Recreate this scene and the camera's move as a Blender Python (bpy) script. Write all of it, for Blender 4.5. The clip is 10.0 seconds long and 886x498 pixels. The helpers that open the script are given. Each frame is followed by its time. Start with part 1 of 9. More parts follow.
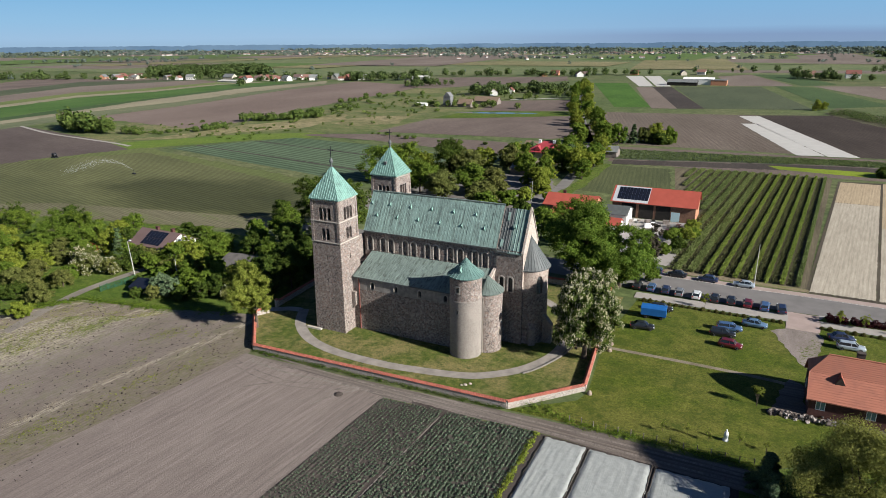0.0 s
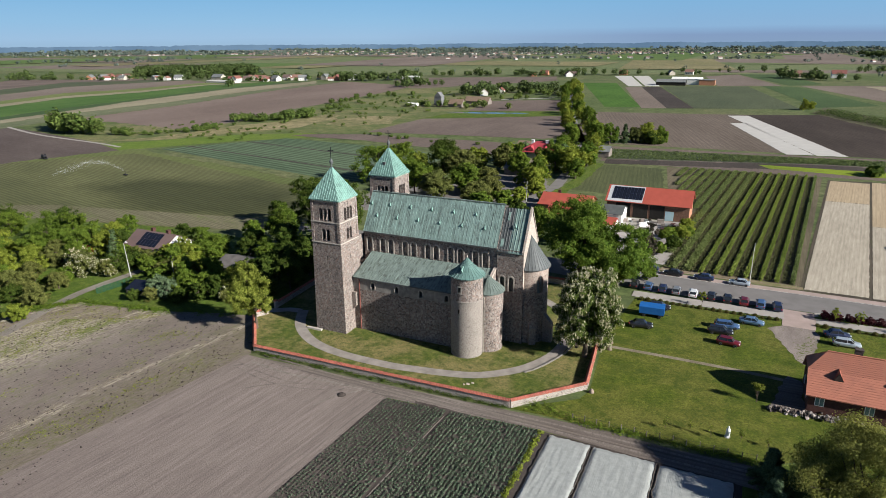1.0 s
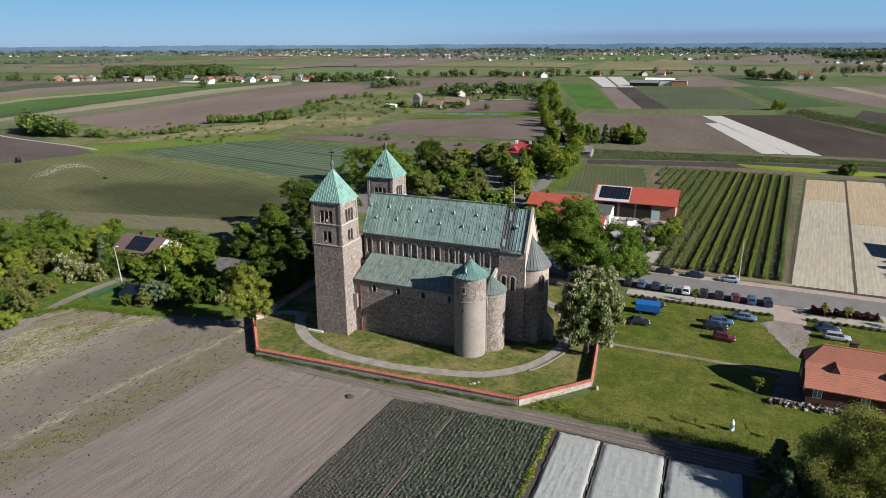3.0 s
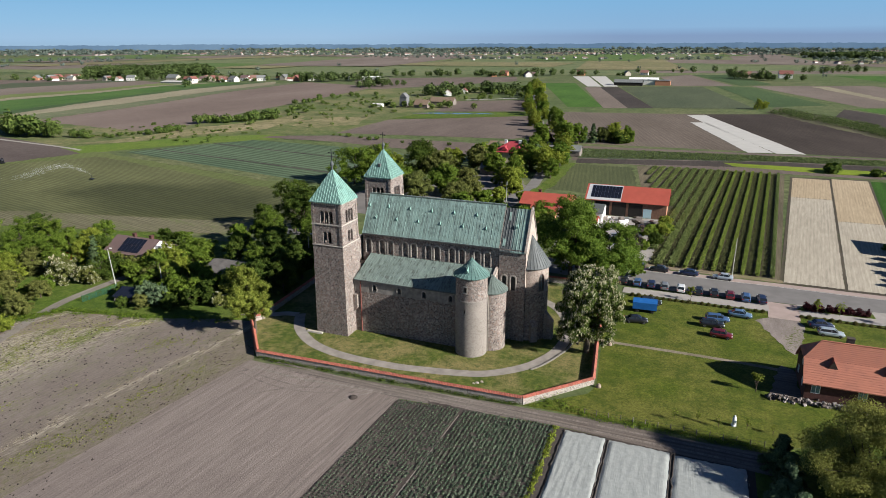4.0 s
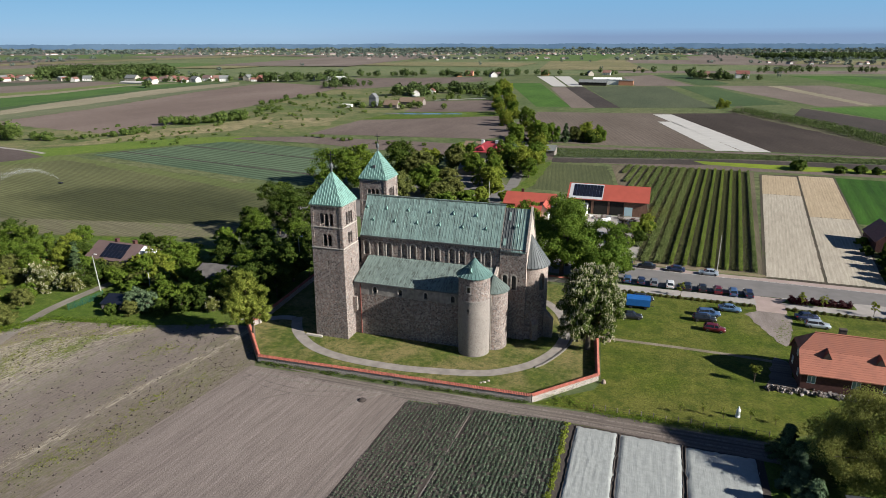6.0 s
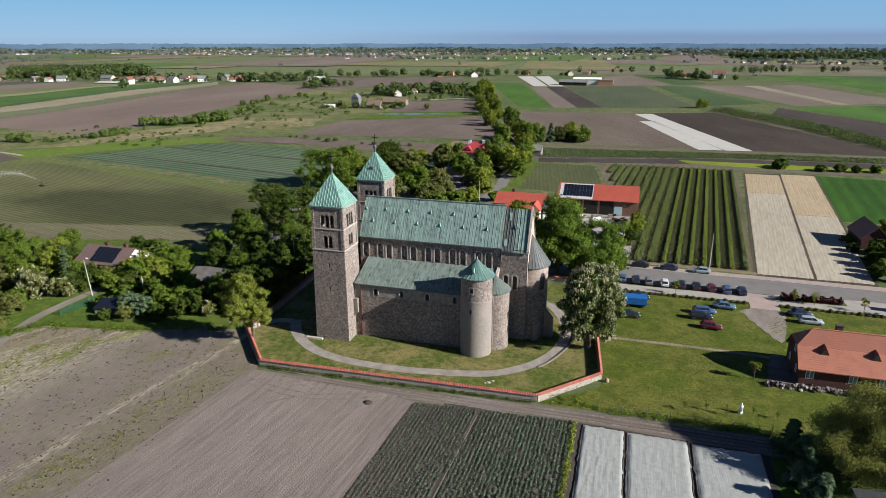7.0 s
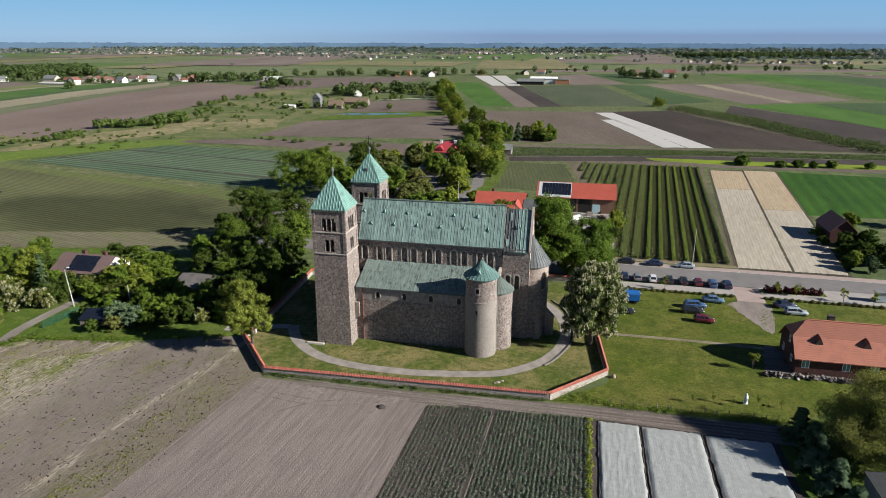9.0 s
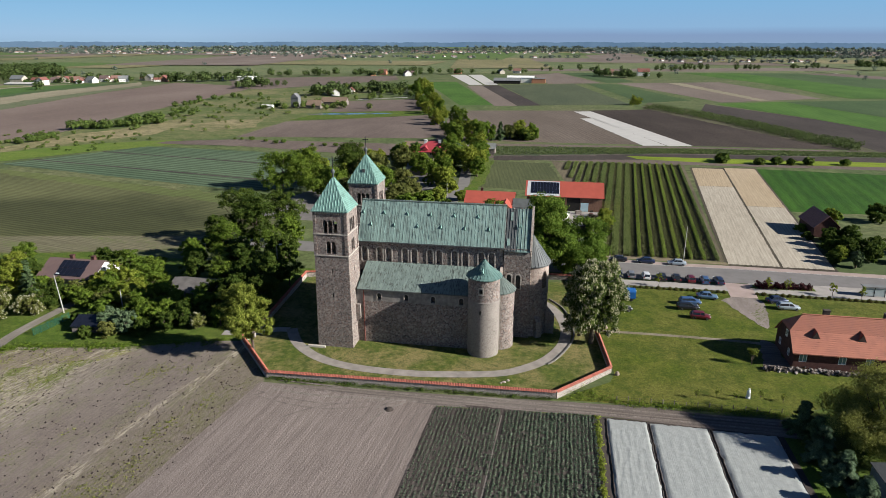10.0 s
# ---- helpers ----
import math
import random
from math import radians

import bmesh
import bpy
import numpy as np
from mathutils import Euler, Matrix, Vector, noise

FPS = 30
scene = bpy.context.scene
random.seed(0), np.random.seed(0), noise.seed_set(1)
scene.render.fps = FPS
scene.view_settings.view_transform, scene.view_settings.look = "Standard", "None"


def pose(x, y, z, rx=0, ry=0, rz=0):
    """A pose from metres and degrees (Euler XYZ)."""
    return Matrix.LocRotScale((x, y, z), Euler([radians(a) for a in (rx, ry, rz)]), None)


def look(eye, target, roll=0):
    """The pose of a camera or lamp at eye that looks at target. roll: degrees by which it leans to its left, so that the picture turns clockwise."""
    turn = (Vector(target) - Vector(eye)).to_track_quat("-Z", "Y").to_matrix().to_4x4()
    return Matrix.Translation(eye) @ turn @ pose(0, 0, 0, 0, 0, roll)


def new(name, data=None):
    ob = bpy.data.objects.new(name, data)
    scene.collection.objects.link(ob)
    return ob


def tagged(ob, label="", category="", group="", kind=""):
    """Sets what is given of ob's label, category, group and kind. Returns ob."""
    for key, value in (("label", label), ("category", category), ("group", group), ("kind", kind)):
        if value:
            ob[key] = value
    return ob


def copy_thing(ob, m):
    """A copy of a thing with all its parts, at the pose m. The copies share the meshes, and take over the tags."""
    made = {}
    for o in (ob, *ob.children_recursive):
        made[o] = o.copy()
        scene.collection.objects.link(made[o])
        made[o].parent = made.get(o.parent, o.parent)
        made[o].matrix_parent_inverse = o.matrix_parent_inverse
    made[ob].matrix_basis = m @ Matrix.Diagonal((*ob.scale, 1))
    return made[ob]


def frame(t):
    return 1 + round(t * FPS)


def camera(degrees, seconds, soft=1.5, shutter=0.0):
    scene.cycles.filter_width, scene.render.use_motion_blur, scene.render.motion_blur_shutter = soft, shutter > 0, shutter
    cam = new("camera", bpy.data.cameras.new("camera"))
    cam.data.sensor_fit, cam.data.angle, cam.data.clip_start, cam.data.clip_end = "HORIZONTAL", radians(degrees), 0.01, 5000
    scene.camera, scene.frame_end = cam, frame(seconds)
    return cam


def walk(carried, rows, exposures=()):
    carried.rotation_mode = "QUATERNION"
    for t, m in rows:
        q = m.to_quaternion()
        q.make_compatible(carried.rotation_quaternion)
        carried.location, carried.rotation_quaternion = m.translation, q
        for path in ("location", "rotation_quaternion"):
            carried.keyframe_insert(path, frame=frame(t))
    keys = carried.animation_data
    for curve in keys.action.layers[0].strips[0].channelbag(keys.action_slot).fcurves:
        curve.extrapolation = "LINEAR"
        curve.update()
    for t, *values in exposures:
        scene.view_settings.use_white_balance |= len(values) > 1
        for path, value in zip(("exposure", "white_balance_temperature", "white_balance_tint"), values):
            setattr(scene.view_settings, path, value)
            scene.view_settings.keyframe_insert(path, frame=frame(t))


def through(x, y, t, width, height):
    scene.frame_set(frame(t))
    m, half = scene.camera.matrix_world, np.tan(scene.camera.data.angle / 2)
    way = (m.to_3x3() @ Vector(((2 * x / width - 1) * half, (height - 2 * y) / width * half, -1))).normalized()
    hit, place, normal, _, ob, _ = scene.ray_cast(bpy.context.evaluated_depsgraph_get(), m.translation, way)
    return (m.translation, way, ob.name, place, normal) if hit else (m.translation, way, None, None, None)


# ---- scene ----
cam = camera(69.2, 10.0, soft=0.7)
PATH = [
    (0, (66.363, -91.751, 53.029), (65.517, -90.046, 52.413), -0.4),
    (0.5, (65.571, -92.347, 53.087), (64.739, -90.636, 52.471), -0.4),
    (1, (64.671, -92.916, 53.152), (63.855, -91.197, 52.536), -0.4),
    (1.5, (63.72, -93.546, 53.208), (62.921, -91.819, 52.592), -0.3),
    (2, (62.731, -94.163, 53.268), (61.949, -92.429, 52.651), -0.3),
    (2.5, (61.599, -94.879, 53.325), (60.835, -93.136, 52.71), -0.3),
    (4, (57.657, -96.87, 53.573), (56.96, -95.1, 52.957), -0.2),
    (4.5, (56.219, -97.507, 53.626), (55.545, -95.728, 53.01), -0.1),
    (5, (54.714, -98.169, 53.695), (54.066, -96.38, 53.079), -0.1),
    (5.5, (53.133, -98.819, 53.734), (52.512, -97.02, 53.118), -0.1),
    (7, (47.609, -100.565, 54.041), (47.078, -98.738, 53.424), 0.0),
    (7.5, (45.659, -101.093, 54.1), (45.158, -99.257, 53.484), 0.0),
    (8, (43.619, -101.604, 54.171), (43.151, -99.76, 53.555), 0.0),
    (8.5, (41.443, -102.027, 54.24), (41.011, -100.175, 53.622), 0.1),
    (9, (39.164, -102.408, 54.317), (38.768, -100.547, 53.698), 0.1),
    (9.5, (36.834, -102.79, 54.382), (36.476, -100.922, 53.763), 0.1),
    (10, (34.448, -103.053, 54.479), (34.127, -101.179, 53.858), 0.1),
]
walk(cam, [(t, look(eye, target, roll)) for t, eye, target, roll in PATH], [(0.0, 0.91), (10.0, 0.91)])

# ---- sky and sun ----
SUN_EL, SUN_AZ = 26.8, -8.5          # degrees above the horizon; degrees from +x, negative towards -y
world = bpy.data.worlds.new("world")
scene.world = world
world.use_nodes = True
wn = world.node_tree
sky = wn.nodes.new("ShaderNodeTexSky")
sky.sky_type, sky.sun_disc = "NISHITA", False
sky.sun_elevation, sky.sun_rotation = radians(SUN_EL), radians(90 - SUN_AZ)
sky.air_density, sky.dust_density, sky.ozone_density = 1.0, 0.15, 4.0
tint = wn.nodes.new("ShaderNodeMix")
tint.data_type, tint.blend_type = "RGBA", "MULTIPLY"
tint.inputs[0].default_value = 1.0
tint.inputs[7].default_value = (0.84, 0.98, 1.2, 1)
wn.links.new(sky.outputs[0], tint.inputs[6])
wn.links.new(tint.outputs[2], wn.nodes["Background"].inputs[0])
wn.nodes["Background"].inputs[1].default_value = 0.026
sun_data = bpy.data.lights.new("sun", "SUN")
sun_data.energy, sun_data.angle, sun_data.color = 5.0, radians(0.53), (0.98, 0.96, 0.905)
sun = new("sun", sun_data)
sd = Vector((math.cos(radians(SUN_EL)) * math.cos(radians(SUN_AZ)), math.cos(radians(SUN_EL)) * math.sin(radians(SUN_AZ)), math.sin(radians(SUN_EL))))
sun.matrix_world = look(sd * 200, (0, 0, 0))

# ---- node materials ----
class Nodes:
    """A small wrapper to chain shader nodes."""

    def __init__(self, name):
        self.m = bpy.data.materials.new(name)
        self.m.use_nodes = True
        self.t = self.m.node_tree
        self.b = self.t.nodes["Principled BSDF"]
        self.tc = self.t.nodes.new("ShaderNodeTexCoord")

    def link(self, a, b):
        self.t.links.new(a, b)

    def node(self, kind, **sockets):
        n = self.t.nodes.new("ShaderNode" + kind)
        for k, v in sockets.items():
            s = n.inputs[int(k[1:])] if k[0] == "i" and k[1:].isdigit() else n.inputs[k]
            if hasattr(v, "is_linked"):
                self.link(v, s)
            else:
                s.default_value = v
        return n

    def coords(self, scale=(1, 1, 1), turn=0.0, world=False):
        n = self.node("Mapping", Vector=self.t.nodes.new("ShaderNodeNewGeometry").outputs["Position"] if world else self.tc.outputs["Object"])
        n.inputs["Rotation"].default_value = (0, 0, radians(turn))
        if scale == (1, 1, 1):
            return n.outputs[0]
        s = self.node("Mapping", Vector=n.outputs[0])
        s.inputs["Scale"].default_value = scale
        return s.outputs[0]

    def noise(self, vec, scale, detail=4.0, rough=0.55, distort=0.0):
        return self.node("TexNoise", Vector=vec, Scale=scale, Detail=detail, Roughness=rough, Distortion=distort).outputs[0]

    def ramp(self, fac, stops):
        n = self.node("ValToRGB", Fac=fac)
        el = n.color_ramp.elements
        while len(el) < len(stops):
            el.new(0.5)
        for e, (p, c) in zip(el, stops):
            e.position, e.color = p, (*c, 1) if len(c) == 3 else c
        return n.outputs[0]

    def mix(self, fac, a, b, mode="MIX"):
        n = self.t.nodes.new("ShaderNodeMix")
        n.data_type, n.blend_type = "RGBA", mode
        for s, v in ((n.inputs[0], fac), (n.inputs[6], a), (n.inputs[7], b)):
            if hasattr(v, "is_linked"):
                self.link(v, s)
            else:
                s.default_value = (*v, 1) if isinstance(v, tuple) and len(v) == 3 else v
        return n.outputs[2]

    def math(self, op, a, b=0.0):
        n = self.t.nodes.new("ShaderNodeMath")
        n.operation = op
        for s, v in ((n.inputs[0], a), (n.inputs[1], b)):
            if hasattr(v, "is_linked"):
                self.link(v, s)
            else:
                s.default_value = v
        return n.outputs[0]

    def bump(self, height, strength=0.5, distance=0.05):
        n = self.node("Bump", Height=height, Strength=strength, Distance=distance)
        self.link(n.outputs[0], self.b.inputs["Normal"])

    def done(self, colour, rough=0.85, metal=0.0, spec=0.3):
        if hasattr(colour, "is_linked"):
            self.link(colour, self.b.inputs["Base Color"])
        else:
            self.b.inputs["Base Color"].default_value = (*colour, 1)
        if hasattr(rough, "is_linked"):
            self.link(rough, self.b.inputs["Roughness"])
        else:
            self.b.inputs["Roughness"].default_value = rough
        self.b.inputs["Metallic"].default_value = metal
        self.b.inputs["Specular IOR Level"].default_value = spec
        return self.m


def plain(name, colour, rough=0.7, metal=0.0, vary=0.25, scale=2.0, bump=0.0, spec=0.3):
    """Paint, metal, plaster: one colour with mottling at two scales."""
    n = Nodes(name)
    v = n.coords()
    a = n.noise(v, scale, 5)
    b = n.noise(v, scale * 9, 3)
    lo = tuple(c * (1 - vary) for c in colour)
    hi = tuple(min(1, c * (1 + vary)) for c in colour)
    c = n.mix(n.math("MULTIPLY", b, 0.35), n.ramp(a, [(0.3, lo), (0.7, hi)]), lo)
    if bump:
        n.bump(b, bump, 0.02)
    return n.done(c, rough, metal, spec)


def rubble(name, tones, mortar, stone=0.33, joint=0.06, bump=0.8):
    """Split field stone in lime mortar."""
    n = Nodes(name)
    v = n.coords()
    warp = n.mix(0.06, v, n.node("TexNoise", Vector=v, Scale=2.2).outputs[1], "ADD")
    cell = n.node("TexVoronoi", Vector=warp, Scale=1 / stone)
    edge = n.t.nodes.new("ShaderNodeTexVoronoi")
    edge.feature = "DISTANCE_TO_EDGE"
    n.link(warp, edge.inputs["Vector"])
    edge.inputs["Scale"].default_value = 1 / stone
    pick = n.node("SeparateColor", Color=cell.outputs["Color"]).outputs[0]
    k = len(tones)
    c = n.ramp(pick, [(i / (k - 1), t) for i, t in enumerate(tones)])
    big = n.noise(v, 0.22, 5)
    c = n.mix(0.55, c, n.ramp(big, [(0.3, (0.42, 0.4, 0.39)), (0.72, (1.08, 1.04, 1.02))]), "MULTIPLY")
    grain = n.noise(v, 14, 3)
    c = n.mix(0.4, c, n.ramp(grain, [(0.3, (0.6, 0.6, 0.6)), (0.7, (1, 1, 1))]), "MULTIPLY")
    j = n.ramp(edge.outputs[0], [(joint * 0.4, (1, 1, 1)), (joint * 1.6, (0, 0, 0))])
    c = n.mix(j, c, mortar)
    hgt = n.math("ADD", n.math("MINIMUM", edge.outputs[0], 0.25), n.math("MULTIPLY", pick, 0.25))
    n.bump(hgt, bump, 0.07)
    return n.done(c, 0.92)


def copper(name, light, dark, across=(7.0, 0.22, 0.22), heavy=0.5):
    """Patinated sheet with dark runs down the slope, blotches and grime."""
    n = Nodes(name)
    runs = n.noise(n.coords(across, 0, True), 1.0, 6, 0.7)
    wide = n.noise(n.coords(tuple(0.3 * x for x in across), 0, True), 1.0, 4, 0.6)
    blot = n.noise(n.coords((1, 1, 1), 0, True), 0.8, 6, 0.7)
    fine = n.noise(n.coords((1, 1, 1), 0, True), 6.0, 4, 0.7)
    c = n.ramp(wide, [(0.3, tuple(0.62 * a + 0.38 * b for a, b in zip(light, dark))), (0.65, light)])
    k = n.ramp(n.math("MULTIPLY", runs, n.math("ADD", blot, 0.5)), [(0.36, (1, 1, 1)), (0.5, (0, 0, 0))])
    c = n.mix(n.math("MULTIPLY", k, heavy), c, dark)
    c = n.mix(n.ramp(n.math("MULTIPLY", blot, fine), [(0.3, (0, 0, 0)), (0.42, (0.45, 0.45, 0.45))]), c, tuple(min(1, 1.35 * x) for x in light))
    c = n.mix(0.4, c, n.ramp(fine, [(0.3, (0.55, 0.55, 0.55)), (0.7, (1, 1, 1))]), "MULTIPLY")
    o = n.t.nodes.new("ShaderNodeObjectInfo")
    c = n.mix(0.7, c, n.ramp(o.outputs["Random"], [(0.0, (0.84, 0.84, 0.84)), (1.0, (1.06, 1.05, 1.05))]), "MULTIPLY")
    n.bump(fine, 0.15, 0.02)
    return n.done(c, 0.6, 0.0, 0.35)


def soil(name, lo, hi, rows=0.5, turn=0.0, contrast=0.5, patch=0.06, weeds=None, bump=0.6, amount=0.5, pale=None, lines=0.7, wet=None):
    """Worked earth with drill lines; weeds: a colour for scattered growth."""
    n = Nodes(name)
    v = n.coords((1, 1, 1), turn)
    w = n.node("TexWave", Vector=v, Scale=0.314 / rows, Distortion=0.9, Detail=2.0)
    w.inputs["Detail Scale"].default_value = 0.35
    big = n.noise(n.coords((1, 0.35, 1), turn), patch, 6, 0.6)
    mid = n.noise(n.coords((1, 0.12, 1), turn), 1.3, 5, 0.65)
    grain = n.noise(v, 4.0, 6, 0.7)
    streak = n.noise(n.coords((1.6, 0.02, 1), turn), 1.0, 6, 0.7)
    c = n.ramp(big, [(0.35, lo), (0.65, hi)])
    if contrast > 0:
        lo_row = 0.62 - 0.3 * max(0.0, contrast - 0.7) / 0.3
        c = n.mix(min(1.0, contrast), c, n.ramp(w.outputs[0], [(0.1, (lo_row, lo_row * 0.97, lo_row * 0.94)), (0.8, (1.05, 1.04, 1.03))]), "MULTIPLY")
    c = n.mix(0.6, c, n.ramp(mid, [(0.3, (0.66, 0.65, 0.64)), (0.7, (1.12, 1.12, 1.12))]), "MULTIPLY")
    c = n.mix(0.55, c, n.ramp(grain, [(0.3, (0.5, 0.5, 0.5)), (0.7, (1.15, 1.15, 1.15))]), "MULTIPLY")
    hair = n.noise(n.coords((6, 0.05, 1), turn), 1.0, 4, 0.7)
    c = n.mix(lines, c, n.ramp(hair, [(0.33, (0.62, 0.61, 0.6)), (0.5, (1, 1, 1)), (0.7, (1.2, 1.2, 1.2))]), "MULTIPLY")
    c = n.mix(lines, c, n.ramp(streak, [(0.36, (0.7, 0.69, 0.68)), (0.5, (1.0, 1.0, 1.0)), (0.66, (1.12, 1.12, 1.12))]), "MULTIPLY")
    if pale:
        s = n.math("MULTIPLY", n.noise(n.coords((1, 0.12, 1), turn), 0.3, 5, 0.6), n.noise(n.coords((1, 0.16, 1), turn), 3.4, 5, 0.75))
        c = n.mix(n.ramp(s, [(0.27, (0, 0, 0)), (0.355, (0.8, 0.8, 0.8))]), c, pale)
    if weeds:
        a = n.noise(n.coords((1, 0.3, 1), turn), 0.16, 5, 0.6)
        b = n.noise(v, 1.8, 5, 0.7)
        f = n.ramp(n.math("MULTIPLY", a, b), [(0.37 - 0.14 * amount, (0, 0, 0)), (0.44 - 0.14 * amount, (1, 1, 1))])
        c = n.mix(f, c, weeds)
    if wet:
        d = n.t.nodes.new("ShaderNodeVectorMath")
        d.operation = "LENGTH"
        at = n.node("Mapping", Vector=n.coords((1, 1, 1), 0, True))
        at.inputs["Location"].default_value = (-wet[0] / wet[2], -wet[1] / wet[3], 0)
        at.inputs["Scale"].default_value = (1 / wet[2], 1 / wet[3], 0)
        n.link(at.outputs[0], d.inputs[0])
        f = n.math("ADD", d.outputs["Value"], n.math("MULTIPLY", n.noise(v, 0.035, 5), 0.7))
        c = n.mix(n.ramp(f, [(0.7, (1, 1, 1)), (1.1, (0, 0, 0))]), c, wet[4], "MULTIPLY")
    n.bump(n.math("ADD", n.math("MULTIPLY", w.outputs[0], contrast), grain), bump, 0.08)
    return n.done(c, 0.95, 0, 0.15)


def rough_soil(name):
    """Stale tilled earth: even grey-brown in the middle, strawy and weedy towards the gardens, a pale drill line and a dull weedy band beside the harrowed land."""
    n = Nodes(name)
    v = n.coords((1, 1, 1), 8)
    w = n.node("TexWave", Vector=v, Scale=0.314 / 0.75, Distortion=1.6, Detail=2.0)
    grain = n.noise(v, 3.4, 6, 0.75)
    along = n.noise(n.coords((1, 0.22, 1), 8), 1.5, 5, 0.7)
    big = n.noise(v, 0.07, 5)
    c = n.ramp(big, [(0.35, (0.168, 0.136, 0.12)), (0.65, (0.222, 0.184, 0.163))])
    c = n.mix(0.12, c, n.ramp(w.outputs[0], [(0.1, (0.6, 0.59, 0.58)), (0.8, (1.05, 1.05, 1.05))]), "MULTIPLY")
    c = n.mix(0.5, c, n.ramp(along, [(0.3, (0.66, 0.65, 0.64)), (0.7, (1.14, 1.13, 1.12))]), "MULTIPLY")
    c = n.mix(0.55, c, n.ramp(grain, [(0.3, (0.5, 0.49, 0.48)), (0.7, (1.16, 1.15, 1.14))]), "MULTIPLY")
    u = n.node("SeparateXYZ", Vector=n.coords((1, 1, 1), 0, True))
    x, y = u.outputs[0], u.outputs[1]
    sway = n.math("MULTIPLY", n.math("SUBTRACT", n.noise(v, 0.12, 5, 0.65), 0.5), 9.0)
    # metres west of the harrowed land's edge
    off = n.math("ADD", n.math("SUBTRACT", n.math("MULTIPLY", y, 0.145), x), -8.6)
    soft = n.math("ADD", off, sway)
    tuft = n.noise(n.coords((1, 0.35, 1), 8), 2.3, 5, 0.75)
    straw = n.noise(n.coords((1, 0.18, 1), 8), 3.2, 5, 0.75)
    band = n.ramp(n.math("DIVIDE", soft, 60.0), [(0.0, (1, 1, 1)), (0.16, (0.9, 0.9, 0.9)), (0.24, (0, 0, 0)), (0.55, (0, 0, 0)), (0.66, (0.8, 0.8, 0.8))])
    c = n.mix(n.math("MULTIPLY", band, n.ramp(tuft, [(0.4, (0.1, 0.1, 0.1)), (0.6, (0.85, 0.85, 0.85))])), c, (0.12, 0.1, 0.06))
    edge = n.ramp(n.math("DIVIDE", soft, 60.0), [(0.44, (0.12, 0.12, 0.12)), (0.6, (1, 1, 1))])
    c = n.mix(n.math("MULTIPLY", edge, n.ramp(straw, [(0.44, (0, 0, 0)), (0.57, (0.9, 0.9, 0.9))])), c, (0.43, 0.38, 0.28))
    weed = n.math("MULTIPLY", n.noise(n.coords((1, 0.5, 1), 8), 0.22, 4, 0.6), tuft)
    c = n.mix(n.math("MULTIPLY", n.math("ADD", n.math("MULTIPLY", edge, 0.85), 0.12), n.ramp(weed, [(0.25, (0, 0, 0)), (0.32, (1, 1, 1))])), c, (0.12, 0.14, 0.032))
    near = n.math("ADD", off, n.math("MULTIPLY", n.math("SUBTRACT", n.noise(n.coords((1, 0.2, 1), 8), 0.6, 4, 0.7), 0.5), 3.0))
    pale = n.ramp(n.math("DIVIDE", near, 40.0), [(0.235, (0, 0, 0)), (0.265, (1, 1, 1)), (0.29, (1, 1, 1)), (0.32, (0, 0, 0))])
    c = n.mix(n.math("MULTIPLY", pale, n.ramp(n.math("MULTIPLY", straw, n.noise(n.coords((1, 0.3, 1), 8), 0.35, 3)), [(0.235, (0, 0, 0)), (0.34, (0.85, 0.85, 0.85))])), c, (0.43, 0.38, 0.29))
    n.bump(n.math("ADD", n.math("MULTIPLY", w.outputs[0], 0.15), grain), 1.0, 0.1)
    return n.done(c, 0.95, 0, 0.15)


def grass(name, lo, hi, dry=(0.2, 0.17, 0.06), dryness=0.4, bump=0.7, size=1.0):
    n = Nodes(name)
    v = n.coords()
    big = n.noise(v, 0.09 / size, 6, 0.6)
    mid = n.noise(v, 0.7 / size, 6, 0.7)
    fine = n.noise(v, 5.0 / size, 5, 0.75)
    c = n.ramp(mid, [(0.32, lo), (0.66, hi)])
    c = n.mix(n.math("MULTIPLY", n.ramp(n.math("MULTIPLY", big, n.math("ADD", mid, 0.5)), [(0.42, (0, 0, 0)), (0.62, (1, 1, 1))]), dryness), c, dry)
    tuft = n.noise(v, 2.1 / size, 6, 0.8)
    c = n.mix(0.85, c, n.ramp(fine, [(0.3, (0.4, 0.42, 0.36)), (0.7, (1.3, 1.3, 1.2))]), "MULTIPLY")
    c = n.mix(0.8, c, n.ramp(tuft, [(0.35, (0.55, 0.62, 0.5)), (0.65, (1.25, 1.2, 1.1))]), "MULTIPLY")
    spot = n.math("MULTIPLY", n.noise(v, 0.28 / size, 5, 0.6), n.noise(v, 1.4 / size, 5, 0.7))
    c = n.mix(n.ramp(spot, [(0.27, (0, 0, 0)), (0.36, (0.8, 0.8, 0.8))]), c, tuple(0.8 * x for x in lo))
    n.bump(n.math("ADD", fine, tuft), bump, 0.15)
    return n.done(c, 0.9, 0, 0.15)


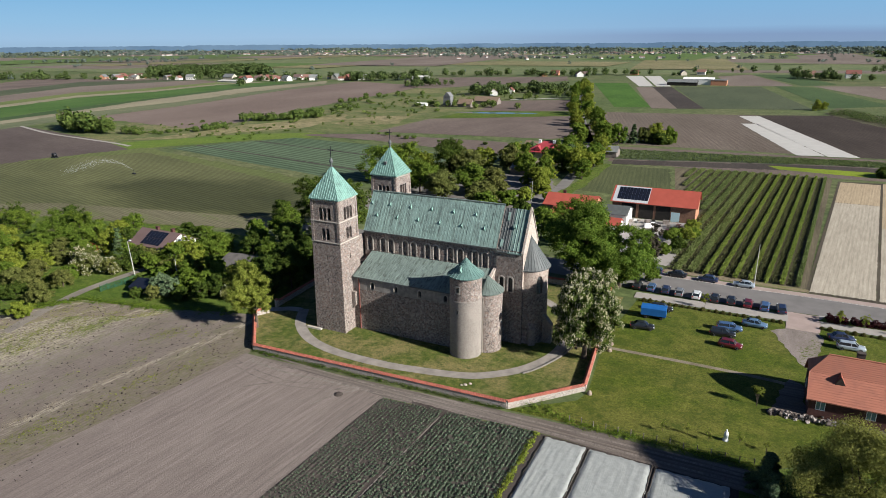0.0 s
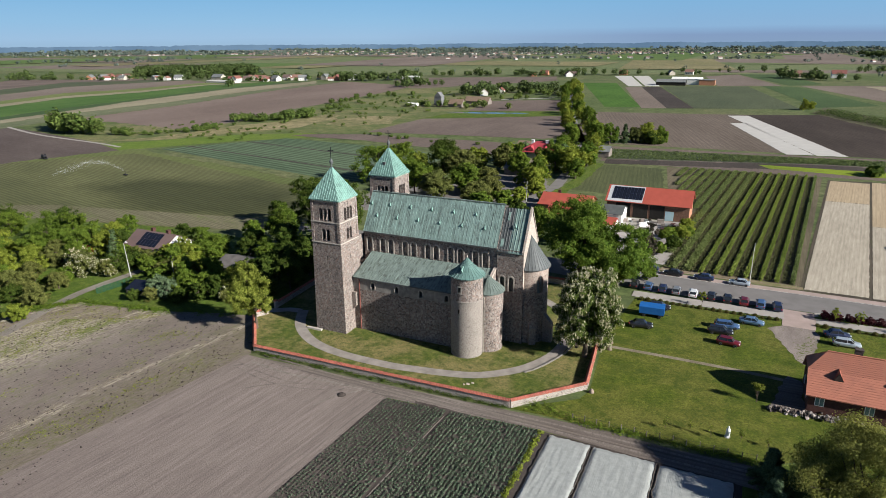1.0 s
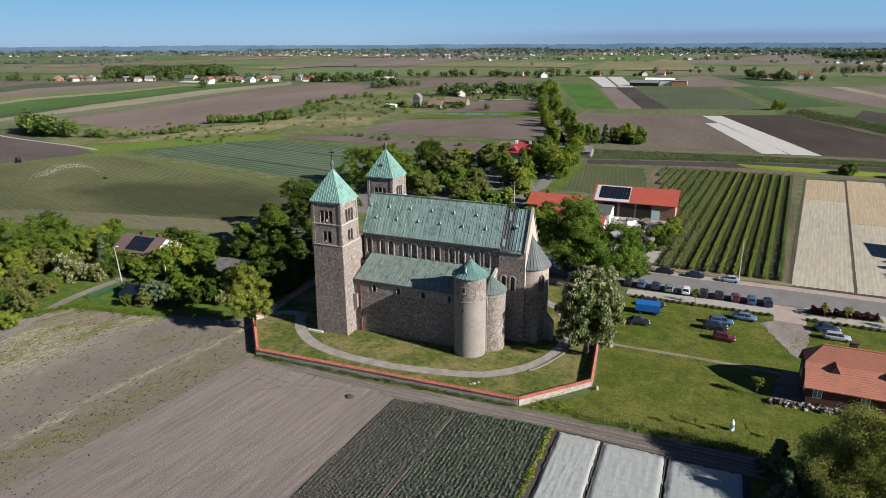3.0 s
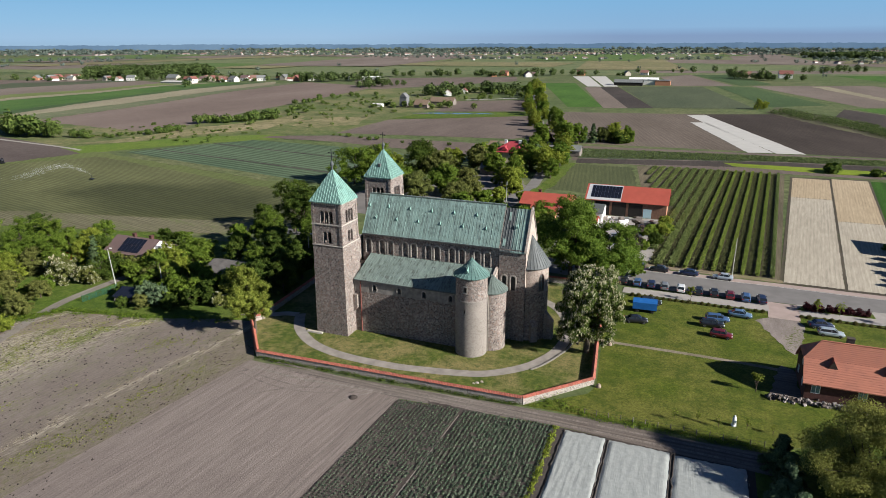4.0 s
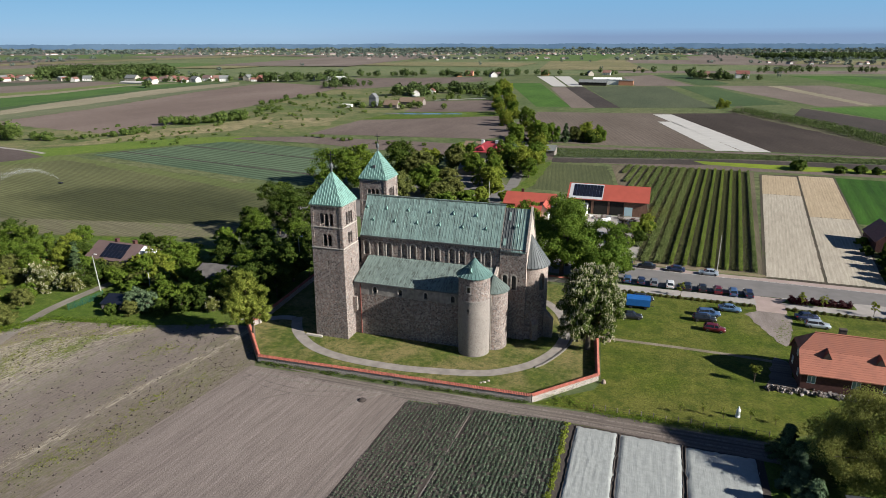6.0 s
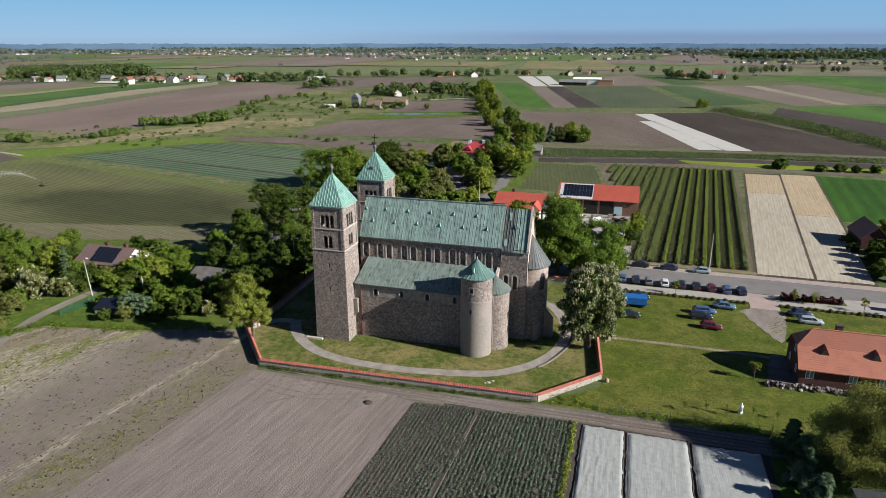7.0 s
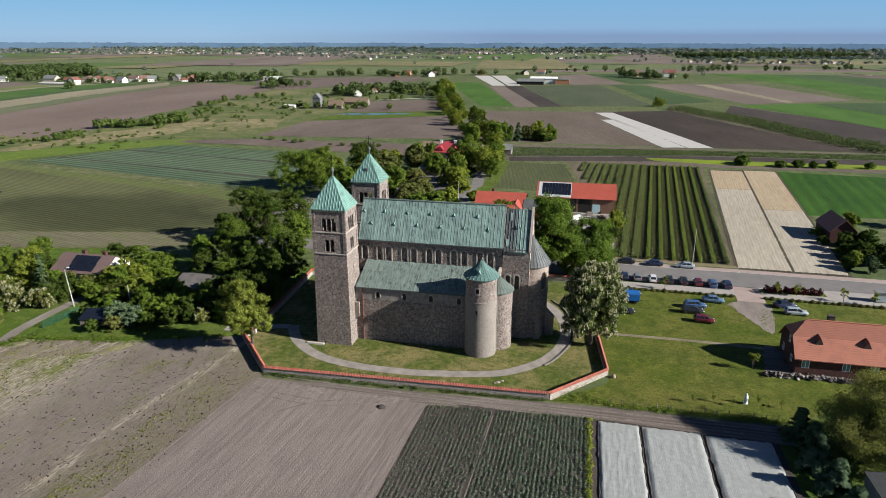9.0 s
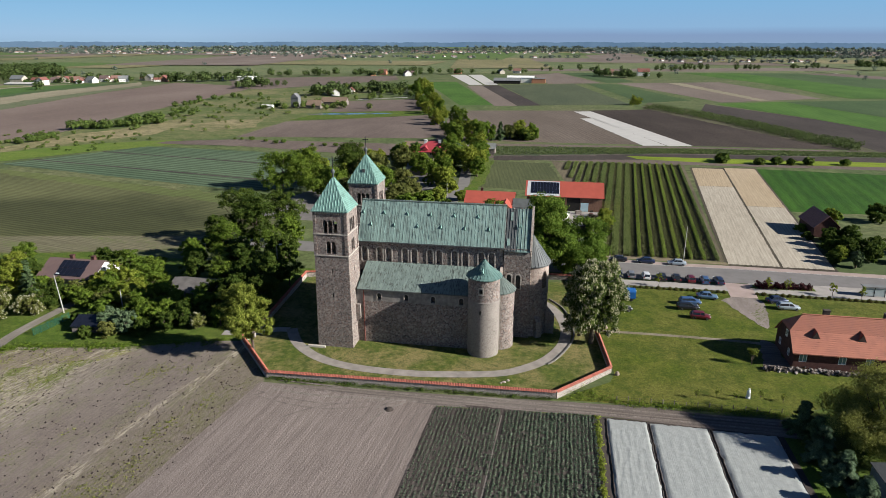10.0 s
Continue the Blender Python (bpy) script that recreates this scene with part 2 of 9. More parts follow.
def foliage(name, lo, hi, gloss=0.75, through=0.42):
    """Leaves: tone by leaf, a little light passing through."""
    n = Nodes(name)
    g = n.t.nodes.new("ShaderNodeNewGeometry")
    o = n.t.nodes.new("ShaderNodeObjectInfo")
    c = n.ramp(g.outputs["Random Per Island"], [(0.0, lo), (0.55, tuple(0.5 * (a + b) for a, b in zip(lo, hi))), (1.0, hi)])
    c = n.mix(0.35, c, n.ramp(o.outputs["Random"], [(0.0, (0.72, 0.82, 0.6)), (1.0, (1.15, 1.05, 0.8))]), "MULTIPLY")
    n.done(c, gloss, 0, 0.08)
    tr = n.node("BsdfTranslucent", Color=c)
    add = n.node("MixShader", Fac=through, i1=n.b.outputs[0], i2=tr.outputs[0])
    n.link(add.outputs[0], n.t.nodes["Material Output"].inputs[0])
    return n.m


def tiles(name, base, dark):
    """Clay roof tiles, worn."""
    n = Nodes(name)
    o = n.t.nodes.new("ShaderNodeNewGeometry")
    v = n.coords()
    c = n.ramp(o.outputs["Random Per Island"], [(0.0, tuple(0.75 * x for x in base)), (1.0, tuple(min(1, 1.2 * x) for x in base))])
    c = n.mix(n.ramp(n.noise(v, 0.6, 6, 0.65), [(0.45, (0, 0, 0)), (0.75, (0.7, 0.7, 0.7))]), c, dark)
    n.bump(n.noise(v, 12, 3), 0.2, 0.02)
    return n.done(c, 0.75)


STONE = rubble("field_stone", [(0.085, 0.068, 0.062), (0.2, 0.16, 0.145), (0.27, 0.185, 0.155), (0.15, 0.13, 0.122), (0.42, 0.365, 0.325), (0.24, 0.185, 0.16)], (0.29, 0.26, 0.237), 0.27, 0.05)
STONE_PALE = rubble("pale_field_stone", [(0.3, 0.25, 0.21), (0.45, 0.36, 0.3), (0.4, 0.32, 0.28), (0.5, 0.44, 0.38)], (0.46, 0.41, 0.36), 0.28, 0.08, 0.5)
STONE_ROUND = rubble("round_tower_stone", [(0.14, 0.11, 0.1), (0.27, 0.215, 0.185), (0.3, 0.215, 0.18), (0.34, 0.3, 0.265), (0.2, 0.175, 0.16)], (0.3, 0.27, 0.24), 0.25, 0.06, 0.7)
PLASTER = plain("weathered_plaster", (0.25, 0.228, 0.208), 0.95, 0, 0.35, 1.2, 0.4)
DRESSED = plain("dressed_limestone", (0.42, 0.38, 0.33), 0.9, 0, 0.2, 1.5, 0.2)
COPPER = copper("patinated_copper", (0.27, 0.385, 0.345), (0.065, 0.075, 0.07), heavy=0.85)
COPPER_OLD = copper("stained_copper", (0.205, 0.262, 0.234), (0.05, 0.054, 0.048), (5.0, 0.8, 0.8), 0.9)
COPPER_BRIGHT = copper("bright_copper_patina", (0.2, 0.36, 0.31), (0.075, 0.13, 0.115), (3.5, 3.5, 0.2), 0.65)
COPPER_GREY = copper("grey_green_copper", (0.135, 0.17, 0.152), (0.06, 0.075, 0.07), (3.5, 3.5, 0.2), 0.6)
LEADED = plain("grey_leaded_glass", (0.035, 0.04, 0.042), 0.35, 0, 0.3, 3.0, 0.2, 0.4)
SURROUND = plain("pale_window_stone", (0.36, 0.32, 0.28), 0.9, 0, 0.3, 1.8, 0.3)
COPPER_TURRET = copper("turret_copper_patina", (0.135, 0.24, 0.215), (0.058, 0.1, 0.09), (3.5, 3.5, 0.2), 0.6)
SLATE_DARK = copper("dark_sheet_metal", (0.115, 0.125, 0.125), (0.055, 0.058, 0.06), (4, 4, 0.3), 0.5)
GLASS_DARK = plain("dark_glazing", (0.015, 0.018, 0.022), 0.12, 0, 0.2, 2, 0, 0.5)
IRON = plain("dark_iron", (0.04, 0.04, 0.045), 0.5, 0.6, 0.2)


# ---- mesh building ----
from mathutils import geometry as mathutils_geometry
class M:
    """Collects faces; make() links them as one mesh object."""

    def __init__(self):
        self.v, self.f, self.s = [], [], []

    def face(self, *pts, smooth=False):
        n = len(self.v)
        self.v += [tuple(p) for p in pts]
        self.f.append(tuple(range(n, n + len(pts))))
        self.s.append(smooth)

    def raw(self, verts, faces, smooth=False):
        n = len(self.v)
        self.v += [tuple(p) for p in verts]
        self.f += [tuple(i + n for i in f) for f in faces]
        self.s += [smooth] * len(faces)

    def box(self, x0, y0, z0, x1, y1, z1, m=None, inset=0.0):
        i = inset
        p = [(x0, y0, z0), (x1, y0, z0), (x1, y1, z0), (x0, y1, z0), (x0 + i, y0 + i, z1), (x1 - i, y0 + i, z1), (x1 - i, y1 - i, z1), (x0 + i, y1 - i, z1)]
        if m:
            p = [m @ Vector(q) for q in p]
        self.raw(p, [(3, 2, 1, 0), (4, 5, 6, 7), (0, 1, 5, 4), (1, 2, 6, 5), (2, 3, 7, 6), (3, 0, 4, 7)])
        return self

    def prism(self, pts, z0, z1, m=None):
        n = len(pts)
        p = [(x, y, z0) for x, y in pts] + [(x, y, z1) for x, y in pts]
        if m:
            p = [m @ Vector(q) for q in p]
        self.raw(p, [tuple(range(n - 1, -1, -1)), tuple(range(n, 2 * n))] + [(i, (i + 1) % n, n + (i + 1) % n, n + i) for i in range(n)])
        return self

    def loft(self, rings, closed=True, caps=False, smooth=True):
        n = len(rings[0])
        fs = []
        for k in range(len(rings) - 1):
            for i in range(n if closed else n - 1):
                j = (i + 1) % n
                fs.append((k * n + i, k * n + j, (k + 1) * n + j, (k + 1) * n + i))
        self.raw([p for r in rings for p in r], fs, smooth)
        if caps:
            self.face(*rings[0][::-1])
            self.face(*rings[-1])
        return self

    def cyl(self, c, r0, r1, z0, z1, n=16, a0=0.0, a1=360.0, caps=True):
        full = a1 - a0 >= 360
        k = n if full else n + 1
        an = [radians(a0 + (a1 - a0) * i / n) for i in range(k)]
        rings = [[(c[0] + r * math.cos(a), c[1] + r * math.sin(a), z) for a in an] for r, z in ((r0, z0), (r1, z1))]
        return self.loft(rings, full, caps and full, True)

    def tube(self, pts, radii, n=7):
        rings = []
        for i, p in enumerate(pts):
            p = Vector(p)
            d = (Vector(pts[min(i + 1, len(pts) - 1)]) - Vector(pts[max(i - 1, 0)])).normalized()
            a = d.orthogonal().normalized()
            b = d.cross(a)
            rings.append([p + (a * math.cos(6.2832 * k / n) + b * math.sin(6.2832 * k / n)) * radii[i] for k in range(n)])
        return self.loft(rings, True, True, True)

    def plate(self, origin, u, v, outline, holes=(), depth=0.35, back=None):
        """A wall face in the plane origin + a*u + b*v with openings that go in by depth. Returns the openings' back outlines."""
        o, u, v = Vector(origin), Vector(u), Vector(v)
        nrm = u.cross(v).normalized()
        loops = [[Vector((a, b, 0)) for a, b in outline]] + [[Vector((a, b, 0)) for a, b in h] for h in holes]
        from_flat = [o + u * p.x + v * p.y for lp in loops for p in lp]
        if holes:
            tri = mathutils_geometry.tessellate_polygon(loops)
            tri = [t if (from_flat[t[1]] - from_flat[t[0]]).cross(from_flat[t[2]] - from_flat[t[0]]).dot(nrm) > 0 else t[::-1] for t in tri]
        else:
            tri = [tuple(range(len(loops[0])))]
        self.raw(from_flat, tri)
        backs = []
        for lp in loops[1:]:
            front = [o + u * p.x + v * p.y for p in lp]
            rear = [p - nrm * depth for p in front]
            m = len(front)
            self.raw(front + rear, [(i, (i + 1) % m, m + (i + 1) % m, m + i) for i in range(m)])
            backs.append(rear)
        return backs

    def mesh(self, name):
        me = bpy.data.meshes.new(name)
        me.from_pydata(self.v, [], self.f)
        me.polygons.foreach_set("use_smooth", self.s)
        me.update()
        return me


def part(name, m, material, parent=None, label=""):
    """Links a builder's mesh as one object under a thing or a part."""
    me = m.mesh(name) if isinstance(m, M) else m
    if material and not me.materials:
        me.materials.append(material)
    ob = new(name, me)
    ob.parent = parent
    if label:
        tagged(ob, label)
    return ob


def thing(name, label, category, group="", kind="", at=None):
    e = new(name)
    e.empty_display_size = 0.5
    if at is not None:
        e.matrix_world = at
    return tagged(e, label, category, group, kind)


def solo(name, m, material, label, category, group="", kind=""):
    return tagged(part(name, m, material), label, category, group, kind)


def arch(x, z, w, h, n=8):
    """Outline of a round-headed opening, its foot's middle at x, z."""
    r = w / 2
    return [(x - r, z), (x + r, z)] + [(x + r * math.cos(math.pi * i / n), z + h - r + r * math.sin(math.pi * i / n)) for i in range(n + 1)]


def rect(x0, z0, x1, z1):
    return [(x0, z0), (x1, z0), (x1, z1), (x0, z1)]

# ---- the church ----
def seamed(m, poly, step=0.6, rise=0.07, half=0.04):
    """A flat roof plane (first edge is the eave) folded into standing seams up the slope."""
    p = [Vector(q) for q in poly]
    s_ax = (p[1] - p[0]).normalized()
    nrm = (p[1] - p[0]).cross(p[-1] - p[0]).normalized()
    t_ax = nrm.cross(s_ax)
    flat = [((q - p[0]).dot(s_ax), (q - p[0]).dot(t_ax)) for q in p]
    s0, s1 = min(a for a, b in flat), max(a for a, b in flat)
    k = max(1, round((s1 - s0) / step))
    cuts = {round(a, 4): 0.0 for a, b in flat}
    for i in range(k):
        c = s0 + (s1 - s0) * (i + 0.5) / k
        cuts[round(c - half, 4)], cuts[round(c, 4)], cuts[round(c + half, 4)] = 0.0, rise, 0.0
    lo, hi = [], []
    for s, up in sorted(cuts.items()):
        ts = []
        for (a, b), (c, d) in zip(flat, flat[1:] + flat[:1]):
            if min(a, c) - 1e-4 <= s <= max(a, c) + 1e-4:
                ts += [b, d] if abs(a - c) < 1e-6 else [b + (d - b) * (s - a) / (c - a)]
        for lst, t in ((lo, min(ts)), (hi, max(ts))):
            lst.append(p[0] + s_ax * s + t_ax * t + nrm * up)
    m.loft([lo, hi], False, False, False)


def panels(name, parent, origin, run, slope, count, material):
    """Single roof sheets side by side, each with its raised seam."""
    run, slope = Vector(run), Vector(slope)
    w, s_ax = run.length / count, run.normalized()
    nrm = s_ax.cross(slope).normalized()
    m = M()
    m.loft([[s_ax * s + nrm * h + slope * t for s, h in ((0, 0.012), (0.004, 0.05), (0.04, 0.05), (0.046, 0.015), (w - 0.002, 0.012))] for t in (0, 1)], False, False, False)
    me = m.mesh(name)
    me.materials.append(material)
    for i in range(count):
        ob = part(name, me, None, parent)
        ob.location = Vector(origin) + s_ax * w * i


def seamed_cone(m, c, r, z0, z1, a0=0.0, a1=360.0, n=28, sag=0.08):
    cx, cy = c
    prof = [(r, z0 - 0.14), (r, z0), (r * 0.66, z0 + (z1 - z0) * (0.34 - sag)), (r * 0.33, z0 + (z1 - z0) * (0.67 - sag)), (0.03, z1)]
    full = a1 - a0 >= 360
    an = []
    for i in range(n):
        k = a0 + (a1 - a0) * (i + 0.5) / n
        d = 2.2 / r
        an += [(k - d, 0.0), (k, 0.06), (k + d, 0.0)]
    if not full:
        an = [(a0, 0.0)] + an + [(a1, 0.0)]
    rings = []
    for rr, z in prof:
        f = min(1.0, rr / r + 0.15)
        rings.append([(cx + (rr + h * f) * math.cos(radians(a)), cy + (rr + h * f) * math.sin(radians(a)), z + h * 0.5 * f) for a, h in an])
    m.loft(rings, full, False, False)


def ring(m, x, z, w, h, wide, o, u, v, proud):
    """Dressed stones round an arched opening in the plane o, u, v."""
    o, u, v = Vector(o), Vector(u), Vector(v)
    nrm = u.cross(v).normalized() * proud
    inner, outer = arch(x, z, w, h), arch(x, z - 0.0, w + 2 * wide, h + wide)
    k = len(inner)
    for i in range(1, k - 0):
        j = (i + 1) % k
        q = [o + u * a + v * b for a, b in (inner[i], outer[i], outer[j], inner[j])]
        if j == 0:
            q = [o + u * a + v * b for a, b in (inner[i], outer[i], outer[0], inner[0])]
        t = [a + nrm for a in q]
        m.raw(q + t, [(4, 5, 6, 7), (1, 2, 6, 5), (3, 0, 4, 7), (0, 1, 5, 4), (2, 3, 7, 6)])


church = thing("church", "large Romanesque stone church with green copper roofs and two square towers", "church")


def square_tower(x0, y0, x1, y1, z1, ztip):
    """One of the two west towers: battered rubble walls, belfry openings, pyramid roof."""
    t = part("tower", M().box(x0 + 0.6, y0 + 0.6, 0, x1 - 0.6, y1 - 0.6, 15.0), STONE, church, "square rubble stone tower with belfry openings")
    b = 0.32
    bot = [Vector((x0, y0, -0.3)), Vector((x1, y0, -0.3)), Vector((x1, y1, -0.3)), Vector((x0, y1, -0.3))]
    top = [Vector((x0 + b, y0 + b, z1)), Vector((x1 - b, y0 + b, z1)), Vector((x1 - b, y1 - b, z1)), Vector((x0 + b, y1 - b, z1))]
    frames = []
    for i in range(4):
        walls = M()
        p, q = bot[i], bot[(i + 1) % 4]
        w = (q - p).length
        u = (q - p) / w
        hgt = z1 + 0.3
        v = ((top[i] + top[(i + 1) % 4]) / 2 - (p + q) / 2) / hgt
        c = w / 2
        holes = [arch(c + dx, 22.3, 0.78, 2.35) for dx in (-0.92, 0.0, 0.92)] + [arch(c + dx, 18.5, 0.78, 2.25) for dx in (-0.47, 0.47)]
        holes += [rect(c - 0.12, 14.6, c + 0.12, 15.6), rect(c - 0.12, 10.2, c + 0.12, 11.1)]
        frames += [(u, w, h) for h in walls.plate(p, u, v, [(0, 0), (w, 0), (w - b, hgt), (b, hgt)], holes, 0.55)]
        nrm = u.cross(v).normalized()
        # corner strips and string courses stand a little proud
        for z0, zz in ((18.3, z1 + 0.25), ):
            for a0, a1 in ((0.0, 0.78), (w - 0.78, w)):
                s0, s1 = b * z0 / hgt, b * zz / hgt
                lo = [p + u * (a0 + (s0 if a0 == 0 else -0.0)) + v * z0, p + u * (a1 - (s0 if a0 else 0)) + v * z0]
                hi = [p + u * (a0 + (s1 if a0 == 0 else 0)) + v * zz, p + u * (a1 - (s1 if a0 else 0)) + v * zz]
                k = [lo[0], lo[1], hi[1], hi[0]]
                strip = M()
                strip.raw(k + [a + nrm * 0.09 for a in k], [(4, 5, 6, 7), (0, 1, 5, 4), (1, 2, 6, 5), (2, 3, 7, 6), (3, 0, 4, 7)])
                part("corner_strip", strip, STONE, t)
        for zz, hh, out in ((18.05, 0.18, 0.11), (22.0, 0.18, 0.11)):
            s = b * zz / hgt
            k = [p + u * (s - out) + v * zz, p + u * (w - s + out) + v * zz]
            k += [k[1] + v * hh, k[0] + v * hh]
            band = M()
            band.raw(k + [a + nrm * out for a in k], [(4, 5, 6, 7), (0, 1, 5, 4), (1, 2, 6, 5), (2, 3, 7, 6), (3, 0, 4, 7)])
            part("string_course", band, DRESSED, t, "pale dressed stone band")
        for dx in (-0.46, 0.46, 0.0):
            zz, hh = (22.3, 1.75) if dx else (18.5, 1.65)
            foot = p + u * (c + dx) + v * zz - nrm * 0.2
            part("colonnette", M().cyl((foot.x, foot.y), 0.075, 0.075, foot.z, foot.z + hh, 8), DRESSED, t, "slim pale colonnette")
        for k in range(13):
            a = 0.55 + b + (w - 2 * b - 1.1) * k / 12
            f0 = p + u * (a - 0.1) + v * (z1 - 0.25)
            part("corbel", M().box(0, 0, 0, 0.2, 0.14, 0.3, Matrix.Translation(f0) @ Matrix((u, -nrm * -1, (0, 0, 1))).transposed().to_4x4()), DRESSED, t)
        part("masonry", walls, STONE, t)
    roof = M()
    o = 0.28
    e = [Vector((p.x + (-o if i in (0, 3) else o), p.y + (-o if i < 2 else o), z1 - 0.05)) for i, p in enumerate(top)]
    tip = Vector(((x0 + x1) / 2, (y0 + y1) / 2, ztip))
    for i in range(4):
        seamed(roof, (e[i], e[(i + 1) % 4], tip), 0.52, 0.07)
    roof.face(*[p - Vector((0, 0, 0.16)) for p in e[::-1]])
    for i in range(4):
        a, c = e[i], e[(i + 1) % 4]
        roof.face(a - Vector((0, 0, 0.16)), c - Vector((0, 0, 0.16)), c, a)
    part("tower_roof", roof, COPPER_BRIGHT, t, "bright green copper pyramid roof")
    hatch = M()
    mid = (e[0] + e[1]) / 2 * 0.62 + tip * 0.38
    hatch.box(mid.x - 0.3, mid.y - 0.12, mid.z - 0.1, mid.x + 0.3, mid.y + 0.4, mid.z + 0.55)
    if y0 > 10:
        part("roof_hatch", hatch, SLATE_DARK, t, "small dark hatch in the copper roof")
    fin = M()
    rr = [(0.16, -0.35), (0.2, 0.0), (0.12, 0.25), (0.34, 0.62), (0.36, 0.85), (0.22, 1.15), (0.07, 1.35), (0.045, 1.6)]
    fin.loft([[(tip.x + r * math.cos(6.2832 * k / 12), tip.y + r * math.sin(6.2832 * k / 12), tip.z + z) for k in range(12)] for r, z in rr], True, True)
    part("finial", fin, SLATE_DARK, t, "grey metal ball finial")
    cr = M().box(tip.x - 0.05, tip.y - 0.05, tip.z + 1.5, tip.x + 0.05, tip.y + 0.05, tip.z + 3.5)
    cr.box(tip.x - 0.5, tip.y - 0.04, tip.z + 2.75, tip.x + 0.5, tip.y + 0.04, tip.z + 2.87)
    for s in (-0.5, 0.5):
        cr.box(tip.x + s - 0.08, tip.y - 0.05, tip.z + 2.7, tip.x + s + 0.08, tip.y + 0.05, tip.z + 2.92)
    part("cross", cr, IRON, t, "dark iron cross")
    return t


square_tower(-6.72, 0.0, 0.0, 6.45, 26.05, 31.65)
square_tower(-6.85, 21.1, -0.3, 27.75, 26.55, 32.1)

AX = 14.0                                # the nave's middle line
NAVE_W, NAVE_Y = 4.0, 10.22              # clerestory wall face
EAVE_Z, RIDGE_Z, SLOPE = 17.95, 25.0, 1.72


def glazing(parent, backs, mull=2):
    g = M()
    for k in backs:
        g.face(*k)
    return part("window_pane", g, LEADED, parent, "dark leaded window glass")


# nave and chancel walls
nave = part("nave", M().box(-1.0, 10.7, 0, 26.3, 17.3, 17.2), STONE, church, "tall nave with round-headed clerestory windows")
nw = M()
wins = [-0.25, 2.75, 4.5, 7.7, 9.5, 12.55, 14.3, 17.3, 19.3, 22.3, 24.25]


def window(parent, back, x, z, w, h, o, u, wide=0.22):
    """One round-headed window: dressed surround, and dark glass with its bars."""
    m = M()
    ring(m, x, z, w, h, wide, o, u, (0, 0, 1), 0.1)
    f = part("window", m, SURROUND, parent, "round-headed window with a pale stone surround")
    if back:
        g = M()
        g.face(*back)
        part("pane", g, LEADED, f, "dark leaded glass")
    return f


for y, u in ((NAVE_Y, (1, 0, 0)), (2 * AX - NAVE_Y, (-1, 0, 0))):
    o = (-1.5 if u[0] > 0 else 26.4, y, 9.5)
    xs = [x + 1.5 if u[0] > 0 else 26.4 - x for x in wins]
    hs = [arch(x, 4.35, 1.08, 2.8) for x in xs]
    bk = nw.plate(o, u, (0, 0, 1), rect(0, 0, 27.9, 8.4), hs, 0.62)
    for x, k in zip(xs, bk):
        window(church, k, x, 4.35, 1.08, 2.8, o, u)
nw.box(-1.5, NAVE_Y - 0.14, 17.42, 26.45, NAVE_Y + 0.06, 17.88)
part("clerestory_wall", nw, STONE, nave)
roof = M()
y0 = AX - 4.15
zz0 = RIDGE_Z - 4.15 * SLOPE
roof.face((-1.4, y0, zz0), (26.55, y0, zz0), (26.55, AX, RIDGE_Z), (-1.4, AX, RIDGE_Z))
seamed(roof, [(26.55, 2 * AX - y0, zz0), (-1.4, 2 * AX - y0, zz0), (-1.4, AX, RIDGE_Z), (26.55, AX, RIDGE_Z)], 0.62, 0.08)
nave_roof = part("nave_roof", roof, COPPER, church, "long green copper roof with standing seams")
panels("roof_panel", nave_roof, (-1.4, y0, zz0), (27.95, 0, 0), (0, 4.15, 4.15 * SLOPE), 45, COPPER)
part("ridge_cap", M().box(-1.4, AX - 0.18, RIDGE_Z - 0.12, 26.6, AX + 0.18, RIDGE_Z + 0.09), COPPER_OLD, nave_roof)
part("gutter", M().box(-1.4, y0 - 0.1, zz0 - 0.22, 26.6, y0 + 0.14, zz0 - 0.02), SLATE_DARK, nave_roof, "dark eaves gutter")
for x in (26.3, -1.3):
    ends = M()
    ends.prism([(0, 0), (8.1, 0), (4.05, 4.05 * SLOPE)], 0, 0.3, Matrix.Translation((x, AX - 4.05, 17.75)) @ Matrix(((0, 0, 1, 0), (1, 0, 0, 0), (0, 1, 0, 0), (0, 0, 0, 1))))
    part("gable_wall", ends, STONE, nave)


def roof_vent(x, y):
    """A small three-sided copper vent on the nave roof's front slope."""
    z = RIDGE_Z - (AX - y) * SLOPE
    m = M()
    a, b, c, d = Vector((x - 0.26, y - 0.02, z - 0.02)), Vector((x + 0.26, y - 0.02, z - 0.02)), Vector((x + 0.02, y + 0.5, z + 0.5 * SLOPE)), Vector((x + 0.02, y - 0.1, z + 0.5))
    m.raw([a, b, c, d], [(0, 1, 3), (1, 2, 3), (2, 0, 3)])
    part("roof_vent", m, COPPER_BRIGHT, nave_roof, "small pale copper roof vent")


for k in range(6):
    roof_vent(-1.3 + 4.53 * k if k else -0.9, 12.55)
    roof_vent(0.85 + 4.53 * k, 11.35)
roof_vent(29.3, 11.85)

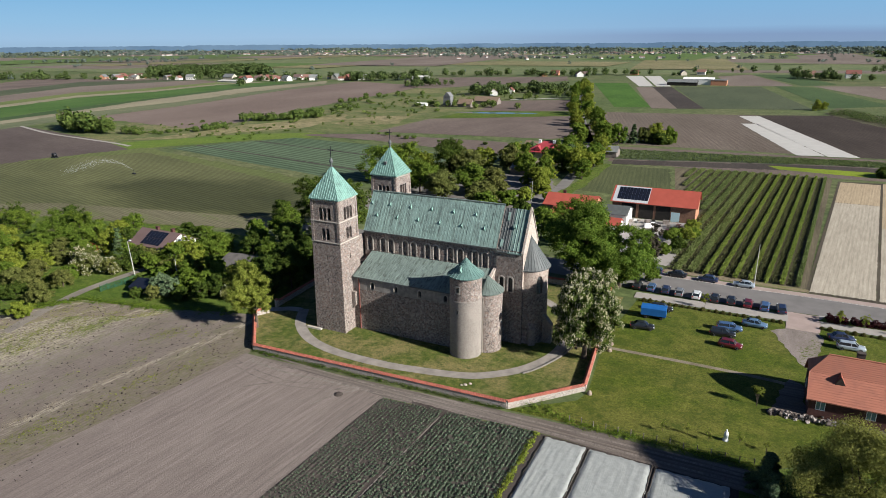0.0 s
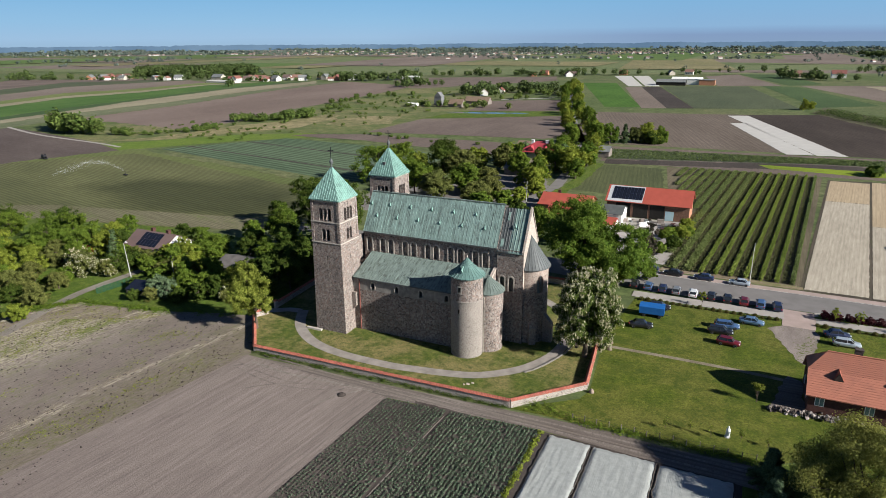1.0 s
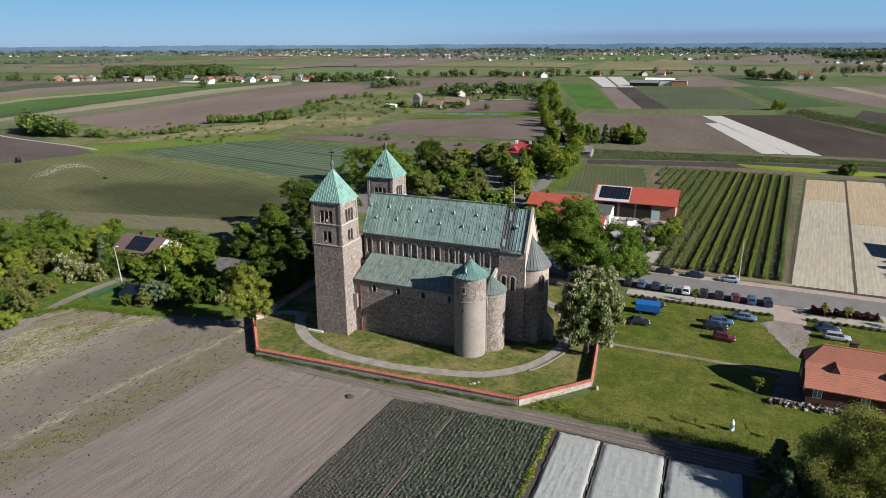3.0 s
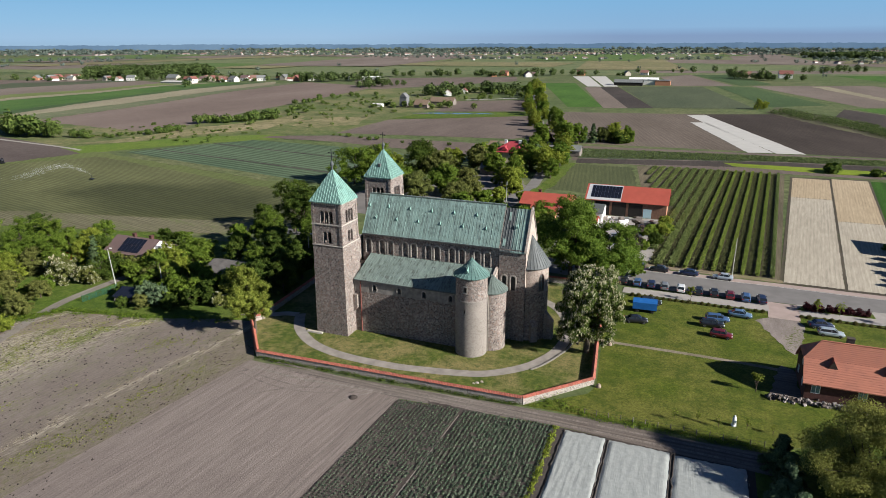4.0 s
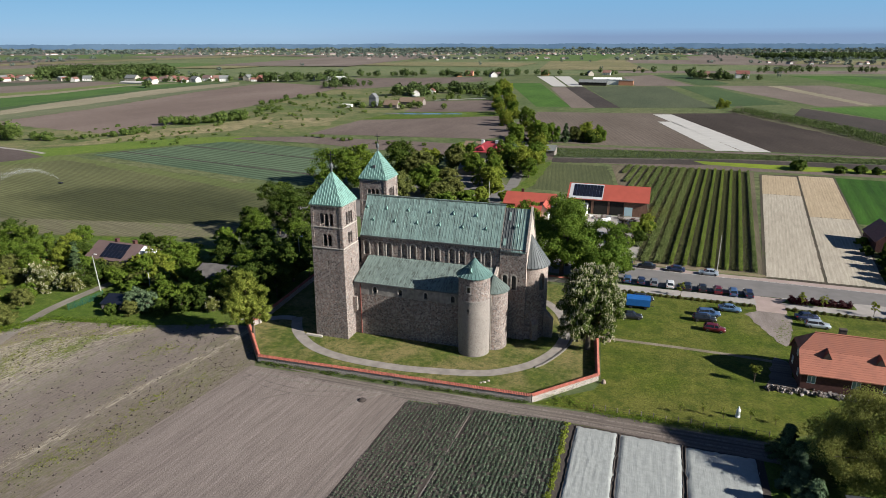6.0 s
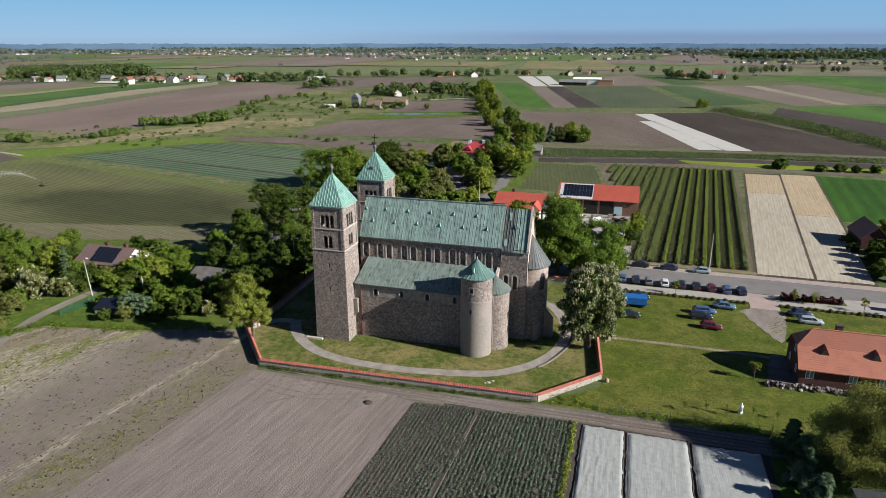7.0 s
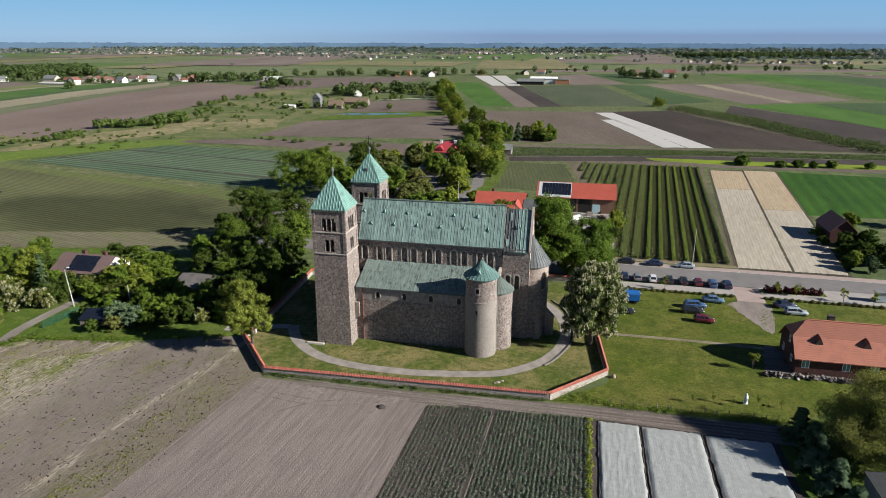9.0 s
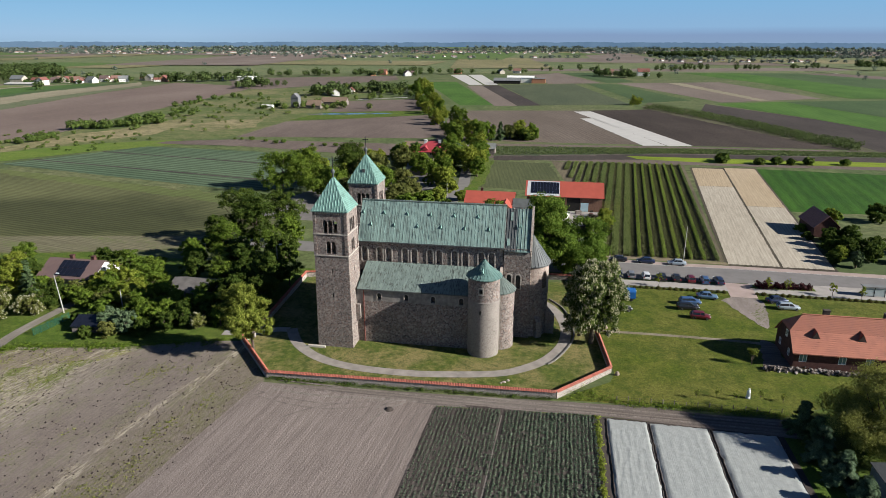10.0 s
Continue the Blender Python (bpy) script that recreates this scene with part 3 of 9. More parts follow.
chancel = part("chancel", M().box(26.4, 10.6, 0, 31.0, 17.4, 17.2), STONE, church, "square chancel of dark rubble stone")
cw = M()
ch_w = [(1.05, 9.9, 0.85, 2.8), (2.75, 9.9, 0.85, 2.8)]
CX0, CX1 = 26.55, 31.55
bk = cw.plate((CX0, 10.0, -0.3), (1, 0, 0), (0, 0, 1), rect(0, 0, CX1 - CX0, 18.1), [arch(x, z + 0.3, w, h) for x, z, w, h in ch_w], 0.45)
for (x, z, w, h), k in zip(ch_w, bk):
    window(church, k, x, z + 0.3, w, h, (CX0, 10.0, -0.3), (1, 0, 0), 0.25)
cw.plate((CX1, 10.0, -0.3), (0, 1, 0), (0, 0, 1), [(0, 0), (8, 0), (8, 18.1), (4, 24.6), (0, 18.1)])
cw.plate((CX1, 18.0, -0.3), (-1, 0, 0), (0, 0, 1), rect(0, 0, 5.0, 18.1))
part("masonry", cw, STONE, chancel)
part("plinth", M().box(CX0, 9.93, 0, CX1 + 0.06, 10.03, 0.9), STONE, chancel)
ga = M()
for s in (-1, 1):
    p, q = Vector((CX1 - 0.25, AX + s * 4.25, 17.35)), Vector((CX1 - 0.25, AX, 24.75))
    d = q - p
    up = Vector((0, 0, 0.28))
    w = Vector((0.4, 0, 0))
    ga.raw([p, p + w, q + w, q, p + up, p + w + up, q + w + up, q + up], [(4, 5, 6, 7), (0, 1, 5, 4), (1, 2, 6, 5), (2, 3, 7, 6), (3, 0, 4, 7), (3, 2, 1, 0)])
# Paler stone over the east wall's upper part: sunlight put into the colour.
ga.plate((CX1 + 0.02, 10.0, 10.2), (0, 1, 0), (0, 0, 1), [(0.0, 0), (8.0, 0), (8.0, 7.6), (4, 14.1), (0.0, 7.6)])
part("gable_parapet", ga, STONE_PALE, chancel, "stone gable with coping, sunlight painted in as paler stone")
CR = RIDGE_Z - 0.55
ze = CR - 4.1 * SLOPE
for nm, xa, xb, mt, lb in (("copper_sheet", CX0 + 2.1, CX1 - 0.25, COPPER, "green copper roof with dark stains"), ("dark_sheet", CX0 + 0.0, CX0 + 2.1, SLATE_DARK, "dark unpatinated metal roof panels")):
    m = M()
    seamed(m, [(xa, AX - 4.1, ze), (xb, AX - 4.1, ze), (xb, AX, CR), (xa, AX, CR)], 0.6, 0.08)
    seamed(m, [(xb, AX + 4.1, ze), (xa, AX + 4.1, ze), (xa, AX, CR), (xb, AX, CR)], 0.6, 0.08)
    m.box(xa, AX - 4.2, ze - 0.2, xb, AX - 4.0, ze - 0.01)
    part(nm, m, mt, chancel, lb)
for (xa, ya, xb, yb) in ((27.45, 12.75, 27.85, 13.5), (27.0, 10.3, 27.5, 10.95)):
    za, zb = CR - (AX - ya) * SLOPE + 0.06, CR - (AX - yb) * SLOPE + 0.06
    hm = M()
    hm.raw([(xa, ya, za), (xb, ya, za), (xb, yb, zb), (xa, yb, zb), (xa, ya, za + 0.16), (xb, ya, za + 0.16), (xb, yb, zb + 0.16), (xa, yb, zb + 0.16)], [(4, 5, 6, 7), (0, 1, 5, 4), (1, 2, 6, 5), (2, 3, 7, 6), (3, 0, 4, 7)])
    part("roof_hatch", hm, COPPER, chancel, "small roof hatch on the dark panels")

# side aisles
AY, AE, AT = 3.4, 10.75, 13.75           # wall face, eave, top of the lean-to
aisle = part("aisle", M().box(0.4, 4.2, 0, 26.2, 10.0, 10.2), STONE, church, "long side aisle under a lean-to copper roof")
aw = M()
aw_x = [4.3, 9.4, 14.4, 19.6]
bk = aw.plate((0.0, AY, -0.3), (1, 0, 0), (0, 0, 1), rect(0, 0, 26.4, 8.8), [], 0.5)
aw.plate((26.4, AY, -0.3), (0, 1, 0), (0, 0, 1), [(0, 0), (6.6, 0), (6.6, 13.9), (0, 11.1)])
part("masonry", aw, STONE, aisle)
aw = M()
aw.plate((26.4, 24.6, -0.3), (-1, 0, 0), (0, 0, 1), rect(0, 0, 26.4, 10.9))
aw.plate((26.4, 18.0, -0.3), (0, 1, 0), (0, 0, 1), [(0, 0), (6.6, 0), (6.6, 11.1), (0, 13.9)])
part("masonry", aw, STONE, aisle)
up = M()
low = [(i * 1.1, 0.3 * noise.noise((i * 0.9, 3.3, 0))) for i in range(25)]
bk = up.plate((0.0, AY - 0.02, 8.35), (1, 0, 0), (0, 0, 1), low + [(26.4, 2.3), (0, 2.3)], [arch(x, 0.0 + 0.35, 0.75, 1.3) for x in aw_x], 0.5)
part("upper_wall", up, PLASTER, aisle, "grey weathered plaster under the aisle eave")
for x, k in zip(aw_x, bk):
    window(church, k, x, 0.35, 0.75, 1.3, (0.0, AY - 0.02, 8.35), (1, 0, 0), 0.16)
rp = M()
rp.face((0.15, AY - 0.35, AE), (26.0, AY - 0.35, AE), (26.0, NAVE_Y + 0.02, AT), (0.15, NAVE_Y + 0.02, AT))
seamed(rp, [(26.0, 24.95, AE), (0.15, 24.95, AE), (0.15, 18.0, AT), (26.0, 18.0, AT)], 0.62, 0.07)
aisle_roof = part("aisle_roof", rp, COPPER_OLD, church, "stained copper lean-to roof over the aisle")
panels("roof_panel", aisle_roof, (0.15, AY - 0.35, AE), (25.85, 0, 0), (0, NAVE_Y + 0.02 - AY + 0.35, AT - AE), 42, COPPER_OLD)
part("gutter", M().box(0.15, AY - 0.4, AE - 0.2, 26.0, AY - 0.25, AE - 0.03), SLATE_DARK, aisle_roof, "dark eaves gutter")
cp_ = M()
for ya, yb in ((AY - 0.2, NAVE_Y), (24.8, 18.0)):
    cp_.raw([(25.95, ya, AE - 0.3), (26.45, ya, AE - 0.3), (26.45, yb, AT - 0.1), (25.95, yb, AT - 0.1), (25.95, ya, AE + 0.22), (26.45, ya, AE + 0.22), (26.45, yb, AT + 0.4), (25.95, yb, AT + 0.4)], [(4, 5, 6, 7), (0, 1, 5, 4), (1, 2, 6, 5), (2, 3, 7, 6), (3, 0, 4, 7)])
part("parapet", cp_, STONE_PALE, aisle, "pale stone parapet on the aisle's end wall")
dp = M()
dp.box(1.25, AY - 0.16, 0.0, 1.4, AY - 0.02, 10.6)
part("downpipe", dp, plain("rusty_downpipe", (0.2, 0.07, 0.055), 0.6), aisle, "rust-red downpipe")

# corner block between tower and aisle
cb = M()
cb.box(-0.2, 2.75, 5.4, 0.75, 3.45, 7.7)
cb.prism([(-0.2, 0), (0.75, 1.0), (0.75, 1.4), (-0.2, 1.4)], 2.75, 3.44, Matrix(((1, 0, 0, 0), (0, 0, 1, 0), (0, 1, 0, 4.0), (0, 0, 0, 1))))
part("corner_buttress", cb, STONE_ROUND, church, "short stone buttress on a corbel")

# west front between the towers
wf = M()
wf.plate((-2.0, 21.2, -0.3), (0, -1, 0), (0, 0, 1), rect(0, 0, 14.8, 17.4))
wf.box(-3.6, 6.4, 0, -1.0, 21.2, 12.0)
part("west_wall", wf, STONE, church)

# stair turret
RT, RR = (23.7, 3.05), 2.8


def round_wall(m, c, r, z0, z1, a0, a1, n, holes, depth=0.4):
    """A curved wall with square openings: (angle, width in degrees, foot, head)."""
    cuts = sorted({a0 + (a1 - a0) * i / n for i in range(n + 1)} | {h[0] + s * h[1] / 2 for h in holes for s in (-1, 1)})
    zs = sorted({z0, z1} | {z for h in holes for z in h[2:]})
    backs = []
    for aa, ab in zip(cuts, cuts[1:]):
        for za, zb in zip(zs, zs[1:]):
            am, zm = (aa + ab) / 2, (za + zb) / 2
            out = [(c[0] + r * math.cos(radians(a)), c[1] + r * math.sin(radians(a)), z) for a, z in ((aa, za), (ab, za), (ab, zb), (aa, zb))]
            if any(abs(am - h[0]) < h[1] / 2 and h[2] < zm < h[3] for h in holes):
                k = (r - depth) / r
                inn = [(c[0] + (p[0] - c[0]) * k, c[1] + (p[1] - c[1]) * k, p[2]) for p in out]
                m.raw(out + inn, [(0, 1, 5, 4), (1, 2, 6, 5), (2, 3, 7, 6), (3, 0, 4, 7)])
                backs.append(inn)
            else:
                m.face(*out)
    return backs


turret = part("stair_turret", M().cyl(RT, 2.2, 2.2, 0, 14.6, 20), STONE_ROUND, church, "round stair turret with a conical copper roof")
tw = M()
tb = round_wall(tw, RT, RR, 10.6, 15.0, 0, 360, 120, [(265, 12, 12.3, 13.25)], 0.5)
part("masonry", tw, STONE, turret)
tl = M()
tb += round_wall(tl, RT, RR + 0.04, -0.3, 10.6, 0, 360, 120, [(263, 6, 8.4, 9.2)], 0.5)
tl.cyl(RT, RR + 0.12, RR + 0.06, 10.55, 10.75, 48, caps=False)
part("lower_masonry", tl, rubble("limewashed_stone", [(0.19, 0.168, 0.15), (0.29, 0.255, 0.228), (0.25, 0.21, 0.186), (0.32, 0.288, 0.258)], (0.28, 0.252, 0.226), 0.26, 0.08, 0.4), turret, "smoother limewashed lower wall")
glazing(turret, tb)
ts = M()
round_wall(ts, RT, RR + 0.05, 12.05, 13.5, 255.5, 274.5, 6, [(265, 12, 12.3, 13.25)], 0.12)
part("window_surround", ts, DRESSED, turret, "pale dressed stone surround")
tc = M()
seamed_cone(tc, RT, RR + 0.38, 14.95, 17.95)
part("turret_roof", tc, COPPER_TURRET, turret, "conical green copper roof")
tf = M().cyl(RT, 0.09, 0.05, 17.85, 18.25, 8)
part("finial", tf, DRESSED, turret)
v = M()
v.raw([(23.25, 0.75, 15.75), (23.95, 0.72, 15.75), (23.6, 1.75, 16.75), (23.62, 0.7, 16.3)], [(0, 1, 3), (1, 2, 3), (2, 0, 3)])
part("roof_vent", v, COPPER_BRIGHT, turret)

# small apse at the aisle's end, and the main apse
ac = (26.2, 6.7)
small = part("side_apse", M().cyl(ac, 2.2, 2.2, 0, 10.9, 12, -90, 90), STONE_ROUND, church, "small rounded apse with a half-cone copper roof")
sa = M()
round_wall(sa, ac, 2.75, -0.3, 11.25, -100, 100, 28, [])
part("masonry", sa, STONE, small)
sc = M()
seamed_cone(sc, ac, 3.0, 11.2, 13.9, -90, 90, 14, 0.02)
part("apse_roof", sc, COPPER_GREY, small, "half-conical stained copper roof")
pp = M()
pp.box(26.5, 3.9, 0, 26.62, 4.02, 11.0)
part("downpipe", pp, DRESSED, small, "pale downpipe")

mc = (31.5, AX)
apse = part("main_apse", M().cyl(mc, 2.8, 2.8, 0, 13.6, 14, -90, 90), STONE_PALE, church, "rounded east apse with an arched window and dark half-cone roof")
ma = M()
mb = round_wall(ma, mc, 3.4, 9.4, 14.3, -98, 98, 40, [(-38, 21, 9.8, 12.4), (-38, 18, 12.4, 12.75), (-38, 13, 12.75, 13.0), (-38, 6, 13.0, 13.1)], 0.14)
part("masonry", ma, rubble("warm_apse_stone", [(0.22, 0.17, 0.145), (0.36, 0.28, 0.24), (0.32, 0.23, 0.195), (0.44, 0.37, 0.32)], (0.38, 0.33, 0.29), 0.3, 0.06, 0.6), apse)
ml = M()
round_wall(ml, mc, 3.42, -0.3, 9.4, -98, 98, 40, [])
part("lower_masonry", ml, STONE, apse)
# The apse glass has the sky's reflection painted in as pale blue-grey.
glazing(apse, mb).data.materials[0] = plain("sky_reflection_apse_glass", (0.24, 0.31, 0.34), 0.25, 0, 0.3, 3.0, 0.1, 0.5)
mr = M()
seamed_cone(mr, mc, 3.75, 14.3, 19.9, -90, 90, 18, 0.0)
part("apse_roof", mr, SLATE_DARK, apse, "steep grey sheet-metal half-cone roof")
bt = M()
bt.prism([(0, 0), (1.7, 0), (1.7, 3.6), (0.0, 5.6)], 0, 1.3, Matrix.Translation((34.7, 13.9, 0)) @ Matrix(((1, 0, 0, 0), (0, 0, -1, 0), (0, 1, 0, 0), (0, 0, 0, 1))))
bt.prism([(0, 0), (1.5, 0), (1.5, 3.2), (0.0, 5.0)], 0, 1.2, Matrix.Translation((33.2, 11.9, 0)) @ Matrix.Rotation(radians(-55), 4, "Z") @ Matrix(((1, 0, 0, 0), (0, 0, -1, 0), (0, 1, 0, 0), (0, 0, 0, 1))))
part("buttress", bt, STONE_ROUND, apse, "sloping stone buttress")

# ---- ground and fields ----
def sheet(name, pts, z, material, label, category="field", kind="structure", wild=0.0):
    m = M()
    if wild:
        r = random.Random(len(name) + int(pts[0][0]))
        out = []
        for (xa, ya), (xb, yb) in zip(pts, pts[1:] + pts[:1]):
            k = max(1, int(math.hypot(xb - xa, yb - ya) / (wild * 2.5)))
            out += [(xa + (xb - xa) * i / k + r.gauss(0, wild * 0.4), ya + (yb - ya) * i / k + r.gauss(0, wild * 0.4)) for i in range(k)]
        pts = out
    m.face(*[(x, y, z) for x, y in pts])
    return solo(name, m, material, label, category, kind=kind)


g = M()
ts = [-6000, -3000, -1500, -800, -400, -200, -100, 0, 100, 200, 400, 800, 1500, 3000, 6000]
n = len(ts)
g.raw([(x, y, 0) for y in ts for x in ts], [(j * n + i, j * n + i + 1, (j + 1) * n + i + 1, (j + 1) * n + i) for j in range(n - 1) for i in range(n - 1)])
FAR_GRASS = grass("plain_pasture", (0.08, 0.11, 0.045), (0.13, 0.155, 0.07), (0.19, 0.17, 0.11), 0.5, 0.2, 14.0)
solo("ground", g, FAR_GRASS, "flat green farmland plain of meadows and fields", "ground", kind="structure")

SOIL_HARROW = soil("harrowed_soil", (0.212, 0.172, 0.153), (0.26, 0.214, 0.19), 0.45, 6, 0.1, 0.05, bump=1.0, lines=0.5)
SOIL_ROUGH = rough_soil("rough_soil_with_weeds")
SOIL_BROWN = soil("brown_field", (0.135, 0.102, 0.087), (0.19, 0.147, 0.125), 1.4, 0, 0.0, 0.03, bump=0.3, lines=0.4)
SOIL_PALE = soil("pale_brown_field", (0.165, 0.13, 0.108), (0.225, 0.18, 0.15), 2.5, 0, 0.0, 0.012, bump=0.2, lines=0.35)
SOIL_DARK = soil("dark_moist_field", (0.052, 0.042, 0.037), (0.08, 0.065, 0.057), 1.2, 0, 0.0, 0.03, bump=0.4, lines=0.45)
CROP_SEEDLING = soil("seedling_field", (0.105, 0.112, 0.05), (0.175, 0.178, 0.08), 1.7, 102, 0.7, 0.02, bump=0.6, lines=0.4, wet=(-112, 76, 96, 46, (0.5, 0.52, 0.5)))
CROP_BLUE = soil("blue_green_crop", (0.085, 0.132, 0.074), (0.145, 0.195, 0.118), 3.4, 102, 0.8, 0.015, bump=0.5, lines=0.7)
DULL_GREEN = soil("dull_green_crop", (0.055, 0.092, 0.035), (0.08, 0.122, 0.047), 3, 0, 0.0, 0.02, bump=0.3, lines=0.35)
STRAW_FAR = soil("pale_straw_strip", (0.24, 0.21, 0.14), (0.32, 0.28, 0.19), 3, 0, 0.0, 0.02, bump=0.2, lines=0.4)
LEAFY_ROWS = soil("leafy_crop_rows", (0.075, 0.1, 0.055), (0.125, 0.15, 0.085), 1.6, 96, 0.9, 0.05, bump=0.5, lines=0.3)
CROP_GREEN = soil("bright_green_cereal", (0.055, 0.12, 0.02), (0.085, 0.17, 0.03), 4.0, 5, 0.3, 0.03, bump=0.3, lines=0.4)
CROP_GREY = soil("grey_green_crop", (0.072, 0.088, 0.05), (0.1, 0.115, 0.064), 2.4, 0, 0.0, 0.02, bump=0.3, lines=0.45)
YELLOW = soil("yellow_green_strip", (0.17, 0.23, 0.02), (0.24, 0.31, 0.03), 1.5, 90, 0.3, 0.05, bump=0.3)
TRACK = soil("dirt_track_soil", (0.17, 0.14, 0.12), (0.24, 0.205, 0.18), 0.9, 90, 0.45, 0.08)
LAWN = grass("mown_lawn", (0.054, 0.082, 0.009), (0.116, 0.142, 0.018), (0.19, 0.165, 0.05), 0.55, 0.9, 1.6)
CHURCH_GRASS = grass("dry_churchyard_grass", (0.05, 0.085, 0.016), (0.15, 0.16, 0.042), (0.25, 0.2, 0.1), 0.9, 0.8, 0.7)
VERGE = grass("lush_verge_grass", (0.055, 0.1, 0.014), (0.12, 0.17, 0.028), (0.18, 0.16, 0.06), 0.3, 0.9)
RUSH = grass("rough_meadow", (0.08, 0.115, 0.04), (0.15, 0.165, 0.07), (0.25, 0.21, 0.13), 0.7, 0.4, 6.0)
ASPHALT = plain("worn_asphalt", (0.168, 0.155, 0.147), 0.9, 0, 0.15, 0.3, 0.2)
PAVING = plain("concrete_paving", (0.31, 0.28, 0.255), 0.9, 0, 0.12, 0.5, 0.2)
PINK_PAVE = plain("reddish_paving", (0.34, 0.26, 0.23), 0.9, 0, 0.15, 0.4, 0.2)

FLEECE_FAR = plain("far_white_fleece", (0.46, 0.435, 0.4), 0.7, 0, 0.08, 0.2)
FLEECE_TAN = soil("tan_mulched_rows", (0.42, 0.325, 0.21), (0.5, 0.395, 0.27), 0.9, 7.5, 0.25, 0.02, bump=0.2, lines=0.4)
FLEECE_PALE = soil("pale_mulched_rows", (0.42, 0.368, 0.29), (0.5, 0.44, 0.355), 0.9, 7.5, 0.2, 0.02, bump=0.2, lines=0.35)

# near fields
sheet("rough_field", [(-160, -140), (-11.2, -140), (-11.2, -13.8), (-21.5, -0.6), (-27, -1.5), (-44, -7.5), (-62, -10.5), (-69, -21), (-75, -45), (-95, -60), (-160, -80)], 0.02, SOIL_ROUGH, "rough bare field with weeds and straw", "field")
sheet("harrowed_field", [(-11.6, -14.4), (-17.5, -56), (-30, -140), (18, -140), (18.6, -16.6), (8, -14.6)], 0.04, SOIL_HARROW, "smoothly harrowed grey-brown field", "field")
sheet("dirt_track", [(-12, -14.6), (19, -13.2), (37, -12.2), (51, -11.4), (60, -12.0), (72, -11.5), (72, -16.5), (59, -15.9), (43, -15.2), (19, -16.7), (8, -15.6)], 0.06, TRACK, "dirt farm track along the churchyard wall", "track")
sheet("cabbage_bed", [(18.3, -17), (43.1, -15.5), (43.4, -140), (12, -140)], 0.05, soil("cabbage_bed_soil", (0.08, 0.067, 0.06), (0.12, 0.1, 0.088), 0.64, 0, 0.5, 0.08), "dark soil under rows of young cabbages", "field")
sheet("lawn", [(44.9, 20), (46.9, -1.4), (46.0, -4.5), (37, -11.6), (52, -10.9), (72, -10.6), (78, -7), (140, -5), (140, 41.5), (47, 41.5)], 0.03, LAWN, "mown green lawn beside the church", "lawn")
sheet("churchyard", [(-10.8, -12.5), (36.8, -11.0), (46, -0.9), (44.6, 20), (44, 41), (-21, 41), (-22, -0.5)], 0.05, CHURCH_GRASS, "dry grass around the church", "churchyard grass")
sheet("verge", [(-69, -22), (-62, -11), (-44, -8), (-27, -2), (-21.6, -0.6), (-22, 40), (-150, 45), (-170, -60), (-95, -62), (-75, -46)], 0.015, VERGE, "lush green verge and gardens", "grass")

# roads
sheet("road", [(-60, 62), (20, 60.5), (52, 58.6), (69, 58.1), (80, 58.3), (140, 56.6), (140, 49.0), (98, 49.2), (82, 47.9), (49, 46.6), (20, 50), (-60, 55)], 0.05, ASPHALT, "grey asphalt village road", "road")
sheet("pavement", [(46, 45.4), (75.7, 45.6), (75.7, 41.9), (46, 41.9)], 0.12, PAVING, "pale concrete pavement along the road", "pavement")
sheet("pavement", [(81.3, 47.8), (98, 49.1), (140, 48.9), (140, 41.4), (81.3, 41.9)], 0.12, PAVING, "pale concrete pavement along the road", "pavement")
sheet("driveway", [(75.6, 47.5), (81.8, 47.3), (81.0, 38.5), (75.2, 38.5)], 0.09, PINK_PAVE, "reddish paved driveway entrance", "driveway")
sheet("far_road", [(-6, 61), (1, 61), (3, 140), (-5, 225), (-23, 285), (-61, 410), (-111, 605), (-136, 650), (-141, 650), (-116, 605), (-65, 408), (-27, 283), (-9.5, 222), (-1.5, 140)], 0.06, ASPHALT, "straight country road under trees", "road")

# orchard, tan strips and further fields
sheet("orchard_soil", [(50.5, 66), (79.6, 63), (93.5, 201), (34, 201), (42, 140)], 0.03, soil("orchard_soil", (0.12, 0.1, 0.068), (0.175, 0.145, 0.095), 3.3, 4, 0.2, 0.05, weeds=(0.07, 0.085, 0.03), amount=0.4), "weedy soil between orchard rows", "field")
TS = [(80.0, 60.4, 95.9, 195.5), (92.3, 60.2, 109.2, 197), (93.0, 60.2, 110.0, 197.2), (105.0, 60.0, 123.0, 199.5)]   # long edges: foot and top


def across(e, f, y):
    """A point of a strip's long edge at the height y on the plan."""
    x0, y0, x1, y1 = TS[e]
    return (x0 + (x1 - x0) * (y - y0) / (y1 - y0) + f, y)


for e, ya, yb, mt, lb in ((0, 61.4, 157, FLEECE_PALE, "pale strip of mulched vegetable rows"), (0, 157, 195, FLEECE_TAN, "tan upper end of the mulched strip"), (2, 61.2, 126, FLEECE_PALE, "pale lower end of the mulched strip"), (2, 126, 197.5, FLEECE_TAN, "tan strip of mulched vegetable rows")):
    k = int((yb - ya) / 1.5)
    ys = [ya + (yb - ya) * i / k for i in range(k + 1)]
    left = [across(e, 0.09 * math.sin(2.1 * y) + 0.05 * math.sin(5.3 * y), y) for y in ys]
    right = [across(e + 1, 0.09 * math.sin(1.9 * y + e) + 0.05 * math.sin(4.7 * y), y) for y in ys]
    foot = [(left[0][0] + (right[0][0] - left[0][0]) * i / 18, ya + 0.35 * abs(math.sin(i * 1.37 + e))) for i in range(1, 18)]
    sheet("tan_strip", left[::-1] + foot + right, 0.1, mt, lb, "field")
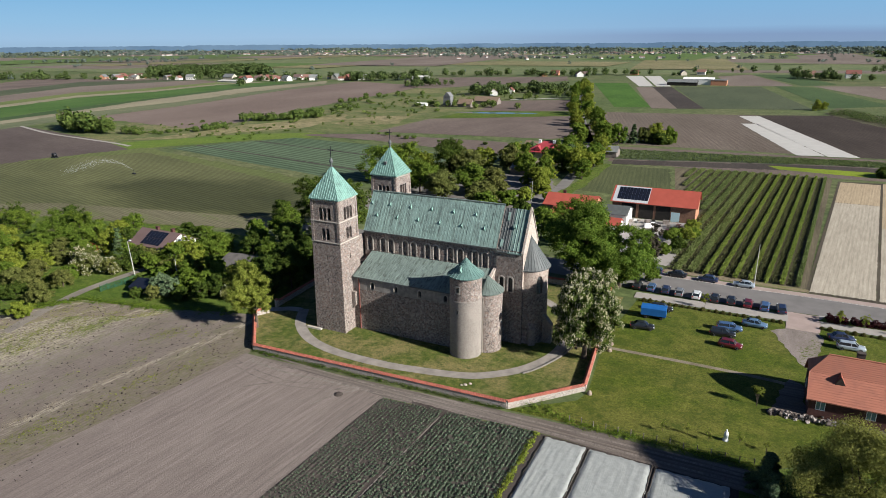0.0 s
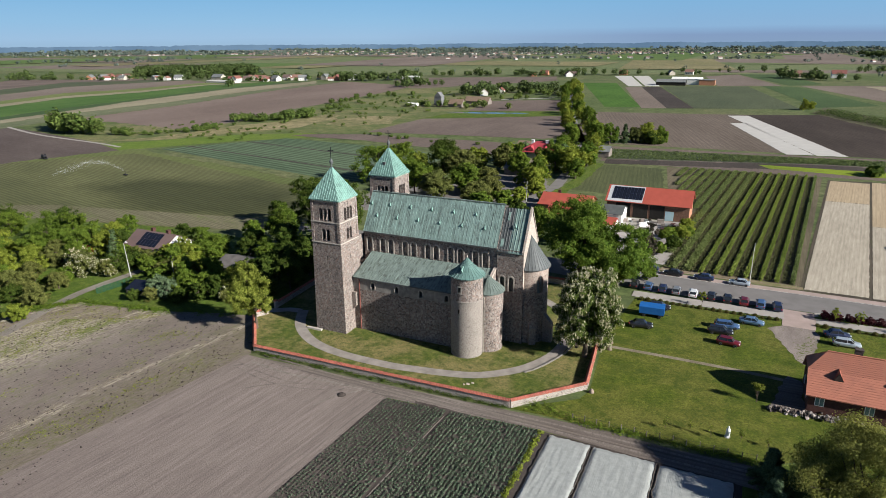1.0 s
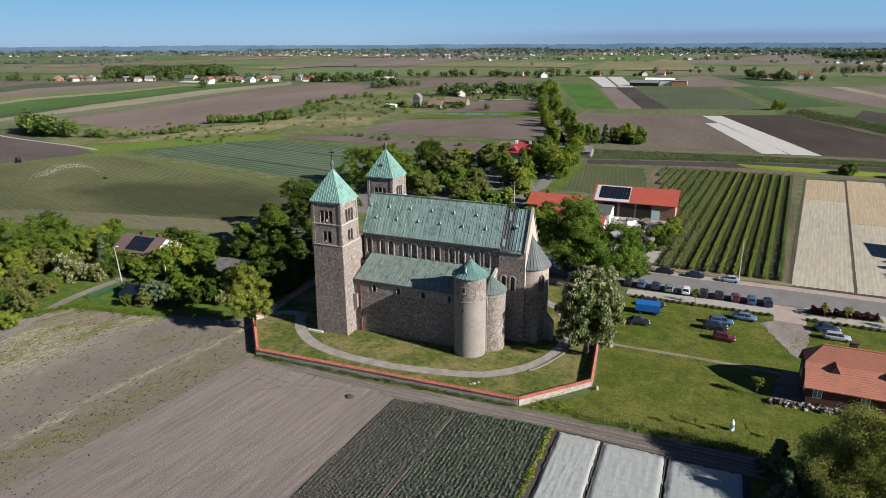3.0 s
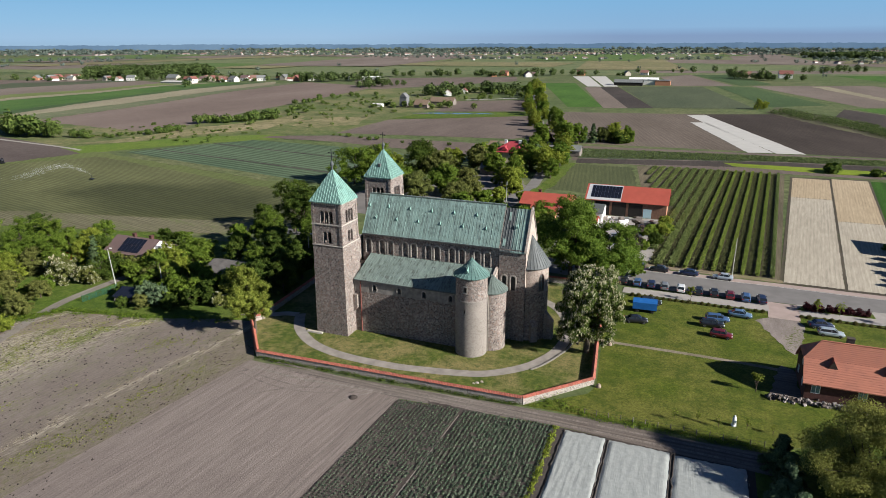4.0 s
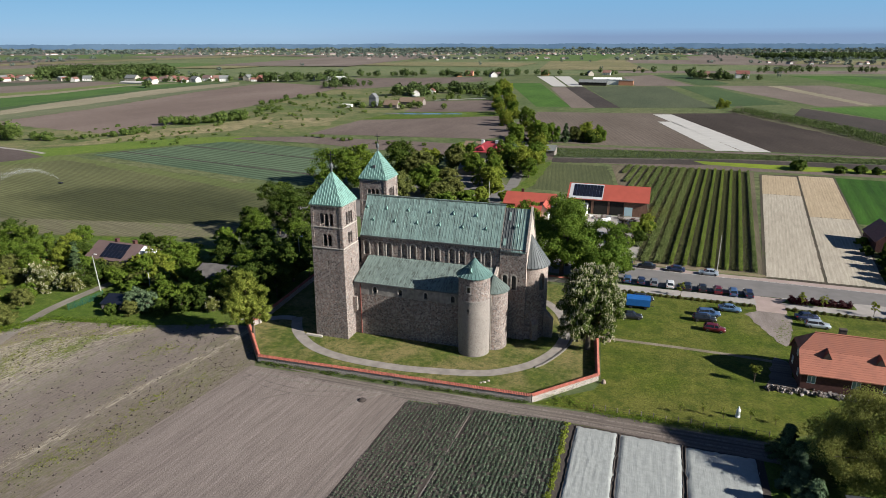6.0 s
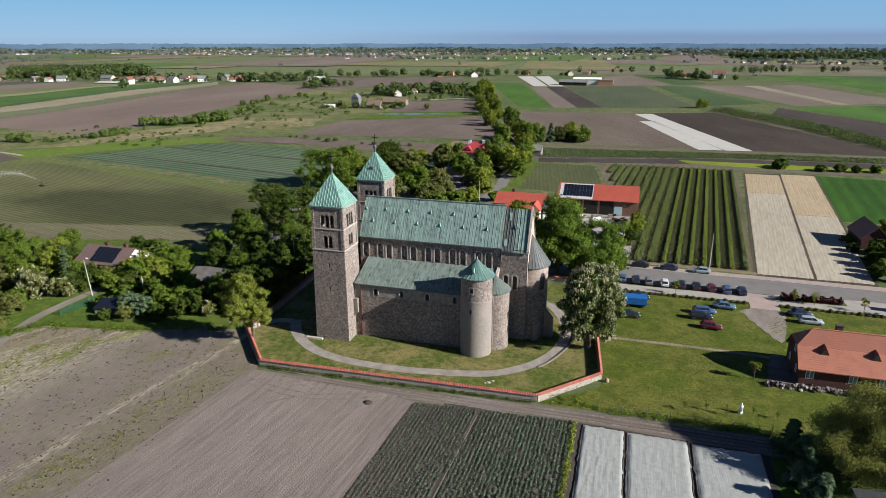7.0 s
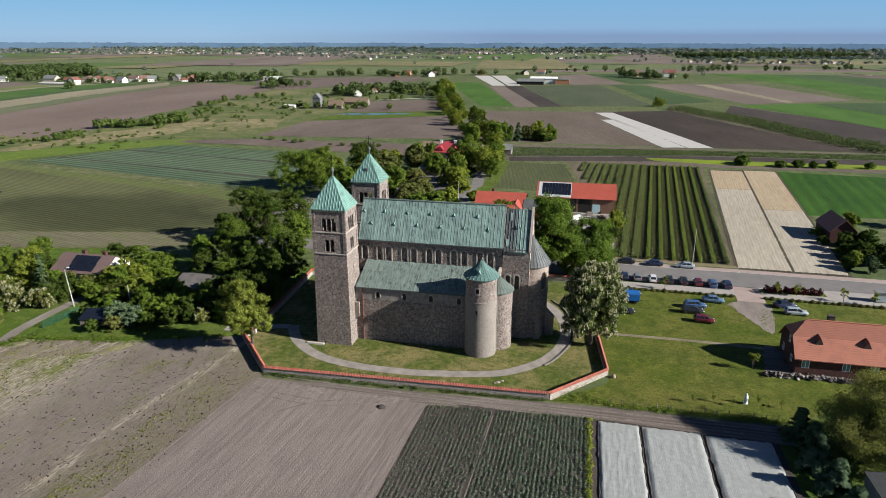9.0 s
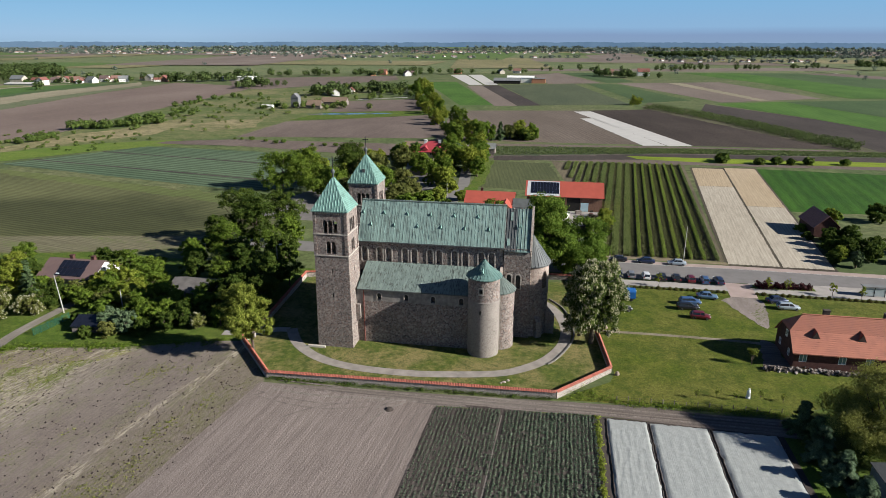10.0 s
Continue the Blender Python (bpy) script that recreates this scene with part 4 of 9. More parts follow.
sheet("cereal_field", [(123.2, 198), (175, 193), (175, 122), (113.6, 121)], 0.05, soil("lush_cereal", (0.027, 0.085, 0.008), (0.048, 0.125, 0.013), 5.0, 8, 0.55, 0.05, bump=0.8, lines=0.6), "bright green cereal field", "field")
sheet("yellow_strip", [(70, 222), (74.5, 214), (110, 209), (220, 214), (220, 226), (140, 222)], 0.1, YELLOW, "yellow-green flowering strip", "field")
sheet("dusk_field", [(4, 205), (34, 203), (100, 203), (220, 205), (220, 260), (109, 257), (0, 250)], 0.04, SOIL_BROWN, "brown strip of bare field", "field")
sheet("broad_brown_field", [(-32, 258), (109, 261), (61, 436), (-46, 416)], 0.06, soil("furrowed_brown_field", (0.14, 0.11, 0.088), (0.19, 0.151, 0.124), 2.6, -15.3, 0.3, 0.02, bump=0.3, lines=0.75), "broad pale brown ploughed field", "field")
sheet("green_field", [(-140, 770), (-99, 780), (-19, 467), (-47, 459)], 0.1, CROP_GREEN, "bright green cereal field", "field")
sheet("far_white_strip", [(-134, 948), (-110, 956), (-57, 724), (-73, 719)], 0.2, FLEECE_FAR, "far white fleece strip", "crop cover")
sheet("far_white_strip", [(-107, 957), (-85, 963), (-38, 730), (-54, 725)], 0.2, FLEECE_FAR, "far white fleece strip", "crop cover")
sheet("mid_brown_field", [(-75, 707), (-57, 714), (2, 464), (-17, 458)], 0.1, SOIL_PALE, "narrow pale brown field", "field")
sheet("mid_dark_field", [(-57, 714), (-36, 720), (22, 471), (2, 464)], 0.1, SOIL_DARK, "narrow dark field", "field")
sheet("grey_crop_field", [(-35, 731), (57, 762), (100, 493), (22, 471)], 0.1, CROP_GREY, "grey-green crop field", "field")
# west of the road
sheet("seedling_field", [(-252, 82), (-229, 144), (-77, 110), (-40, 70), (-69, 46), (-140, 30), (-260, 10), (-330, 30)], 0.04, CROP_SEEDLING, "wide dull-green seedling field", "field")
sheet("dark_west_field", [(-500, 150), (-395, 170), (-374, 175), (-229, 144), (-250, 82), (-340, 40), (-500, 60)], 0.05, soil("moist_brown_soil", (0.092, 0.07, 0.063), (0.13, 0.102, 0.09), 1.4, 102, 0.0, 0.03, bump=0.3, lines=0.4), "dark brown bare field", "field")
sheet("blue_crop_field", [(-214, 149), (-178, 207), (-115, 202), (-66, 190), (-60, 125), (-80, 118)], 0.08, CROP_BLUE, "blue-green cabbage field with bare rows", "field")
sheet("green_strip", [(-259, 148), (-230, 137), (-222, 150), (-196, 188), (-172, 209), (-160, 226), (-178, 231), (-214, 209), (-244, 169)], 0.06, grass("fresh_grass_strip", (0.1, 0.16, 0.025), (0.16, 0.215, 0.045), (0.2, 0.19, 0.07), 0.2, 0.5, 3.0), "bright green grass strip", "grass")
sheet("rough_meadow", [(-352, 165), (-250, 150), (-223, 181), (-183, 223), (-174, 233), (-140, 249), (-150, 338), (-140, 390), (-150, 480), (-150, 640), (-312, 620), (-287, 404), (-262, 262), (-262, 215), (-352, 225)], 0.03, RUSH, "rough uncut meadow with dry patches", "meadow")
sheet("pale_crop_edge", [(-200, 20), (-140, 31), (-69, 47), (-50, 62), (-72, 60), (-150, 45)], 0.07, soil("pale_crop_edge", (0.15, 0.14, 0.08), (0.2, 0.18, 0.115), 1.1, 102, 0.5, 0.02, weeds=(0.12, 0.14, 0.05), amount=0.6, bump=0.3), "pale thin crop along the field edge", "field")
sheet("strip_border", [(79.2, 60.6), (105.6, 60.0), (124.0, 200.5), (95.2, 196.6)], 0.055, soil("weedy_strip_edge", (0.07, 0.058, 0.045), (0.115, 0.095, 0.07), 1.2, 7.5, 0.2, 0.05, weeds=(0.08, 0.1, 0.03), amount=0.4), "dark weedy soil around the mulched strips", "field")
STRAW = soil("strawy_stubble", (0.19, 0.152, 0.125), (0.27, 0.22, 0.175), 0.6, 20, 0.3, 0.1, weeds=(0.19, 0.19, 0.055), amount=0.8, pale=(0.48, 0.42, 0.31))
sheet("straw_patch", [(-69.5, -21.5), (-62, -10.7), (-44, -7.7), (-38, -8.5), (-46, -13), (-57, -19), (-63, -30), (-70, -45), (-76, -45)], 0.045, STRAW, "strawy weedy edge of the rough field", "field", wild=1.2)
sheet("dry_roadside", [(50, 65.8), (80, 62.8), (80, 60.9), (49, 61.6)], 0.07, soil("dry_roadside_soil", (0.22, 0.17, 0.11), (0.3, 0.24, 0.16), 0.8, 90, 0.2, 0.1, weeds=(0.13, 0.15, 0.04), amount=0.6), "dry weedy strip between road and orchard", "verge")
sheet("road_shoulder", [(46, 61.0), (69, 60.2), (80, 60.3), (140, 59.4), (140, 56.5), (80, 58.2), (69, 58.0), (46, 58.7)], 0.06, PINK_PAVE, "reddish paved shoulder along the road", "road shoulder")
sheet("gravel_patch", [(72.6, 36.4), (75.8, 38.9), (81.0, 38.9), (81.2, 36.2), (80.6, 30), (79.4, 25), (78.3, 22.4), (77.0, 24.2), (75.6, 28.2), (74.0, 32.0)], 0.06, soil("trodden_gravel", (0.205, 0.168, 0.15), (0.3, 0.255, 0.228), 0.3, 0, 0.0, 0.25, weeds=(0.1, 0.11, 0.035), amount=0.25, lines=0.05), "trodden gravel patch at the end of the driveway", "gravel", wild=0.5)
sheet("tarmac_yard", [(-62, 84), (-3, 80), (-1, 140), (-8, 158), (-30, 158), (-56, 122)], 0.045, plain("worn_grey_yard", (0.16, 0.143, 0.132), 0.9, 0, 0.25, 0.15, 0.2), "worn grey yard under the trees behind the church", "yard", wild=1.0)
sheet("road_bank", [(0.6, 130), (3.4, 146), (2.4, 196), (7.5, 198), (8.0, 146), (6.5, 132)], 0.07, VERGE, "bright grassy bank beside the country road", "grass", wild=0.8)
# leafy rows and bare band behind the farm, small field beside the orchard
sheet("garden_field", [(6, 140), (41, 138), (33, 196), (-2, 196)], 0.03, soil("mown_green_stubble", (0.078, 0.09, 0.04), (0.11, 0.122, 0.055), 1.6, -8, 0.35, 0.04, bump=0.4, lines=0.5), "small dull green crop field", "field", wild=1.0)
sheet("low_crop", [(1, 242), (100, 250), (220, 256), (220, 240), (96, 233), (6, 211)], 0.07, LEAFY_ROWS, "rows of low leafy crop", "field", wild=1.2)
sheet("dark_band", [(6, 210), (96, 232), (220, 240), (220, 227), (76, 213), (7, 199)], 0.065, SOIL_DARK, "dark bare strip of soil", "field", wild=1.2)
sheet("dark_field", [(109, 261), (190, 262), (189, 257), (172, 290), (147, 376), (112, 455), (61, 436)], 0.05, soil("fresh_plough_soil", (0.05, 0.038, 0.031), (0.078, 0.06, 0.05), 2.4, -15.3, 0.35, 0.03, bump=0.4, lines=0.7), "dark freshly ploughed field", "field")
sheet("white_strip", [(49, 425), (62.5, 429), (108.5, 259.5), (95.2, 257.4)], 0.15, FLEECE_FAR, "white fleece strip on a ploughed field", "crop cover", wild=0.5)
sheet("white_strip", [(52.6, 378), (62, 381), (94.4, 258.6), (82.2, 256)], 0.15, FLEECE_FAR, "white fleece strip on a ploughed field", "crop cover", wild=0.5)
# eastern strips
sheet("berry_soil", [(105, 465), (172, 286), (190, 255), (200, 256), (187, 333), (118, 520)], 0.07, soil("weedy_row_soil", (0.09, 0.085, 0.05), (0.13, 0.12, 0.07), 2, 0, 0.0, 0.05, weeds=(0.1, 0.13, 0.04)), "weedy soil under the berry rows", "field", wild=1.5)
sheet("dark_east_field", [(166, 512), (219, 405), (240, 336), (290, 200), (215, 240), (200, 256), (187, 333), (150, 450)], 0.08, SOIL_DARK, "dark ploughed strip", "field")
sheet("bright_east_field", [(172, 515), (241, 547), (276, 420), (330, 250), (290, 205), (240, 336), (219, 407)], 0.1, CROP_GREEN, "bright green cereal strip", "field")
sheet("green_east_field", [(241, 549), (341, 578), (420, 330), (330, 252), (277, 421)], 0.1, DULL_GREEN, "dull green cereal field", "field")
sheet("far_brown_field", [(112, 788), (250, 838), (290, 590), (184, 530)], 0.1, SOIL_PALE, "pale brown ploughed field", "field")
sheet("straw_line", [(178, 800), (196, 806), (232, 560), (222, 552)], 0.13, STRAW_FAR, "pale line of dry grass between fields", "field", wild=2)
sheet("green_wedge", [(71, 778), (110, 766), (160, 544), (112, 512)], 0.12, DULL_GREEN, "green cereal field", "field")
sheet("green_wedge", [(234, 1128), (396, 1206), (470, 900), (420, 740), (352, 602), (316, 595), (302, 823)], 0.11, CROP_GREEN, "long green cereal field", "field")
sheet("dull_wedge", [(330, 1150), (400, 1206), (520, 900), (440, 720), (400, 760)], 0.13, DULL_GREEN, "dull green strip of crop", "field")
sheet("far_brown_strip", [(402, 1206), (470, 1200), (640, 760), (520, 690), (430, 720), (520, 900)], 0.1, SOIL_BROWN, "brown ploughed strip", "field")
sheet("far_brown_strip", [(352, 600), (425, 738), (520, 690), (450, 480)], 0.12, SOIL_PALE, "pale brown ploughed strip", "field")
sheet("pale_brown_field", [(-5, 977), (37, 1051), (93, 786), (24, 760)], 0.1, SOIL_PALE, "pale brown field behind the farm", "field")
sheet("dull_wedge", [(40, 1052), (84, 1161), (139, 832), (101, 789)], 0.1, DULL_GREEN, "dull green cereal field", "field")
sheet("white_far_strip", [(474, 1200), (482, 1200), (505, 1114), (496, 1114)], 0.2, FLEECE_FAR, "far white fleece strip", "crop cover")
# western strips, one beside the other
W_EDGE = [[(-372, 120), (-390, 214), (-400, 330), (-440, 512), (-463, 690)], [(-400, 130), (-428, 250), (-433, 349), (-456, 470), (-470, 640)], [(-420, 135), (-448, 262), (-474, 345), (-508, 520), (-505, 688)], [(-432, 140), (-474, 276), (-494, 381), (-530, 540), (-528, 640)], [(-510, 180), (-573, 348), (-566, 441), (-585, 563), (-560, 640)], [(-535, 190), (-600, 370), (-588, 450), (-602, 556), (-585, 620)], [(-560, 200), (-641, 397), (-622, 463), (-629, 534), (-632, 610)], [(-640, 260), (-740, 469), (-722, 548), (-712, 604), (-700, 640)], [(-720, 300), (-832, 536), (-776, 593), (-770, 642), (-740, 660)], [(-840, 380), (-985, 560), (-900, 590), (-837, 620), (-800, 650)]]
SPRING = soil("dark_spring_cereal", (0.055, 0.115, 0.025), (0.09, 0.155, 0.04), 3, 0, 0.0, 0.03, lines=0.5)
YELLOWISH = soil("yellowish_crop", (0.13, 0.165, 0.05), (0.18, 0.205, 0.075), 3, 0, 0.0, 0.02, lines=0.4)
THIN_GREEN = soil("thin_green_crop", (0.12, 0.14, 0.075), (0.17, 0.18, 0.1), 3, 0, 0.0, 0.02, lines=0.5, weeds=(0.2, 0.18, 0.12), amount=0.5)
for k, (nm, mt, lb) in enumerate([("thin_green_strip", THIN_GREEN, "thin green strip of young crop"), ("straw_strip", STRAW_FAR, "pale straw-coloured strip"), ("dark_green_strip", DULL_GREEN, "narrow dark green strip"), ("green_strip", SPRING, "long green cereal strip"), ("pale_line", STRAW_FAR, "pale dry line between crops"), ("light_green_strip", YELLOWISH, "light yellowish-green strip"), ("pale_pink_strip", SOIL_PALE, "pale pinkish bare strip"), ("grey_green_strip", CROP_GREY, "grey-green crop strip"), ("brown_strip", SOIL_BROWN, "brown ploughed strip")]):
    sheet(nm, W_EDGE[k] + W_EDGE[k + 1][::-1], 0.09 + 0.004 * k, mt, lb, "field", wild=3.0)
sheet("west_brown_field", [(-352, 225), (-262, 212), (-262, 262), (-280, 333), (-287, 404), (-312, 612), (-350, 650), (-455, 690), (-438, 512), (-398, 330), (-388, 214), (-365, 190)], 0.088, soil("pinkish_ploughed_soil", (0.17, 0.125, 0.105), (0.23, 0.175, 0.148), 2, 0, 0.0, 0.012, bump=0.2, lines=0.4), "broad pinkish ploughed field", "field", wild=2.0)
sheet("north_brown_field", [(-434, 795), (-213, 906), (-183, 800), (-297, 599), (-337, 612)], 0.1, SOIL_BROWN, "brown ploughed field", "field", wild=3.0)
sheet("brown_field", [(-140, 385), (-154, 479), (-93, 515), (-64, 413)], 0.1, SOIL_BROWN, "brown ploughed field", "field", wild=1.0)
sheet("brown_field", [(-149, 249), (-149, 323), (-120, 340), (-58, 381), (-28, 285), (-40, 262)], 0.1, SOIL_BROWN, "brown ploughed field", "field", wild=1.0)
sheet("brown_strip", [(-183, 217), (-176, 226), (-143, 239), (-68, 240), (-40, 238), (-30, 206), (-53, 201), (-130, 217)], 0.1, SOIL_BROWN, "brown ploughed strip", "field", wild=1.0)
sheet("green_pond_bank", [(-150, 330), (-142, 384), (-64, 412), (-58, 383), (-120, 342)], 0.11, VERGE, "lush bank around the pond", "grass", wild=2.0)
sheet("pale_wall_strip", [(-152, 493), (-110, 528), (-108, 525), (-150, 489)], 0.3, FLEECE_FAR, "pale strip along the field", "crop cover")
DRY_REED = grass("dry_reed", (0.11, 0.12, 0.05), (0.3, 0.25, 0.16), (0.4, 0.31, 0.22), 0.6, 0.4, 3.0)
sheet("dry_reeds", [(-265, 160), (-250, 192), (-248, 232), (-236, 277), (-225, 330), (-205, 300), (-205, 250), (-228, 200), (-244, 168)], 0.06, DRY_REED, "dry pale reeds on the meadow", "reeds", wild=4.0)
sheet("dry_reeds", [(-205, 300), (-190, 330), (-170, 330), (-158, 290), (-176, 265), (-196, 270)], 0.06, DRY_REED, "dry pale reeds on the meadow", "reeds", wild=4.0)
sheet("light_crop_band", [(-252, 84), (-229, 144), (-77, 110), (-62, 94), (-110, 108), (-214, 134)], 0.07, soil("light_green_crop", (0.12, 0.145, 0.05), (0.16, 0.18, 0.065), 1.9, 102, 0.5, 0.015, bump=0.3, lines=0.3), "lighter green edge of the seedling field", "field", wild=2.0)
for k, pts in enumerate([[(-222, 147), (-80, 117)], [(-208, 162), (-62, 134)], [(-190, 188), (-62, 166)]]):
    ribbon_pts = [(pts[0][0], pts[0][1] - 0.9), (pts[1][0], pts[1][1] - 0.9), (pts[1][0], pts[1][1] + 0.9), (pts[0][0], pts[0][1] + 0.9)]
    if k:
        sheet("bare_row", ribbon_pts, 0.1, SOIL_DARK, "dark bare row in the cabbage field", "field", wild=0.5)
# damp earth and wheel marks beside the churchyard
sheet("damp_earth", [(23.1, -15.4), (29.6, -15.7), (37.0, -16.2), (43.2, -15.6), (43.2, -16.4), (36.3, -17.4), (28.3, -17.6), (23.7, -16.5)], 0.075, soil("damp_earth_soil", (0.07, 0.055, 0.048), (0.12, 0.1, 0.088), 0.5, 0, 0.0, 0.3), "damp dark earth at the track's edge", "field", wild=0.4)

# ---- churchyard wall and path ----
TILE_RED = tiles("red_coping_tiles", (0.33, 0.1, 0.066), (0.17, 0.07, 0.055))
WALL_STONE = rubble("yard_wall_stone", [(0.2, 0.17, 0.15), (0.32, 0.27, 0.24), (0.4, 0.32, 0.28), (0.28, 0.25, 0.23)], (0.42, 0.39, 0.35), 0.3, 0.07, 0.6)


def yard_wall(p, q, h=1.3, hq=None, label="low rubble stone wall with red clay coping tiles"):
    """One straight run of the wall: masonry, and a saddle of red tiles."""
    hq = h if hq is None else hq
    a, b = Vector((*p, 0)), Vector((*q, 0))
    d = (b - a).normalized()
    w = Vector((-d.y, d.x, 0))
    t = thing("churchyard_wall", label, "wall", "churchyard walls")
    m = M()
    k = 0.26
    lo = [a - w * k, b - w * k, b + w * k, a + w * k]
    hi = [x + Vector((0, 0, z)) for x, z in zip(lo, (h, hq, hq, h))]
    m.raw([x - Vector((0, 0, 0.3)) for x in lo] + hi, [(0, 1, 5, 4), (1, 2, 6, 5), (2, 3, 7, 6), (3, 0, 4, 7), (4, 5, 6, 7)])
    part("masonry", m, WALL_STONE, t)
    n = max(2, round((b - a).length / 0.26))
    c = M()
    for s in (1, -1):
        for i in range(n):
            f0, f1 = i / n, (i + 0.93) / n
            for_z = [h + (hq - h) * f for f in (f0, f1)]
            e0, e1 = a.lerp(b, f0), a.lerp(b, f1)
            o = [e0 + w * s * 0.4 + Vector((0, 0, for_z[0] - 0.04)), e1 + w * s * 0.4 + Vector((0, 0, for_z[1] - 0.04)), e1 + Vector((0, 0, for_z[1] + 0.27)), e0 + Vector((0, 0, for_z[0] + 0.27))]
            mid = [(o[0] + o[1]) / 2 + Vector((0, 0, 0.06)), (o[2] + o[3]) / 2 + Vector((0, 0, 0.06))]
            c.raw([o[0], mid[0], o[1], o[2], mid[1], o[3]], [(0, 1, 4, 5), (1, 2, 3, 4), (0, 2, 1)])
    tagged(part("coping", c, TILE_RED, t, "red clay coping tiles"), kind="stuff")
    return t


yard_wall((-11.2, -12.75), (37.0, -11.2), 1.15, 1.2)
yard_wall((37.0, -11.2), (46.2, -1.0), 1.2, 1.0)
yard_wall((46.2, -1.0), (44.7, 13.2), 1.0, 1.0)
yard_wall((-11.2, -12.75), (-21.5, -0.9), 1.15, 1.15)
yard_wall((-21.5, -0.9), (-20.4, 0.9), 1.15, 1.15)
yard_wall((-20.6, 5.0), (-21.3, 16.0), 1.25)
yard_wall((-21.3, 16.0), (-22.6, 34.5), 1.25)
yard_wall((-22.6, 34.5), (8.0, 42.5), 1.25)
yard_wall((8.0, 42.5), (40.6, 43.0), 1.25)
yard_wall((40.6, 43.0), (44.4, 18.2), 1.1)


def gate_post(x, y, h=1.7):
    t = thing("gate_post", "whitewashed stone gate post with a small cap", "gate post", "gate posts", at=Matrix.Translation((x, y, 0)))
    part("shaft", M().box(-0.32, -0.32, 0, 0.32, 0.32, h, inset=0.02), STONE_PALE, t)
    part("cap", M().box(-0.42, -0.42, h, 0.42, 0.42, h + 0.3, inset=0.28), TILE_RED, t, "red tile cap")


for x, y in ((-20.3, 1.3), (-20.5, 4.6), (44.7, 13.6), (44.5, 17.8)):
    gate_post(x, y)


def ribbon(name, pts, width, z, material, label, category, kind="structure", thick=0.0):
    """A path of even width along a smooth line through pts."""
    p = [Vector((*q, 0)) for q in pts]
    line = []
    for i in range(len(p) - 1):
        a, b, c, d = p[max(i - 1, 0)], p[i], p[i + 1], p[min(i + 2, len(p) - 1)]
        for k in range(6):
            t = k / 6
            line.append(0.5 * ((2 * b) + (c - a) * t + (2 * a - 5 * b + 4 * c - d) * t * t + (3 * b - a - 3 * c + d) * t ** 3))
    line.append(p[-1])
    l, r = [], []
    for i, q in enumerate(line):
        d = (line[min(i + 1, len(line) - 1)] - line[max(i - 1, 0)]).normalized()
        w = Vector((-d.y, d.x, 0)) * (width / 2)
        l.append(q - w + Vector((0, 0, z)))
        r.append(q + w + Vector((0, 0, z)))
    m = M().loft([l, r], False, False, False)
    if thick:
        m.loft([[q - Vector((0, 0, thick)) for q in l], l], False, False, False)
        m.loft([r, [q - Vector((0, 0, thick)) for q in r]], False, False, False)
    return solo(name, m, material, label, category, kind=kind)


PATH_PTS = [(-14.5, 6.0), (-11.2, 0.5), (-6.6, -3.7), (-1.6, -6.1), (4.8, -7.3), (13.1, -7.4), (18.8, -6.7), (24.3, -5.7), (28.5, -4.4), (32.2, -1.8), (35.4, 1.7), (37.8, 6.6), (38.7, 11.0), (38.8, 15.6), (37.8, 20.8), (36.1, 25.0), (33.6, 28.5), (28, 33)]
ribbon("footpath", PATH_PTS, 2.1, 0.09, plain("grey_path_paving", (0.265, 0.233, 0.207), 0.9, 0, 0.25, 0.5, 0.4), "curved grey footpath round the church", "path")
ribbon("footpath", [(45, 15.8), (47.5, 15.6), (58, 15.7), (68.4, 15.5), (75, 15.0)], 1.0, 0.06, soil("trodden_path_earth", (0.2, 0.165, 0.12), (0.29, 0.245, 0.185), 0.3, 0, 0.0, 0.3, weeds=(0.1, 0.11, 0.035), amount=0.3, lines=0.05), "narrow gravel footpath across the lawn", "path")
ribbon("footpath", [(-14.8, 5.5), (-17.5, 5.0), (-21, 3.0), (-27, 2.0)], 2.0, 0.085, plain("side_path_paving", (0.3, 0.275, 0.255), 0.9, 0, 0.15, 0.6, 0.2), "grey footpath to the side gate", "path")
ribbon("stone_kerb", [(35.6, -0.2), (37.2, 2.2), (39.1, 6.8), (40.2, 11.0), (40.3, 16), (39.6, 20.8), (38.1, 25.8), (35.4, 30.0)], 0.26, 0.3, plain("dark_kerb_stone", (0.16, 0.145, 0.13), 0.9, 0, 0.3, 2.0, 0.3), "low dark stone kerb along the footpath", "kerb", thick=0.33)
solo("stone_slab", M().box(-8.6, -0.9, 0, -5.2, -0.25, 0.35, inset=0.05), DRESSED, "pale stone slab at the tower's foot", "stone slab")

# ---- crops near the churchyard ----
FLEECE = Nodes("white_crop_fleece")
fv = FLEECE.coords()
fw = FLEECE.noise(FLEECE.coords((9, 0.3, 1)), 1.0, 4)
fl = FLEECE.noise(FLEECE.coords((1.5, 1.5, 1)), 1.0, 5, 0.65)
fc = FLEECE.mix(0.18, FLEECE.ramp(fl, [(0.25, (0.262, 0.27, 0.255)), (0.7, (0.342, 0.35, 0.335))]), FLEECE.ramp(fw, [(0.3, (0.72, 0.72, 0.72)), (0.7, (1, 1, 1))]), "MULTIPLY")
FLEECE.bump(fw, 0.25, 0.12)
FLEECE = FLEECE.done(fc, 0.6)


